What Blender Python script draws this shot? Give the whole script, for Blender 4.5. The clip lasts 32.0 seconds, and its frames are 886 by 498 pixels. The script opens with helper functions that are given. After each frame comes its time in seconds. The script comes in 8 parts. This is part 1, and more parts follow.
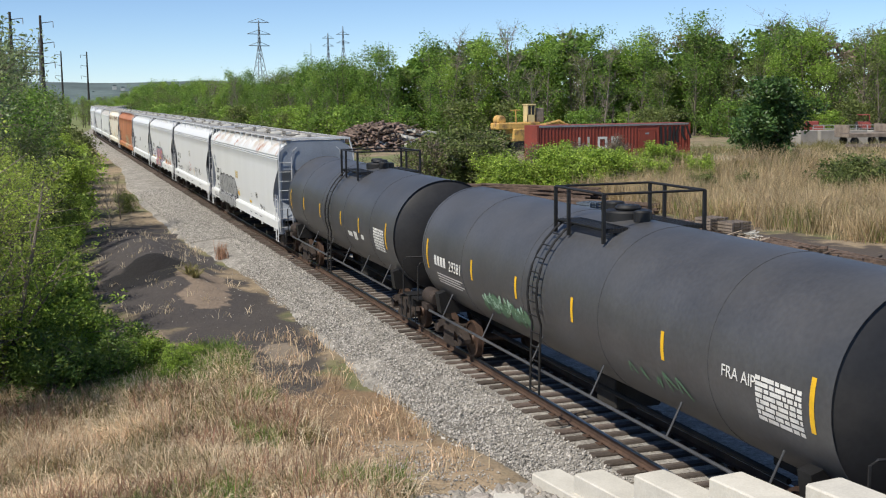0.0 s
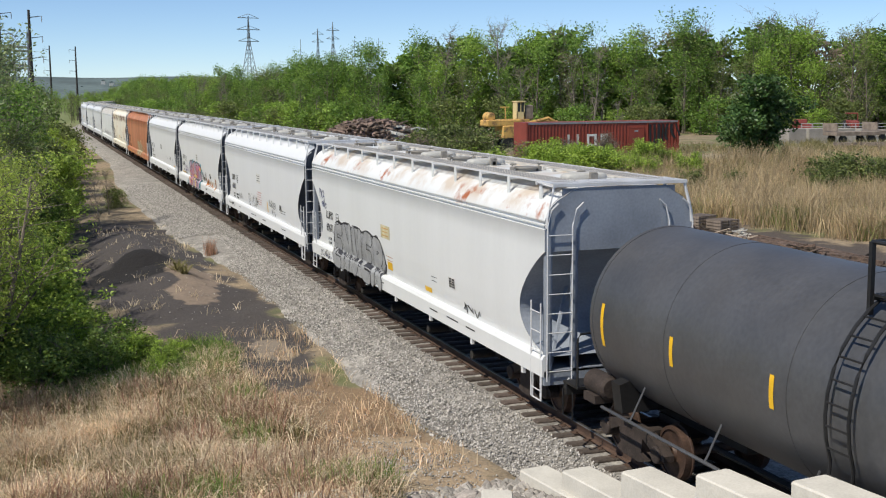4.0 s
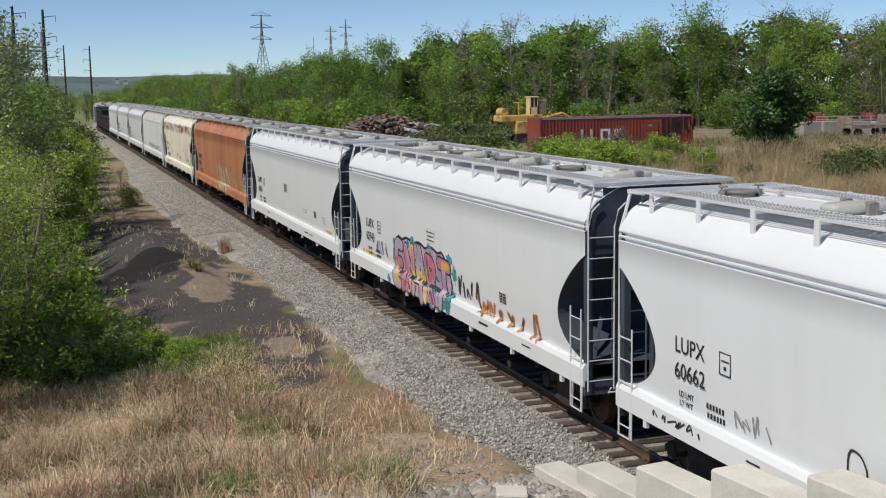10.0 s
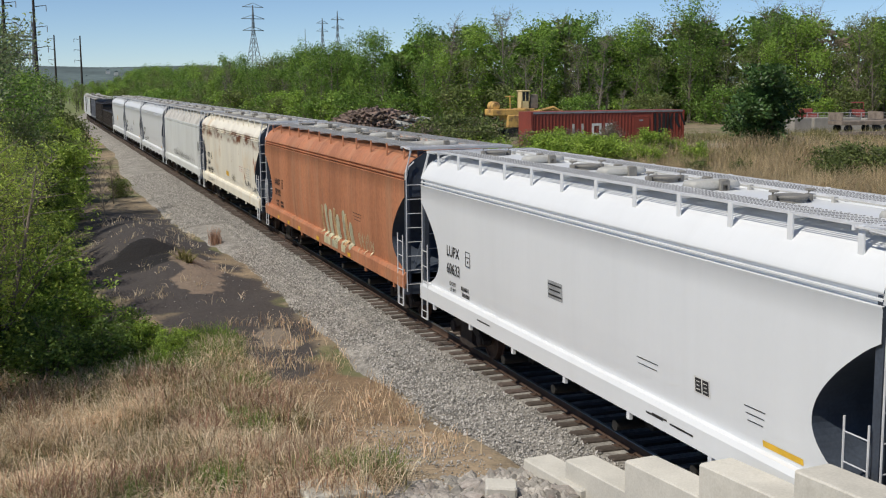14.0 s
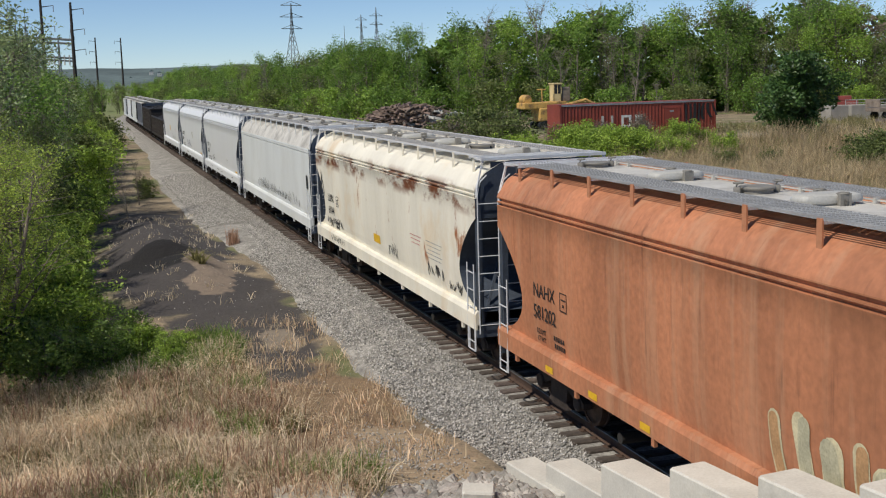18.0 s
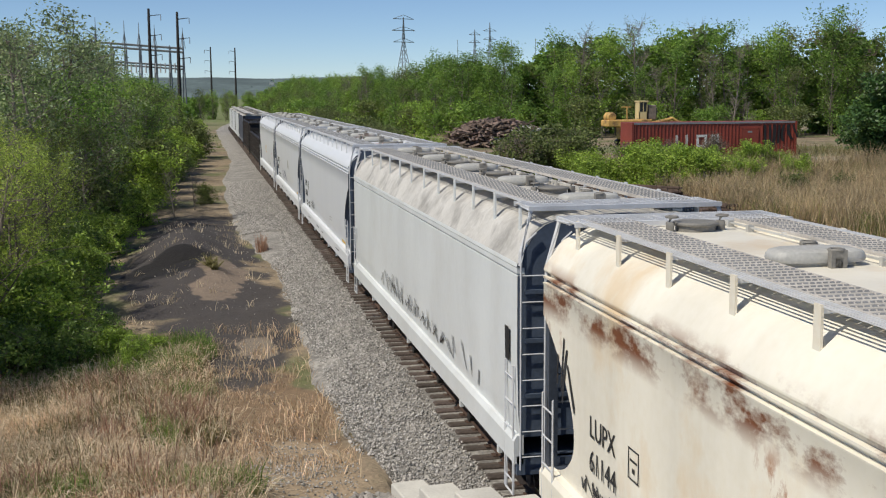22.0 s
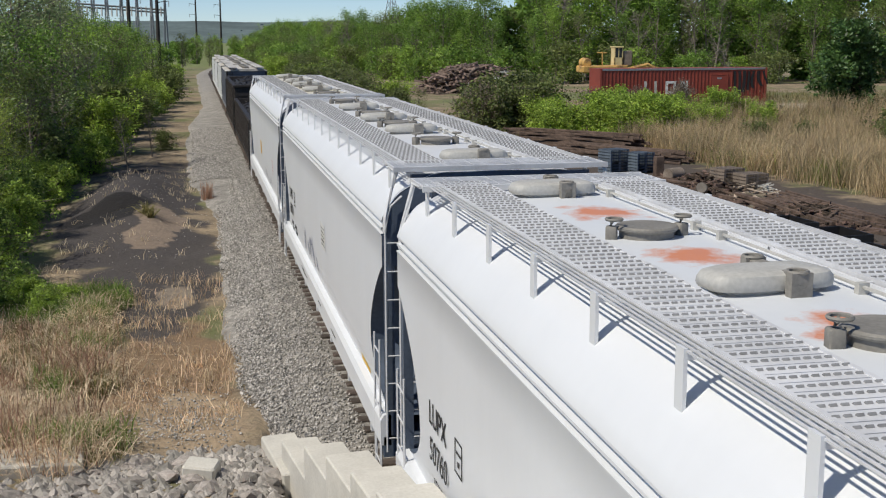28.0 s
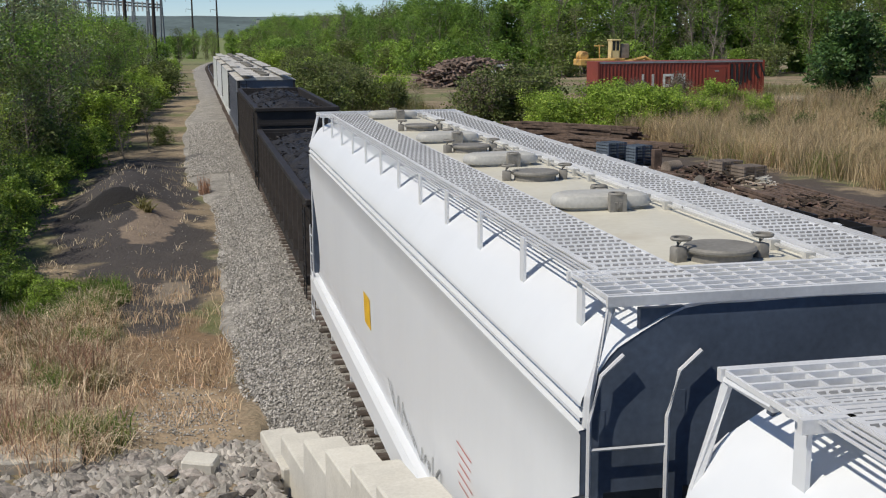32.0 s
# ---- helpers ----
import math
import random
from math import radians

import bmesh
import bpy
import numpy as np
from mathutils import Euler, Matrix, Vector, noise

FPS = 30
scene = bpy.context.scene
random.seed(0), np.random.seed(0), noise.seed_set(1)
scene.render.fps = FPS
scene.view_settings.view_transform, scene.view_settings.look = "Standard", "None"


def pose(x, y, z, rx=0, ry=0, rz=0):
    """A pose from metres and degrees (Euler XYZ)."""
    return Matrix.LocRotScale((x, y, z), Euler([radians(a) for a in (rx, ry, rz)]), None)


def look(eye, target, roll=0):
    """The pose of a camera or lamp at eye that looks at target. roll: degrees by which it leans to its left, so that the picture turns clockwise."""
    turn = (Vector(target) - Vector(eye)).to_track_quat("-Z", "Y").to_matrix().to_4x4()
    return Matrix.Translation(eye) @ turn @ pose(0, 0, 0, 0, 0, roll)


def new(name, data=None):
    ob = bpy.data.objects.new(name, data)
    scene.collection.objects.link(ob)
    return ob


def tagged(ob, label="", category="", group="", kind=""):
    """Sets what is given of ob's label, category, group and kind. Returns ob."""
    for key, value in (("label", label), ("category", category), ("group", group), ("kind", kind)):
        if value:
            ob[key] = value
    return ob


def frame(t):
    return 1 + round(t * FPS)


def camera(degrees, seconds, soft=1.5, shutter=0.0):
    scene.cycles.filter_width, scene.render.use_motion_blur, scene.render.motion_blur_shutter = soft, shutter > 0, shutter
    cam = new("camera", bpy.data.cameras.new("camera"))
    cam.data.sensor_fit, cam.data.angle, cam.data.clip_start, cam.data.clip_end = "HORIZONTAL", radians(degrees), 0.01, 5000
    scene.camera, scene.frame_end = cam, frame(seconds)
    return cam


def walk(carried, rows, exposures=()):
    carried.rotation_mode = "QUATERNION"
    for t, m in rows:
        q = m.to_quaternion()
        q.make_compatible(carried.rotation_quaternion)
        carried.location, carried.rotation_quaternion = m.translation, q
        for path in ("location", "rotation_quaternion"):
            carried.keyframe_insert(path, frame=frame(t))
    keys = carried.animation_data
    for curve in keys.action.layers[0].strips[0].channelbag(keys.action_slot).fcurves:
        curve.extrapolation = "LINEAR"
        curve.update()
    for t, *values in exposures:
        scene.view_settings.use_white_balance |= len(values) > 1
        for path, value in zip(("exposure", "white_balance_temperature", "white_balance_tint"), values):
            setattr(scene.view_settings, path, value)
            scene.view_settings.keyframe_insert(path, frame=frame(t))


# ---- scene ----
cam = camera(41.2, 32.0, soft=1.15)
PATH = [
    (0, pose(-10.740, -0.000, 6.508, 82.433, 0.641, -18.984)),
    (0.5, pose(-10.769, -0.042, 6.522, 82.561, 0.518, -19.105)),
    (1, pose(-10.758, -0.057, 6.533, 82.654, 0.470, -19.142)),
    (1.5, pose(-10.753, -0.041, 6.538, 82.677, 0.390, -19.207)),
    (2, pose(-10.746, -0.042, 6.524, 82.671, 0.387, -19.240)),
    (2.5, pose(-10.742, -0.030, 6.520, 82.575, 0.442, -19.287)),
    (3, pose(-10.749, -0.045, 6.523, 82.424, 0.356, -19.334)),
    (3.5, pose(-10.749, -0.044, 6.524, 82.267, 0.360, -19.398)),
    (5.5, pose(-10.734, -0.031, 6.523, 82.297, 0.318, -19.652)),
    (6, pose(-10.727, -0.032, 6.521, 82.423, 0.316, -19.619)),
    (6.5, pose(-10.739, -0.045, 6.524, 82.500, 0.359, -19.525)),
    (7, pose(-10.710, 0.001, 6.511, 82.494, 0.537, -19.324)),
    (7.5, pose(-10.717, -0.006, 6.511, 82.399, 0.714, -19.084)),
    (8, pose(-10.722, -0.035, 6.522, 82.291, 0.821, -18.868)),
    (8.5, pose(-10.717, -0.026, 6.528, 82.180, 0.857, -18.764)),
    (9, pose(-10.701, 0.003, 6.504, 82.139, 0.900, -18.747)),
    (9.5, pose(-10.713, -0.026, 6.513, 82.109, 0.950, -18.804)),
    (10, pose(-10.719, -0.025, 6.511, 82.084, 0.878, -18.843)),
    (10.5, pose(-10.722, -0.023, 6.502, 82.089, 0.870, -18.812)),
    (11, pose(-10.718, -0.025, 6.508, 82.067, 0.793, -18.741)),
    (11.5, pose(-10.719, -0.038, 6.507, 82.031, 0.772, -18.632)),
    (12, pose(-10.707, -0.020, 6.514, 81.928, 0.746, -18.560)),
    (12.5, pose(-10.707, -0.007, 6.515, 81.820, 0.714, -18.617)),
    (13, pose(-10.696, 0.038, 6.494, 81.747, 0.505, -18.769)),
    (13.5, pose(-10.693, -0.005, 6.501, 81.763, 0.595, -19.007)),
    (14, pose(-10.740, -0.050, 6.520, 81.751, 0.393, -19.251)),
    (14.5, pose(-10.743, -0.055, 6.514, 81.749, 0.353, -19.422)),
    (16.5, pose(-10.473, -0.071, 6.542, 81.307, 1.033, -19.404)),
    (17, pose(-10.227, 0.018, 6.566, 81.340, 1.344, -18.938)),
    (17.5, pose(-9.920, 0.073, 6.537, 81.440, 1.488, -18.272)),
    (18, pose(-9.544, -0.015, 6.526, 81.520, 1.579, -17.248)),
    (18.5, pose(-9.162, -0.093, 6.519, 81.550, 1.547, -15.807)),
    (19, pose(-8.725, -0.135, 6.510, 81.656, 1.405, -14.013)),
    (19.5, pose(-8.241, -0.098, 6.473, 81.931, 1.340, -12.100)),
    (20, pose(-7.782, -0.073, 6.474, 82.142, 1.079, -10.589)),
    (20.5, pose(-7.318, -0.209, 6.413, 82.209, 0.944, -10.018)),
    (21, pose(-6.852, -0.333, 6.372, 82.169, 0.759, -10.242)),
    (21.5, pose(-6.352, -0.301, 6.397, 82.122, 0.460, -10.880)),
    (22, pose(-5.879, -0.298, 6.344, 82.345, 0.306, -11.538)),
    (22.5, pose(-5.529, -0.303, 6.323, 82.416, 0.248, -12.091)),
    (23, pose(-5.218, -0.293, 6.332, 82.274, 0.082, -12.639)),
    (23.5, pose(-4.933, -0.419, 6.356, 82.015, -0.382, -13.437)),
    (24, pose(-4.586, -0.344, 6.321, 81.626, -0.548, -14.352)),
    (24.5, pose(-4.292, -0.341, 6.379, 81.186, -0.822, -15.089)),
    (26.5, pose(-3.919, -0.239, 6.318, 79.544, 0.574, -14.189)),
    (27, pose(-3.910, -0.322, 6.361, 79.549, 0.401, -13.365)),
    (27.5, pose(-3.911, -0.365, 6.381, 79.637, 0.260, -12.556)),
    (28, pose(-3.894, -0.425, 6.397, 79.704, 0.162, -11.861)),
    (28.5, pose(-3.875, -0.398, 6.388, 79.702, 0.242, -11.428)),
    (29, pose(-3.883, -0.385, 6.389, 79.572, 0.290, -11.311)),
    (29.5, pose(-3.882, -0.347, 6.370, 79.474, 0.447, -11.392)),
    (30, pose(-3.909, -0.362, 6.378, 79.382, 0.433, -11.586)),
    (30.5, pose(-3.898, -0.390, 6.392, 79.364, 0.384, -11.700)),
    (31, pose(-3.900, -0.420, 6.408, 79.366, 0.300, -11.760)),
    (31.5, pose(-3.888, -0.446, 6.414, 79.369, 0.277, -11.833)),
    (32, pose(-3.901, -0.352, 6.369, 79.418, 0.372, -12.022)),
]

walk(cam, PATH, [(0, 0.36), (2, 0.36), (4.5, 0.24), (7, -0.06), (9, -0.02), (32, 0.0)])

# ---- world and sun ----
SUN_EL, SUN_TO = 52.0, (0.927, 0.375)   # elevation; the way the shadows fall on the ground
world = bpy.data.worlds.new("sky")
scene.world = world
world.use_nodes = True
wn = world.node_tree.nodes
sky = wn.new("ShaderNodeTexSky")
sky.sky_type = "NISHITA"
sky.sun_disc = False
sky.sun_elevation = radians(SUN_EL)
sky.sun_rotation = math.atan2(-SUN_TO[0], -SUN_TO[1])
sky.air_density, sky.dust_density, sky.ozone_density = 0.6, 0.0, 5.0
sky.altitude = 0
wn["Background"].inputs[1].default_value = 0.100
world.node_tree.links.new(sky.outputs[0], wn["Background"].inputs[0])
sun = new("sun", bpy.data.lights.new("sun", "SUN"))
sun.data.energy, sun.data.angle, sun.data.color = 4.2, radians(0.55), (1.0, 0.93, 0.80)
ce = math.cos(radians(SUN_EL))
sun.matrix_world = look((0, 0, 60), (SUN_TO[0] * ce, SUN_TO[1] * ce, 60 - math.sin(radians(SUN_EL))))
scene.view_settings.exposure = 0.0

# ---- materials ----
def mat(name, color, rough=0.7, metal=0.0, vary=0.25, scale=4.0, fine=40.0, bump=0.15, rnd=0.0, tint=None, island=0.0, stretch=(1, 1, 1), trans=0.0, depth=0.02):
    """Base colour with stains and grain at two scales, a fine relief, and a spread from piece to piece."""
    m = bpy.data.materials.new(name)
    m.use_nodes = True
    nt = m.node_tree
    n, l = nt.nodes, nt.links
    bs = n["Principled BSDF"]
    bs.inputs["Roughness"].default_value, bs.inputs["Metallic"].default_value = rough, metal
    co = n.new("ShaderNodeTexCoord")
    mp = n.new("ShaderNodeMapping")
    mp.inputs["Scale"].default_value = stretch
    l.new(co.outputs["Object"], mp.inputs[0])
    big, small = n.new("ShaderNodeTexNoise"), n.new("ShaderNodeTexNoise")
    big.inputs["Scale"].default_value, big.inputs["Detail"].default_value = scale, 5
    small.inputs["Scale"].default_value, small.inputs["Detail"].default_value = fine, 3
    l.new(mp.outputs[0], big.inputs["Vector"])
    l.new(co.outputs["Object"], small.inputs["Vector"])
    ramp = n.new("ShaderNodeValToRGB")
    lo = [c * (1 - vary) for c in color] if tint is None else tint
    hi = [min(1, c * (1 + vary * 0.7)) for c in color]
    ramp.color_ramp.elements[0].position, ramp.color_ramp.elements[0].color = 0.32, (*lo, 1)
    ramp.color_ramp.elements[1].position, ramp.color_ramp.elements[1].color = 0.66, (*hi, 1)
    l.new(big.outputs[0], ramp.inputs[0])
    mul = n.new("ShaderNodeMixRGB")
    mul.blend_type = "OVERLAY"
    mul.inputs[0].default_value = min(1.0, vary * 1.6)
    l.new(ramp.outputs[0], mul.inputs[1])
    l.new(small.outputs[0], mul.inputs[2])
    last = mul.outputs[0]
    if rnd or island:
        hsv = n.new("ShaderNodeHueSaturation")
        mr = n.new("ShaderNodeMapRange")
        if island:
            src = n.new("ShaderNodeNewGeometry").outputs["Random Per Island"]
        else:
            src = n.new("ShaderNodeObjectInfo").outputs["Random"]
        k = island or rnd
        mr.inputs["To Min"].default_value, mr.inputs["To Max"].default_value = 1 - k, 1 + k
        l.new(src, mr.inputs["Value"])
        l.new(mr.outputs[0], hsv.inputs["Value"])
        mr2 = n.new("ShaderNodeMapRange")
        mr2.inputs["To Min"].default_value, mr2.inputs["To Max"].default_value = 0.5 + 0.03 * k, 0.5 - 0.03 * k
        l.new(src, mr2.inputs["Value"])
        l.new(mr2.outputs[0], hsv.inputs["Hue"])
        l.new(last, hsv.inputs["Color"])
        last = hsv.outputs[0]
    l.new(last, bs.inputs["Base Color"])
    if bump:
        bp = n.new("ShaderNodeBump")
        bp.inputs["Strength"].default_value, bp.inputs["Distance"].default_value = bump, depth
        l.new(small.outputs[0], bp.inputs["Height"])
        l.new(bp.outputs[0], bs.inputs["Normal"])
    if trans:
        tr = n.new("ShaderNodeBsdfTranslucent")
        mx = n.new("ShaderNodeMixShader")
        mx.inputs[0].default_value = trans
        l.new(last, tr.inputs["Color"])
        l.new(bs.outputs[0], mx.inputs[1])
        l.new(tr.outputs[0], mx.inputs[2])
        l.new(mx.outputs[0], n["Material Output"].inputs["Surface"])
    return m


def stained(m, color, where=(0, 0, 0), scale=0.8, low=0.55, high=0.68, stretch=(1, 1, 1), zlo=None, zhi=None, strength=1.0):
    """Adds blotches of another colour, such as rust or dust, over a material; zlo..zhi keeps them to a band of heights."""
    nt = m.node_tree
    n, l = nt.nodes, nt.links
    bs = n["Principled BSDF"]
    co, mp, no, rp = n.new("ShaderNodeTexCoord"), n.new("ShaderNodeMapping"), n.new("ShaderNodeTexNoise"), n.new("ShaderNodeMapRange")
    mp.inputs["Scale"].default_value, mp.inputs["Location"].default_value = stretch, where
    no.inputs["Scale"].default_value, no.inputs["Detail"].default_value, no.inputs["Roughness"].default_value = scale, 8, 0.65
    rp.inputs["From Min"].default_value, rp.inputs["From Max"].default_value = low, high
    rp.inputs["To Max"].default_value = strength
    l.new(co.outputs["Object"], mp.inputs[0])
    l.new(mp.outputs[0], no.inputs["Vector"])
    l.new(no.outputs[0], rp.inputs["Value"])
    fac = rp.outputs[0]
    if zlo is not None:
        sp = n.new("ShaderNodeSeparateXYZ")
        l.new(co.outputs["Object"], sp.inputs[0])
        for a, b in ((zlo - 0.12, zlo + 0.12), (zhi + 0.12, zhi - 0.12)):
            r2, mu = n.new("ShaderNodeMapRange"), n.new("ShaderNodeMath")
            mu.operation = "MULTIPLY"
            r2.inputs["From Min"].default_value, r2.inputs["From Max"].default_value = a, b
            l.new(sp.outputs[2], r2.inputs["Value"])
            l.new(r2.outputs[0], mu.inputs[0])
            l.new(fac, mu.inputs[1])
            fac = mu.outputs[0]
    mx = n.new("ShaderNodeMixRGB")
    old = bs.inputs["Base Color"].links[0].from_socket
    mx.inputs[2].default_value = (*color, 1)
    l.new(fac, mx.inputs[0])
    l.new(old, mx.inputs[1])
    l.new(mx.outputs[0], bs.inputs["Base Color"])
    return m



def region(m, color, centre, radii, noise_scale=0.6, rough=0.7, strength=1.0):
    """Lays another soil or colour over a ground material, in a ragged patch of the plan."""
    nt = m.node_tree
    n, l = nt.nodes, nt.links
    bs = n["Principled BSDF"]
    co, sp, no = n.new("ShaderNodeTexCoord"), n.new("ShaderNodeMapping"), n.new("ShaderNodeTexNoise")
    sp.vector_type = "TEXTURE"
    sp.inputs["Location"].default_value, sp.inputs["Scale"].default_value = (*centre, 0), (*radii, 1000)
    ln, ad, rp, mx = n.new("ShaderNodeVectorMath"), n.new("ShaderNodeMath"), n.new("ShaderNodeMapRange"), n.new("ShaderNodeMixRGB")
    ln.operation, ad.operation = "LENGTH", "MULTIPLY_ADD"
    no.inputs["Scale"].default_value, no.inputs["Detail"].default_value = noise_scale, 6
    ad.inputs[1].default_value = -rough * 2
    l.new(co.outputs["Object"], sp.inputs[0])
    l.new(sp.outputs[0], ln.inputs[0])
    l.new(co.outputs["Object"], no.inputs["Vector"])
    l.new(no.outputs[0], ad.inputs[0])
    l.new(ln.outputs["Value"], ad.inputs[2])
    rp.inputs["From Min"].default_value, rp.inputs["From Max"].default_value = 1.0 - rough + 0.08, 1.0 - rough - 0.10
    rp.inputs["To Max"].default_value = strength
    l.new(ad.outputs[0], rp.inputs["Value"])
    grain, mu = n.new("ShaderNodeTexNoise"), n.new("ShaderNodeMixRGB")
    grain.inputs["Scale"].default_value, grain.inputs["Detail"].default_value = 7, 6
    mu.inputs[1].default_value, mu.inputs[2].default_value = (*[c * 0.6 for c in color], 1), (*[c * 1.4 for c in color], 1)
    l.new(co.outputs["Object"], grain.inputs["Vector"])
    l.new(grain.outputs[0], mu.inputs[0])
    old = bs.inputs["Base Color"].links[0].from_socket
    l.new(rp.outputs[0], mx.inputs[0])
    l.new(old, mx.inputs[1])
    l.new(mu.outputs[0], mx.inputs[2])
    l.new(mx.outputs[0], bs.inputs["Base Color"])
    return m


M_WHITE = stained(mat("hopper_white", (0.69, 0.71, 0.735), 0.42, 0, 0.02, 0.5, 9, 0.02, stretch=(1, 2.5, 0.25)), (0.42, 0.41, 0.39), (3, 1, 0), 1.2, 0.5, 0.8, (1, 3, 0.2), strength=0.05)
M_WHITE2 = stained(mat("hopper_bluish_white", (0.67, 0.69, 0.72), 0.4, 0, 0.02, 0.5, 9, 0.02, stretch=(1, 2.5, 0.25)), (0.45, 0.45, 0.45), (7, 1, 0), 1.2, 0.5, 0.8, (1, 3, 0.2), strength=0.04)
M_RUSTROOF = stained(stained(mat("hopper_white_rusted", (0.67, 0.69, 0.70), 0.45, 0, 0.03, 0.5, 9, 0.02, stretch=(1, 2.5, 0.25)), (0.50, 0.40, 0.30), (1, 1, 0), 0.9, 0.47, 0.62, zlo=4.12, zhi=5, strength=0.75), (0.36, 0.11, 0.03), (4, 2, 0), 1.1, 0.56, 0.64, zlo=4.0, zhi=4.4)
M_CREAM = stained(stained(stained(mat("hopper_cream", (0.77, 0.73, 0.63), 0.5, 0, 0.09, 0.5, 9, 0.03, stretch=(1, 2.5, 0.3)), (0.62, 0.40, 0.16), (2, 2, 1), 0.55, 0.55, 0.70, (1, 1, 0.7), strength=0.45), (0.20, 0.065, 0.025), (0, 5, 0), 0.75, 0.47, 0.56, (1, 1, 2), zlo=3.55, zhi=4.06), (0.33, 0.12, 0.04), (0, 9, 3), 0.9, 0.60, 0.66, (1, 1.2, 0.6), zlo=2.0, zhi=3.5)
M_BROWN = stained(stained(mat("hopper_brown", (0.43, 0.175, 0.088), 0.6, 0, 0.2, 0.5, 9, 0.03, stretch=(1, 2.2, 0.25)), (0.48, 0.29, 0.18), (0, 2, 0), 0.9, 0.5, 0.75, (1, 3, 0.15), strength=0.7), (0.12, 0.05, 0.03), (5, 3, 0), 2.0, 0.58, 0.75, (1, 3, 0.3), strength=0.6)
M_GREYW = stained(mat("hopper_pale_grey", (0.655, 0.68, 0.685), 0.5, 0, 0.06, 0.5, 9, 0.02, stretch=(1, 1.2, 0.6)), (0.48, 0.46, 0.42), (2, 1, 0), 0.7, 0.5, 0.8, (1, 1, 0.7), strength=0.35)


def blotted(m, color, pitch, shift, wide):
    """Soft sprayed blots of another colour that come back at every pitch along y."""
    nt = m.node_tree
    n, l = nt.nodes, nt.links
    bs = n["Principled BSDF"]
    def op(kind, a, b=None):
        q = n.new("ShaderNodeMath")
        q.operation = kind
        for i, v in enumerate((a, b)):
            if isinstance(v, (int, float)):
                q.inputs[i].default_value = v
            elif v is not None:
                l.new(v, q.inputs[i])
        return q.outputs[0]
    co, sp, no, rp, mx = n.new("ShaderNodeTexCoord"), n.new("ShaderNodeSeparateXYZ"), n.new("ShaderNodeTexNoise"), n.new("ShaderNodeMapRange"), n.new("ShaderNodeMixRGB")
    l.new(co.outputs["Object"], sp.inputs[0])
    no.inputs["Scale"].default_value, no.inputs["Detail"].default_value, no.inputs["Roughness"].default_value = 2.6, 7, 0.7
    l.new(co.outputs["Object"], no.inputs["Vector"])
    near = op("PINGPONG", op("ADD", sp.outputs[1], shift), pitch / 2)
    d = op("SQRT", op("ADD", op("POWER", op("DIVIDE", near, wide), 2.0), op("POWER", op("DIVIDE", sp.outputs[0], 0.5), 2.0)))
    l.new(op("SUBTRACT", op("MULTIPLY", no.outputs[0], 2.6), d), rp.inputs["Value"])
    rp.inputs["From Min"].default_value, rp.inputs["From Max"].default_value = 0.42, 0.95
    mx.inputs[2].default_value = (*color, 1)
    l.new(rp.outputs[0], mx.inputs[0])
    l.new(bs.inputs["Base Color"].links[0].from_socket, mx.inputs[1])
    l.new(mx.outputs[0], bs.inputs["Base Color"])
    return m


# tooth colour darker than the planks: the teeth's small shadows are put into it
M_TREADTEETH = mat("walkway_teeth", (0.26, 0.265, 0.27), 0.6, 0.2, 0.2, 3, 30, 0.0)
M_PRIMED = blotted(mat("primed_roof", (0.66, 0.69, 0.725), 0.45, 0, 0.04, 0.5, 9, 0.02), (0.62, 0.24, 0.12), 2.367, 5.92, 0.55)
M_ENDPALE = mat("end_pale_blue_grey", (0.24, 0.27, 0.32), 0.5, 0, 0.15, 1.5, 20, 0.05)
M_TANBOARD = mat("dusty_walkway", (0.52, 0.485, 0.44), 0.7, 0, 0.2, 2, 30, 0.05)
M_ROOFGREY = stained(mat("roof_grey", (0.56, 0.54, 0.50), 0.55, 0, 0.12, 1.2, 14, 0.03), (0.25, 0.235, 0.21), (2, 1, 0), 1.4, 0.47, 0.66, strength=0.8)
M_CREAMROOF = stained(mat("roof_cream", (0.60, 0.575, 0.485), 0.5, 0, 0.08, 1.0, 14, 0.02), (0.42, 0.36, 0.27), (2, 1, 0), 1.2, 0.52, 0.72, strength=0.5)
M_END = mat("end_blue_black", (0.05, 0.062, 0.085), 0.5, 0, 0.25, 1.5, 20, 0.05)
M_BLACK = mat("black_steel", (0.012, 0.012, 0.013), 0.55, 0, 0.35, 2, 20, 0.08)
M_UNDER = mat("grimy_underframe", (0.020, 0.018, 0.016), 0.85, 0, 0.4, 3, 30, 0.2)
M_TANK = stained(mat("tank_black", (0.064, 0.066, 0.072), 0.42, 0, 0.2, 0.7, 12, 0.02), (0.085, 0.08, 0.075), (1, 0, 0), 0.6, 0.45, 0.8, strength=0.5)
M_GALV = mat("galvanised_grating", (0.66, 0.67, 0.69), 0.5, 0.1, 0.15, 2, 30, 0.05)
M_BAR = mat("pale_bar", (0.58, 0.59, 0.61), 0.5, 0, 0.1, 4, 30, 0.03)
M_HATCH = mat("hatch_grey", (0.45, 0.445, 0.42), 0.55, 0, 0.15, 3, 30, 0.05)
M_DKHATCH = mat("hatch_dark", (0.21, 0.20, 0.18), 0.65, 0, 0.2, 3, 30, 0.05)
M_YELLOW = mat("yellow_marking", (0.72, 0.43, 0.02), 0.5, 0, 0.12, 6, 40, 0.02)
M_INK = mat("black_lettering", (0.018, 0.018, 0.02), 0.6, 0, 0.2, 6, 40, 0.0)
M_INKW = mat("white_lettering", (0.66, 0.66, 0.64), 0.6, 0, 0.12, 6, 40, 0.0)
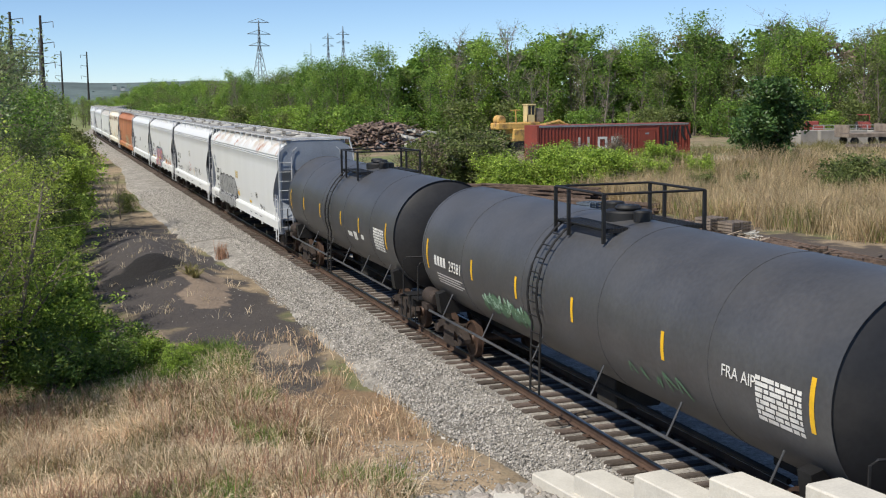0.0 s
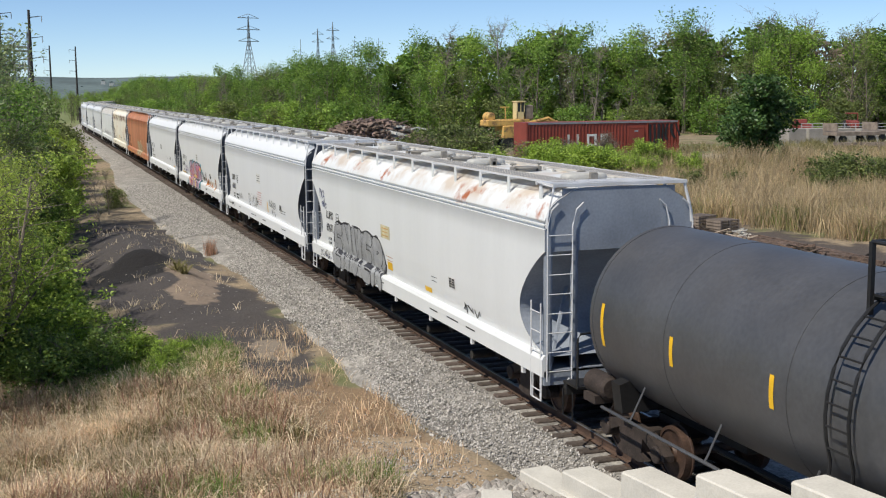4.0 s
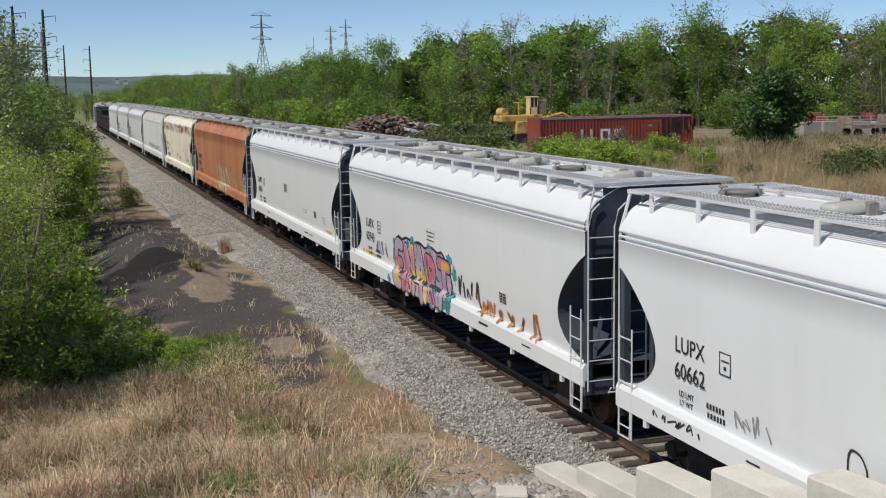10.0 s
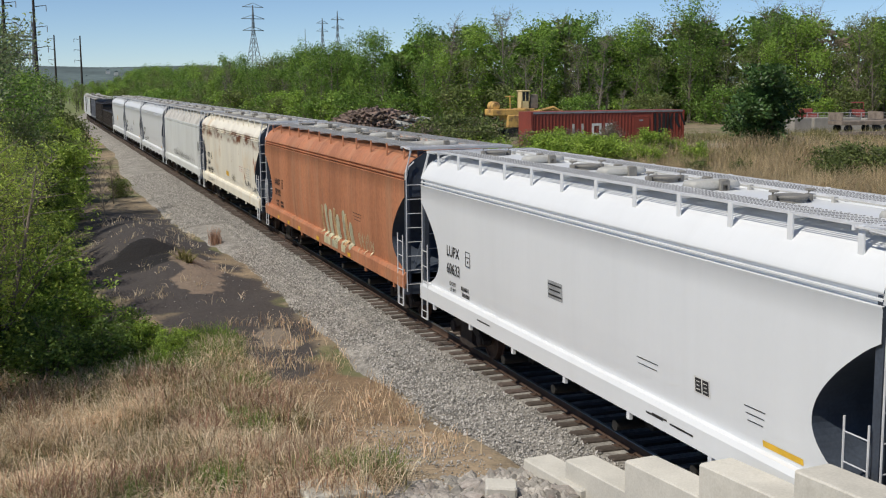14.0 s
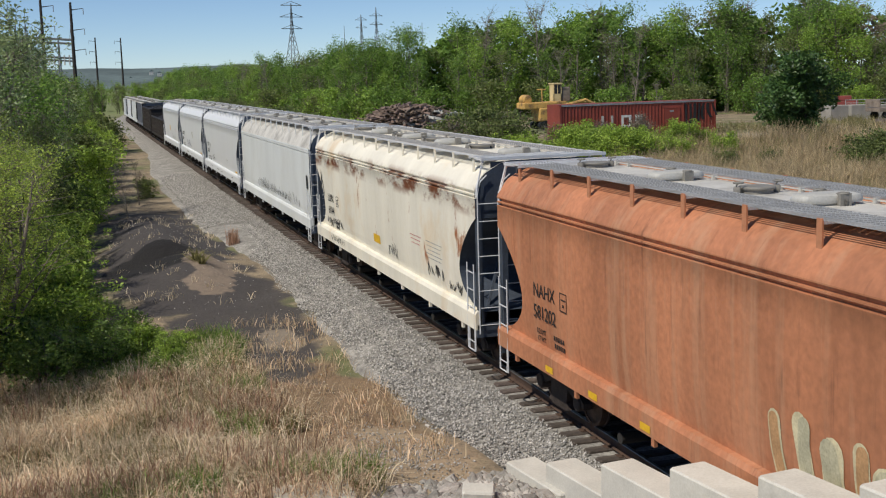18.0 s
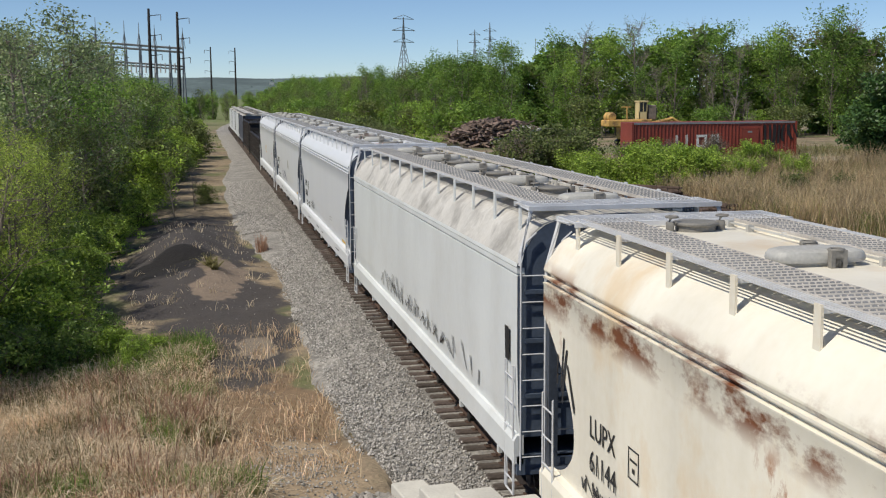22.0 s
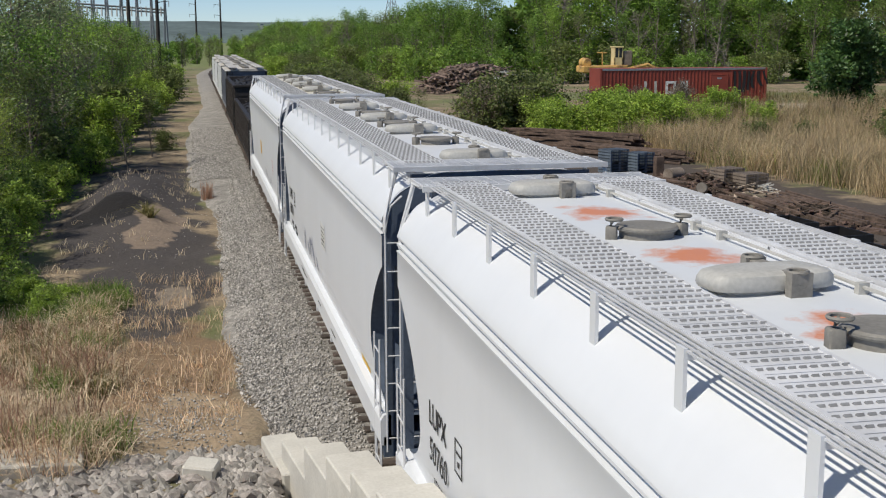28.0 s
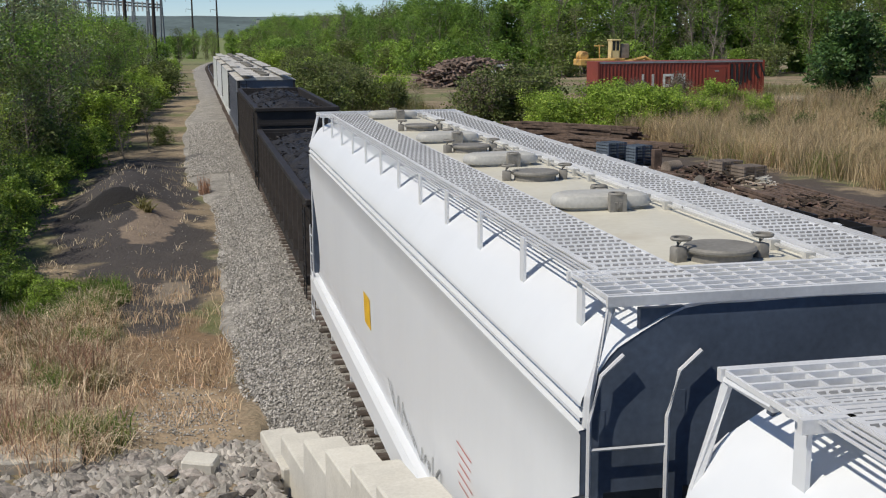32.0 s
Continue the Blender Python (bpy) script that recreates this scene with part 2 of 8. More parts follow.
M_WHEEL = mat("rusty_wheel", (0.075, 0.045, 0.033), 0.6, 0.3, 0.35, 5, 30, 0.1)
M_TRUCK = mat("rusty_cast_steel", (0.038, 0.028, 0.024), 0.8, 0.1, 0.4, 4, 25, 0.2)
M_TREAD = mat("bright_rail_head", (0.28, 0.265, 0.25), 0.3, 0.8, 0.2, 4, 40, 0.03)
M_RAIL = mat("rail_web_rust", (0.075, 0.045, 0.032), 0.8, 0.1, 0.3, 3, 30, 0.1)
M_TIE = stained(mat("weathered_tie", (0.085, 0.066, 0.056), 0.9, 0, 0.4, 2, 14, 0.5, rnd=0.35, stretch=(0.4, 3, 3), depth=0.03), (0.17, 0.15, 0.135), (0, 0, 0), 3, 0.5, 0.75, (0.5, 4, 4), strength=0.6)
M_COAL = mat("coal", (0.016, 0.015, 0.016), 0.6, 0, 0.5, 3, 15, 0.6, island=0.5, depth=0.05)
M_GONDOLA = stained(mat("gondola_black", (0.022, 0.019, 0.019), 0.65, 0, 0.35, 1.2, 15, 0.08), (0.045, 0.032, 0.027), (0, 0, 0), 1.2, 0.55, 0.75, (1, 1, 0.4), strength=0.4)
M_FARGREY = stained(mat("far_hopper_grey", (0.15, 0.165, 0.20), 0.6, 0, 0.15, 0.6, 10, 0.03), (0.30, 0.30, 0.30), (0, 0, 0), 0.7, 0.5, 0.8, strength=0.5)
M_CONC = stained(mat("pale_concrete", (0.55, 0.53, 0.48), 0.85, 0, 0.12, 1.5, 30, 0.12), (0.33, 0.31, 0.27), (0, 0, 0), 1.6, 0.56, 0.75, strength=0.5)
M_RUBBLE = stained(mat("rubble", (0.31, 0.29, 0.265), 0.9, 0, 0.3, 2.5, 18, 0.5, island=0.35, depth=0.03), (0.20, 0.15, 0.13), (0, 0, 0), 1.5, 0.55, 0.7, strength=0.5)
M_STONE = mat("ballast_stone", (0.345, 0.33, 0.31), 0.9, 0, 0.25, 6, 40, 0.3, island=0.6)
M_CONT = stained(mat("red_container", (0.25, 0.052, 0.034), 0.55, 0, 0.18, 0.8, 12, 0.05), (0.14, 0.04, 0.03), (0, 0, 0), 1.5, 0.55, 0.75, strength=0.6)
M_DIGGER = stained(mat("machine_yellow", (0.56, 0.34, 0.10), 0.6, 0, 0.2, 1, 15, 0.05), (0.17, 0.10, 0.06), (0, 0, 0), 1.8, 0.48, 0.62, strength=0.8)
M_GLASS = mat("cab_glass", (0.02, 0.025, 0.03), 0.08, 0, 0.1, 1, 5, 0)
M_SCRAP = mat("rusty_scrap", (0.11, 0.078, 0.060), 0.85, 0.1, 0.5, 2, 20, 0.3, island=0.7)
M_WOOD = mat("grey_timber", (0.20, 0.165, 0.135), 0.9, 0, 0.35, 2, 20, 0.3, island=0.4)
M_PALLET = mat("blue_grey_pallet", (0.10, 0.13, 0.17), 0.8, 0, 0.3, 2, 20, 0.2, rnd=0.2)
M_RED = mat("red_tractor_paint", (0.20, 0.038, 0.03), 0.5, 0, 0.25, 1, 15, 0.1)
M_STEEL = mat("galvanised_steel", (0.33, 0.34, 0.35), 0.5, 0.5, 0.15, 2, 20, 0.05)
M_POLE = mat("dark_pole", (0.035, 0.03, 0.027), 0.85, 0, 0.3, 1, 15, 0.1)
M_PYLON = mat("lattice_steel", (0.20, 0.22, 0.24), 0.6, 0.2, 0.1, 1, 10, 0)
M_BARK = mat("bark", (0.17, 0.145, 0.12), 0.95, 0, 0.35, 2, 18, 0.6, rnd=0.25, depth=0.04)
M_PALEBARK = mat("pale_bark", (0.20, 0.175, 0.145), 0.95, 0, 0.3, 2, 18, 0.5, rnd=0.2, depth=0.04)
M_LEAF_A = mat("leaf_mid_green", (0.175, 0.30, 0.055), 0.55, 0, 0.3, 0.5, 3, 0, island=0.5, trans=0.42)
M_LEAF_B = mat("leaf_spring_green", (0.25, 0.39, 0.06), 0.6, 0, 0.3, 0.5, 3, 0, island=0.4, trans=0.35)
M_LEAF_C = mat("leaf_olive", (0.16, 0.205, 0.06), 0.65, 0, 0.3, 0.5, 3, 0, island=0.4, trans=0.35)
M_LEAF_D = mat("leaf_dark_green", (0.062, 0.13, 0.03), 0.5, 0, 0.3, 0.5, 3, 0, island=0.45, trans=0.2)
M_LEAF_W = mat("leaf_willow", (0.36, 0.46, 0.085), 0.6, 0, 0.3, 0.5, 3, 0, island=0.4, trans=0.48)
M_LEAF_S = mat("leaf_silver_green", (0.25, 0.32, 0.14), 0.6, 0, 0.25, 0.5, 3, 0, island=0.4, trans=0.3)
M_TWIG = mat("grey_twigs", (0.20, 0.175, 0.145), 0.9, 0, 0.25, 0.5, 3, 0, island=0.3)
M_DRY = mat("dry_grass", (0.64, 0.49, 0.335), 0.8, 0, 0.3, 0.4, 3, 0, island=0.4, trans=0.3)
M_REED = mat("tan_reeds", (0.50, 0.40, 0.24), 0.8, 0, 0.3, 0.3, 3, 0, island=0.35, trans=0.3)
M_GRASS = mat("green_grass", (0.16, 0.25, 0.05), 0.7, 0, 0.3, 0.6, 3, 0, island=0.4, trans=0.35)
M_ROOFW = mat("pale_roof", (0.5, 0.5, 0.48), 0.6, 0, 0.15, 1, 10, 0)
M_SPRAY = [mat("spray_paint", c, 0.6, 0, 0.2, 3, 30, 0) for c in ((0.30, 0.31, 0.32), (0.03, 0.03, 0.035), (0.32, 0.05, 0.13), (0.06, 0.30, 0.38), (0.45, 0.19, 0.06), (0.16, 0.08, 0.26), (0.10, 0.20, 0.12), (0.55, 0.50, 0.33), (0.50, 0.08, 0.06))]
M_ROCK = stained(mat("rubble_rock", (0.29, 0.265, 0.24), 0.9, 0, 0.3, 2.5, 18, 0.5, rnd=0.4, depth=0.03), (0.21, 0.15, 0.13), (0, 0, 0), 1.5, 0.55, 0.7, strength=0.5)
M_CONCDARK = stained(mat("weathered_concrete", (0.30, 0.285, 0.255), 0.9, 0, 0.2, 1.0, 20, 0.1), (0.15, 0.13, 0.11), (0, 0, 0), 1.0, 0.55, 0.7, strength=0.6)
M_DEBRIS = mat("broken_timber", (0.22, 0.165, 0.135), 0.9, 0, 0.4, 2, 20, 0.3, island=0.5)
M_DRYRED = mat("reddish_stems", (0.33, 0.20, 0.135), 0.8, 0, 0.3, 0.4, 3, 0, island=0.35, trans=0.25)
M_OLIVEGRASS = mat("olive_grass", (0.20, 0.185, 0.075), 0.8, 0, 0.3, 0.4, 3, 0, island=0.4, trans=0.3)
# distance haze mixed into the base colour of the hills
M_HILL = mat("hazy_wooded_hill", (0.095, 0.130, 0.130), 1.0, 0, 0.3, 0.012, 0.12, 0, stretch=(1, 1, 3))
M_STRAW = mat("pale_straw", (0.76, 0.64, 0.46), 0.8, 0, 0.25, 0.4, 3, 0, island=0.3, trans=0.3)
M_REEDBROWN = mat("brown_reeds", (0.38, 0.29, 0.175), 0.8, 0, 0.3, 0.3, 3, 0, island=0.4, trans=0.3)
M_REEDGREEN = mat("reed_shoots", (0.21, 0.25, 0.07), 0.7, 0, 0.3, 0.3, 3, 0, island=0.4, trans=0.35)
M_TOTE = mat("dull_wheel_rim", (0.13, 0.115, 0.10), 0.6, 0.2, 0.2, 3, 20, 0.05)
M_DRYTWIG = mat("dead_leaves", (0.22, 0.18, 0.135), 0.9, 0, 0.3, 0.5, 3, 0, island=0.4, trans=0.2)
M_REEDTIMBER = mat("splintered_boards", (0.30, 0.25, 0.19), 0.9, 0, 0.35, 2, 20, 0.2, island=0.5)
M_LEAF_K = mat("leaf_low_bush", (0.31, 0.45, 0.075), 0.55, 0, 0.35, 0.6, 3, 0, island=0.5, trans=0.4)
M_LEAF_U = mat("leaf_shady_bush", (0.17, 0.27, 0.055), 0.5, 0, 0.3, 0.6, 3, 0, island=0.5, trans=0.3)
M_LEAF_N = mat("leaf_bright_bush", (0.30, 0.43, 0.065), 0.6, 0, 0.35, 0.6, 3, 0, island=0.45, trans=0.4)
M_CABYELLOW = mat("faded_cab_yellow", (0.62, 0.50, 0.26), 0.6, 0, 0.15, 1, 15, 0.05)
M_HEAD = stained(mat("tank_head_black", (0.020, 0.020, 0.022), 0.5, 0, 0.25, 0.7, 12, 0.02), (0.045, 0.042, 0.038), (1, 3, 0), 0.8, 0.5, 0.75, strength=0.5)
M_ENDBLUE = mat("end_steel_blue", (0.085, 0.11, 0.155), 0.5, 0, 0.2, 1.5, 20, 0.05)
M_RIB = mat("rusty_rib", (0.034, 0.028, 0.026), 0.75, 0, 0.35, 2, 20, 0.1)
M_DARKGRATE = mat("dark_steel_grating", (0.36, 0.365, 0.37), 0.6, 0.3, 0.2, 2, 20, 0.05)

# ---- building blocks ----
class Shape:
    """Gathers vertices and faces of one mesh."""

    def __init__(self):
        self.v, self.f = [], []

    def add(self, verts, faces):
        k = len(self.v)
        self.v.extend(verts)
        self.f.extend([tuple(i + k for i in q) for q in faces])
        return self

    def box(self, x0, y0, z0, x1, y1, z1, c=0.0):
        """A box; c: chamfer of its upright and level edges."""
        if not c:
            vs = [(x, y, z) for z in (z0, z1) for x, y in ((x0, y0), (x1, y0), (x1, y1), (x0, y1))]
            return self.add(vs, [(3, 2, 1, 0), (4, 5, 6, 7), (0, 1, 5, 4), (1, 2, 6, 5), (2, 3, 7, 6), (3, 0, 4, 7)])
        def ring(z, d):
            return [(x0 + d + c, y0 + d, z), (x1 - d - c, y0 + d, z), (x1 - d, y0 + d + c, z), (x1 - d, y1 - d - c, z), (x1 - d - c, y1 - d, z), (x0 + d + c, y1 - d, z), (x0 + d, y1 - d - c, z), (x0 + d, y0 + d + c, z)]
        return self.loft([ring(z0, c * 0.7), ring(z0 + c, 0), ring(z1 - c, 0), ring(z1, c * 0.7)])

    def loft(self, rings, close=True, caps=True):
        k, n = len(self.v), len(rings[0])
        for r in rings:
            self.v.extend(r)
        for a in range(len(rings) - 1):
            for b in range(n if close else n - 1):
                c = (b + 1) % n
                self.f.append((k + a * n + b, k + a * n + c, k + a * n + n + c, k + a * n + n + b))
        if caps and close:
            self.f.append(tuple(k + b for b in reversed(range(n))))
            self.f.append(tuple(k + (len(rings) - 1) * n + b for b in range(n)))
        return self

    def tube(self, points, r, n=6, r1=None):
        """A round bar along points, tapering from r to r1."""
        pts = [Vector(p) for p in points]
        rings = []
        for i, p in enumerate(pts):
            d = (pts[min(i + 1, len(pts) - 1)] - pts[max(i - 1, 0)]).normalized()
            a = d.cross(Vector((0, 0, 1)) if abs(d.z) < 0.9 else Vector((1, 0, 0))).normalized()
            b = d.cross(a)
            rr = r if r1 is None else r + (r1 - r) * i / (len(pts) - 1)
            rings.append([tuple(p + (a * math.cos(t) + b * math.sin(t)) * rr) for t in (math.tau * j / n for j in range(n))])
        return self.loft(rings)

    def disc(self, c, axis, r, h, n=20, c1=0.0):
        """A short cylinder at c along axis 'x', 'y' or 'z' with height h and edge chamfer c1."""
        k = "xyz".index(axis)
        def ring(rad, off):
            out = []
            for j in range(n):
                t = math.tau * j / n
                p = [0, 0, 0]
                p[k], p[(k + 1) % 3], p[(k + 2) % 3] = off, rad * math.cos(t), rad * math.sin(t)
                out.append((c[0] + p[0], c[1] + p[1], c[2] + p[2]))
            return out
        rs = [ring(r - c1, -h / 2), ring(r, -h / 2 + c1), ring(r, h / 2 - c1), ring(r - c1, h / 2)] if c1 else [ring(r, -h / 2), ring(r, h / 2)]
        return self.loft(rs)

    def mesh(self, name, material, smooth=False):
        me = bpy.data.meshes.new(name)
        me.from_pydata(self.v, [], self.f)
        me.materials.append(material)
        if smooth:
            me.polygons.foreach_set("use_smooth", [True] * len(me.polygons))
            me.set_sharp_from_angle(angle=radians(38))
        me.update()
        return me


def part(name, sh, material, parent, label="", smooth=False, at=None):
    """Links a shape (or a mesh) as one mesh object under a thing or a part."""
    ob = new(name, sh if isinstance(sh, bpy.types.Mesh) else sh.mesh(name, material, smooth))
    ob.parent = parent
    if at is not None:
        ob.matrix_basis = at
    if label:
        ob["label"] = label
    return ob


def thing(name, label, category, group="", at=None, data=None):
    ob = new(name, data)
    if at is not None:
        ob.matrix_basis = at
    return tagged(ob, label, category, group)


CACHE = {}


def shared(key, make):
    if key not in CACHE:
        CACHE[key] = make()
    return CACHE[key]


def lettering(text, size, material, key=None):
    """Letters as a thin mesh in the yz plane, reading from far (+y) to near (-y), for a side that faces -x."""
    def make():
        cu = bpy.data.curves.new("letters", "FONT")
        cu.body, cu.size, cu.extrude, cu.resolution_u = text, size, 0.002, 3
        ob = bpy.data.objects.new("letters", cu)
        scene.collection.objects.link(ob)
        me = bpy.data.meshes.new_from_object(ob.evaluated_get(bpy.context.evaluated_depsgraph_get()))
        bpy.data.objects.remove(ob)
        me.materials.clear()
        me.materials.append(material)
        return me
    return shared(("text", text, size, material.name), make)


SIDE = Matrix(((0, 0, -1, 0), (-1, 0, 0, 0), (0, 1, 0, 0), (0, 0, 0, 1)))   # text plane onto a side facing -x


SIDE_PROFILE = ((1.42, 1.50), (1.75, 1.545), (2.15, 1.575), (2.6, 1.59), (3.0, 1.597), (3.45, 1.60), (5.0, 1.60))


def side_x(z):
    """Half width of a rounded car side at height z."""
    for (z0, x0), (z1, x1) in zip(SIDE_PROFILE, SIDE_PROFILE[1:]):
        if z <= z1:
            return x0 + (x1 - x0) * max(0.0, z - z0) / (z1 - z0)
    return 1.60


def on_side(z, x):
    """Where paint lies at height z: close on the rounded side, on the sill below it, or on the ledge between."""
    if z >= 1.48:
        return -(side_x(z) + 0.005 + (-x - 1.612))
    lift = -x - 1.612 if x > -1.64 else max(0.0, -x - 1.649)
    for (z0, w0), (z1, w1) in zip(SILL_PROFILE, SILL_PROFILE[1:]):
        if z <= z1:
            return -(w0 + (w1 - w0) * max(0.0, z - z0) / (z1 - z0) + lift)
    return -(SILL_PROFILE[-1][1] + lift)


SILL_PROFILE = ((1.02, 1.648), (1.37, 1.650), (1.455, 1.612), (1.48, 1.520))


def stroke(points, w, material, x):
    """A painted line on a side facing -x: points are (y, z)."""
    sh = Shape()
    pv = [Vector(p) for p in points]
    m = 2 if w < 0.15 else 9
    rows = []
    for i, p in enumerate(pv):
        d = (pv[min(i + 1, len(pv) - 1)] - pv[max(i - 1, 0)]).normalized()
        n = Vector((-d.y, d.x)) * w / 2
        across = [p + n * (1 - 2 * k / (m - 1)) for k in range(m)]
        rows.append([(on_side(q.y, x), q.x, q.y) for q in across])
    return sh.loft(rows, close=False)


def wall_patch(y0, y1, low, high, x, wave=0.0):
    """A painted area between two heights, with a wavy top, that follows the side and the sill."""
    sh, cols, ups = Shape(), 48, 18
    rows = []
    for i in range(cols + 1):
        u = i / cols
        edge = min(1.0, 7 * u, 7 * (1 - u)) ** 0.5
        mid = (low + high) / 2
        top = mid + (high - mid) * edge + wave * (abs(math.sin(u * 15.7)) - 0.6)
        base = mid + (low - mid) * edge
        rows.append([(on_side(z, x), y0 + (y1 - y0) * u, z) for z in (base + (top - base) * k / ups for k in range(ups + 1))])
    return sh.loft(rows, close=False)


# ---- the lie of the land ----
def smooth01(t):
    t = min(1, max(0, t))
    return t * t * (3 - 2 * t)


def ground_z(x, y):
    """Height of the ground: a cinder bank and low ground beside the line, the yard, and the embankment on which the camera moves."""
    z = -0.55 - 0.35 * smooth01((-x - 7) / 5) - 0.9 * smooth01((abs(y) - 130) / 300)
    z += 0.62 * math.exp(-((x + 6.6) / 1.7) ** 2 - ((y - 52) / 9.0) ** 2)
    z += 0.5 * smooth01((y - 45.3) / 0.5) * math.exp(-((x + 6.9) / 1.3) ** 2) * (1 - smooth01((y - 47) / 12))
    z += 0.45 * math.exp(-((x + 5.9) / 1.3) ** 2 - ((y - 43) / 3.5) ** 2)
    z += 1.75 * smooth01((y - 66) / 15) * smooth01((x - 14) / 18) * (1 - smooth01((y - 92) / 25))
    z += 0.9 * math.exp(-((x - 38) / 8) ** 2 - ((y - 116) / 6) ** 2)
    if y < 60:
        z += 0.10 * noise.noise((x * 0.5, y * 0.5, 0)) * (1 if x < -3 or x > 5 else 0.2)
    if -12 < x < -3.4 and 18 < y < 75:
        z += 0.07 * noise.noise((x * 1.3, y * 1.1, 3.0)) + 0.05 * noise.noise((x * 2.9, y * 2.3, 6.0))
    wall = smooth01((-x - 2.75) / 0.3)
    z += wall * 0.40 * smooth01((23 - y) / 5)
    if y < 17.5:
        u = 17.5 - max(y, 0.0)
        z += wall * (0.06 * u + 0.0165 * u * u if u < 8 else 1.536 + 0.31 * (u - 8) * (1 - 0.014 * (u - 8)))
    return z


def track_at(a):
    """Place and heading (degrees) on the line at arc length a: straight past the camera, then a slow bend to the right."""
    a0, radius = 205.0, 520.0
    if a <= a0:
        return 0.0, a, 0.0
    t = (a - a0) / radius
    return radius * (1 - math.cos(t)), a0 + radius * math.sin(t), -math.degrees(t)


S_KNOTS = [(0, 0.0), (1.5, 10.18), (3, 20.34), (5.5, 37.16), (7, 47.15), (9, 60.48), (11, 73.8), (13, 87.05), (14.5, 96.95), (16.5, 110.13), (18, 120.05), (20, 133.41), (22, 146.79), (23, 153.41), (24, 159.9), (26.5, 176.04), (28, 185.72), (29.5, 195.49), (31, 205.52), (32, 212.41)]


def train_s(t):
    """How far the train has come by t seconds: a smooth curve through the knots."""
    ts = [k[0] for k in S_KNOTS]
    i = min(max(sum(1 for u in ts if u <= t) - 1, 0), len(ts) - 2)
    def slope(j):
        lo, hi = max(j - 1, 0), min(j + 1, len(ts) - 1)
        return (S_KNOTS[hi][1] - S_KNOTS[lo][1]) / (ts[hi] - ts[lo])
    h = ts[i + 1] - ts[i]
    u = (t - ts[i]) / h
    return ((2 * u**3 - 3 * u**2 + 1) * S_KNOTS[i][1] + (u**3 - 2 * u**2 + u) * h * slope(i) + (3 * u**2 - 2 * u**3) * S_KNOTS[i + 1][1] + (u**3 - u**2) * h * slope(i + 1))

# ---- ground, ballast, track ----
def steps(*spans):
    out = []
    for a, b, n in spans:
        out += [a + (b - a) * i / n for i in range(n)]
    return out + [spans[-1][1]]


def ground_material():
    m = mat("earth_and_litter", (0.25, 0.195, 0.13), 0.95, 0, 0.35, 0.5, 11, 0.7, depth=0.06)
    stained(m, (0.11, 0.135, 0.045), (3, 3, 0), 0.12, 0.48, 0.58, strength=0.8)
    stained(m, (0.34, 0.27, 0.18), (8, 1, 0), 0.7, 0.54, 0.66, strength=0.8)
    stained(m, (0.09, 0.07, 0.05), (2, 6, 0), 2.6, 0.55, 0.66, strength=0.8)
    region(m, (0.20, 0.135, 0.08), (-4.6, 24.0), (1.5, 5.0))
    region(m, (0.31, 0.235, 0.155), (-4.2, 20.2), (1.0, 2.6), 1.5)
    region(m, (0.060, 0.052, 0.049), (-5.2, 36.0), (2.0, 8.5))
    region(m, (0.055, 0.048, 0.047), (-6.4, 50.0), (2.5, 16.0))
    # near-black patch at the foot of the step in the bank
    region(m, (0.010, 0.009, 0.010), (-6.9, 44.7), (1.9, 1.7), 1.2, 0.4)
    region(m, (0.20, 0.155, 0.12), (-5.6, 40.0), (0.8, 1.6), 1.6)
    region(m, (0.20, 0.165, 0.13), (-4.6, 31.5), (0.5, 1.6), 1.6)
    region(m, (0.22, 0.17, 0.13), (-5.2, 43.0), (0.9, 2.6), 1.2)
    region(m, (0.075, 0.060, 0.050), (17.0, 46.0), (7.0, 26.0))
    region(m, (0.40, 0.38, 0.34), (72.0, 104.0), (15.0, 10.0), 0.3)
    region(m, (0.17, 0.20, 0.075), (0.0, 760.0), (1600.0, 520.0), 0.01)
    region(m, (0.15, 0.17, 0.07), (45.0, 122.0), (26.0, 16.0), 0.1)
    region(m, (0.31, 0.25, 0.165), (50.0, 100.0), (14.0, 4.5), 0.2)
    region(m, (0.33, 0.30, 0.24), (41.0, 80.0), (3.5, 1.6), 0.8)
    return m


M_GROUND = ground_material()
xs = steps((-2500, -200, 8), (-200, -40, 16), (-40, -14, 26), (-14, 6, 60), (6, 40, 34), (40, 200, 20), (200, 2500, 8))
ys = steps((-600, -40, 8), (-40, 4, 22), (4, 70, 130), (70, 200, 50), (200, 500, 20), (500, 3500, 12))
sh = Shape()
nx = len(xs)
sh.v = [(x, y, ground_z(x, y)) for y in ys for x in xs]
sh.f = [(j * nx + i, j * nx + i + 1, (j + 1) * nx + i + 1, (j + 1) * nx + i) for j in range(len(ys) - 1) for i in range(nx - 1)]
tagged(new("ground", sh.mesh("ground", M_GROUND, True)), "brown earth with dead grass and green patches", "ground", kind="structure")

M_BALLAST = stained(stained(mat("crushed_stone", (0.27, 0.255, 0.235), 0.95, 0, 0.35, 1.2, 16, 0.9, depth=0.05), (0.10, 0.092, 0.085), (0, 0, 0), 14, 0.5, 0.7, strength=0.8), (0.44, 0.42, 0.38), (5, 5, 0), 11, 0.55, 0.72, strength=0.7)
stained(M_BALLAST, (0.50, 0.48, 0.44), (1, 9, 0), 4.5, 0.53, 0.62, strength=0.5)
stained(M_BALLAST, (0.10, 0.09, 0.08), (6, 2, 0), 3.6, 0.56, 0.66, strength=0.55)


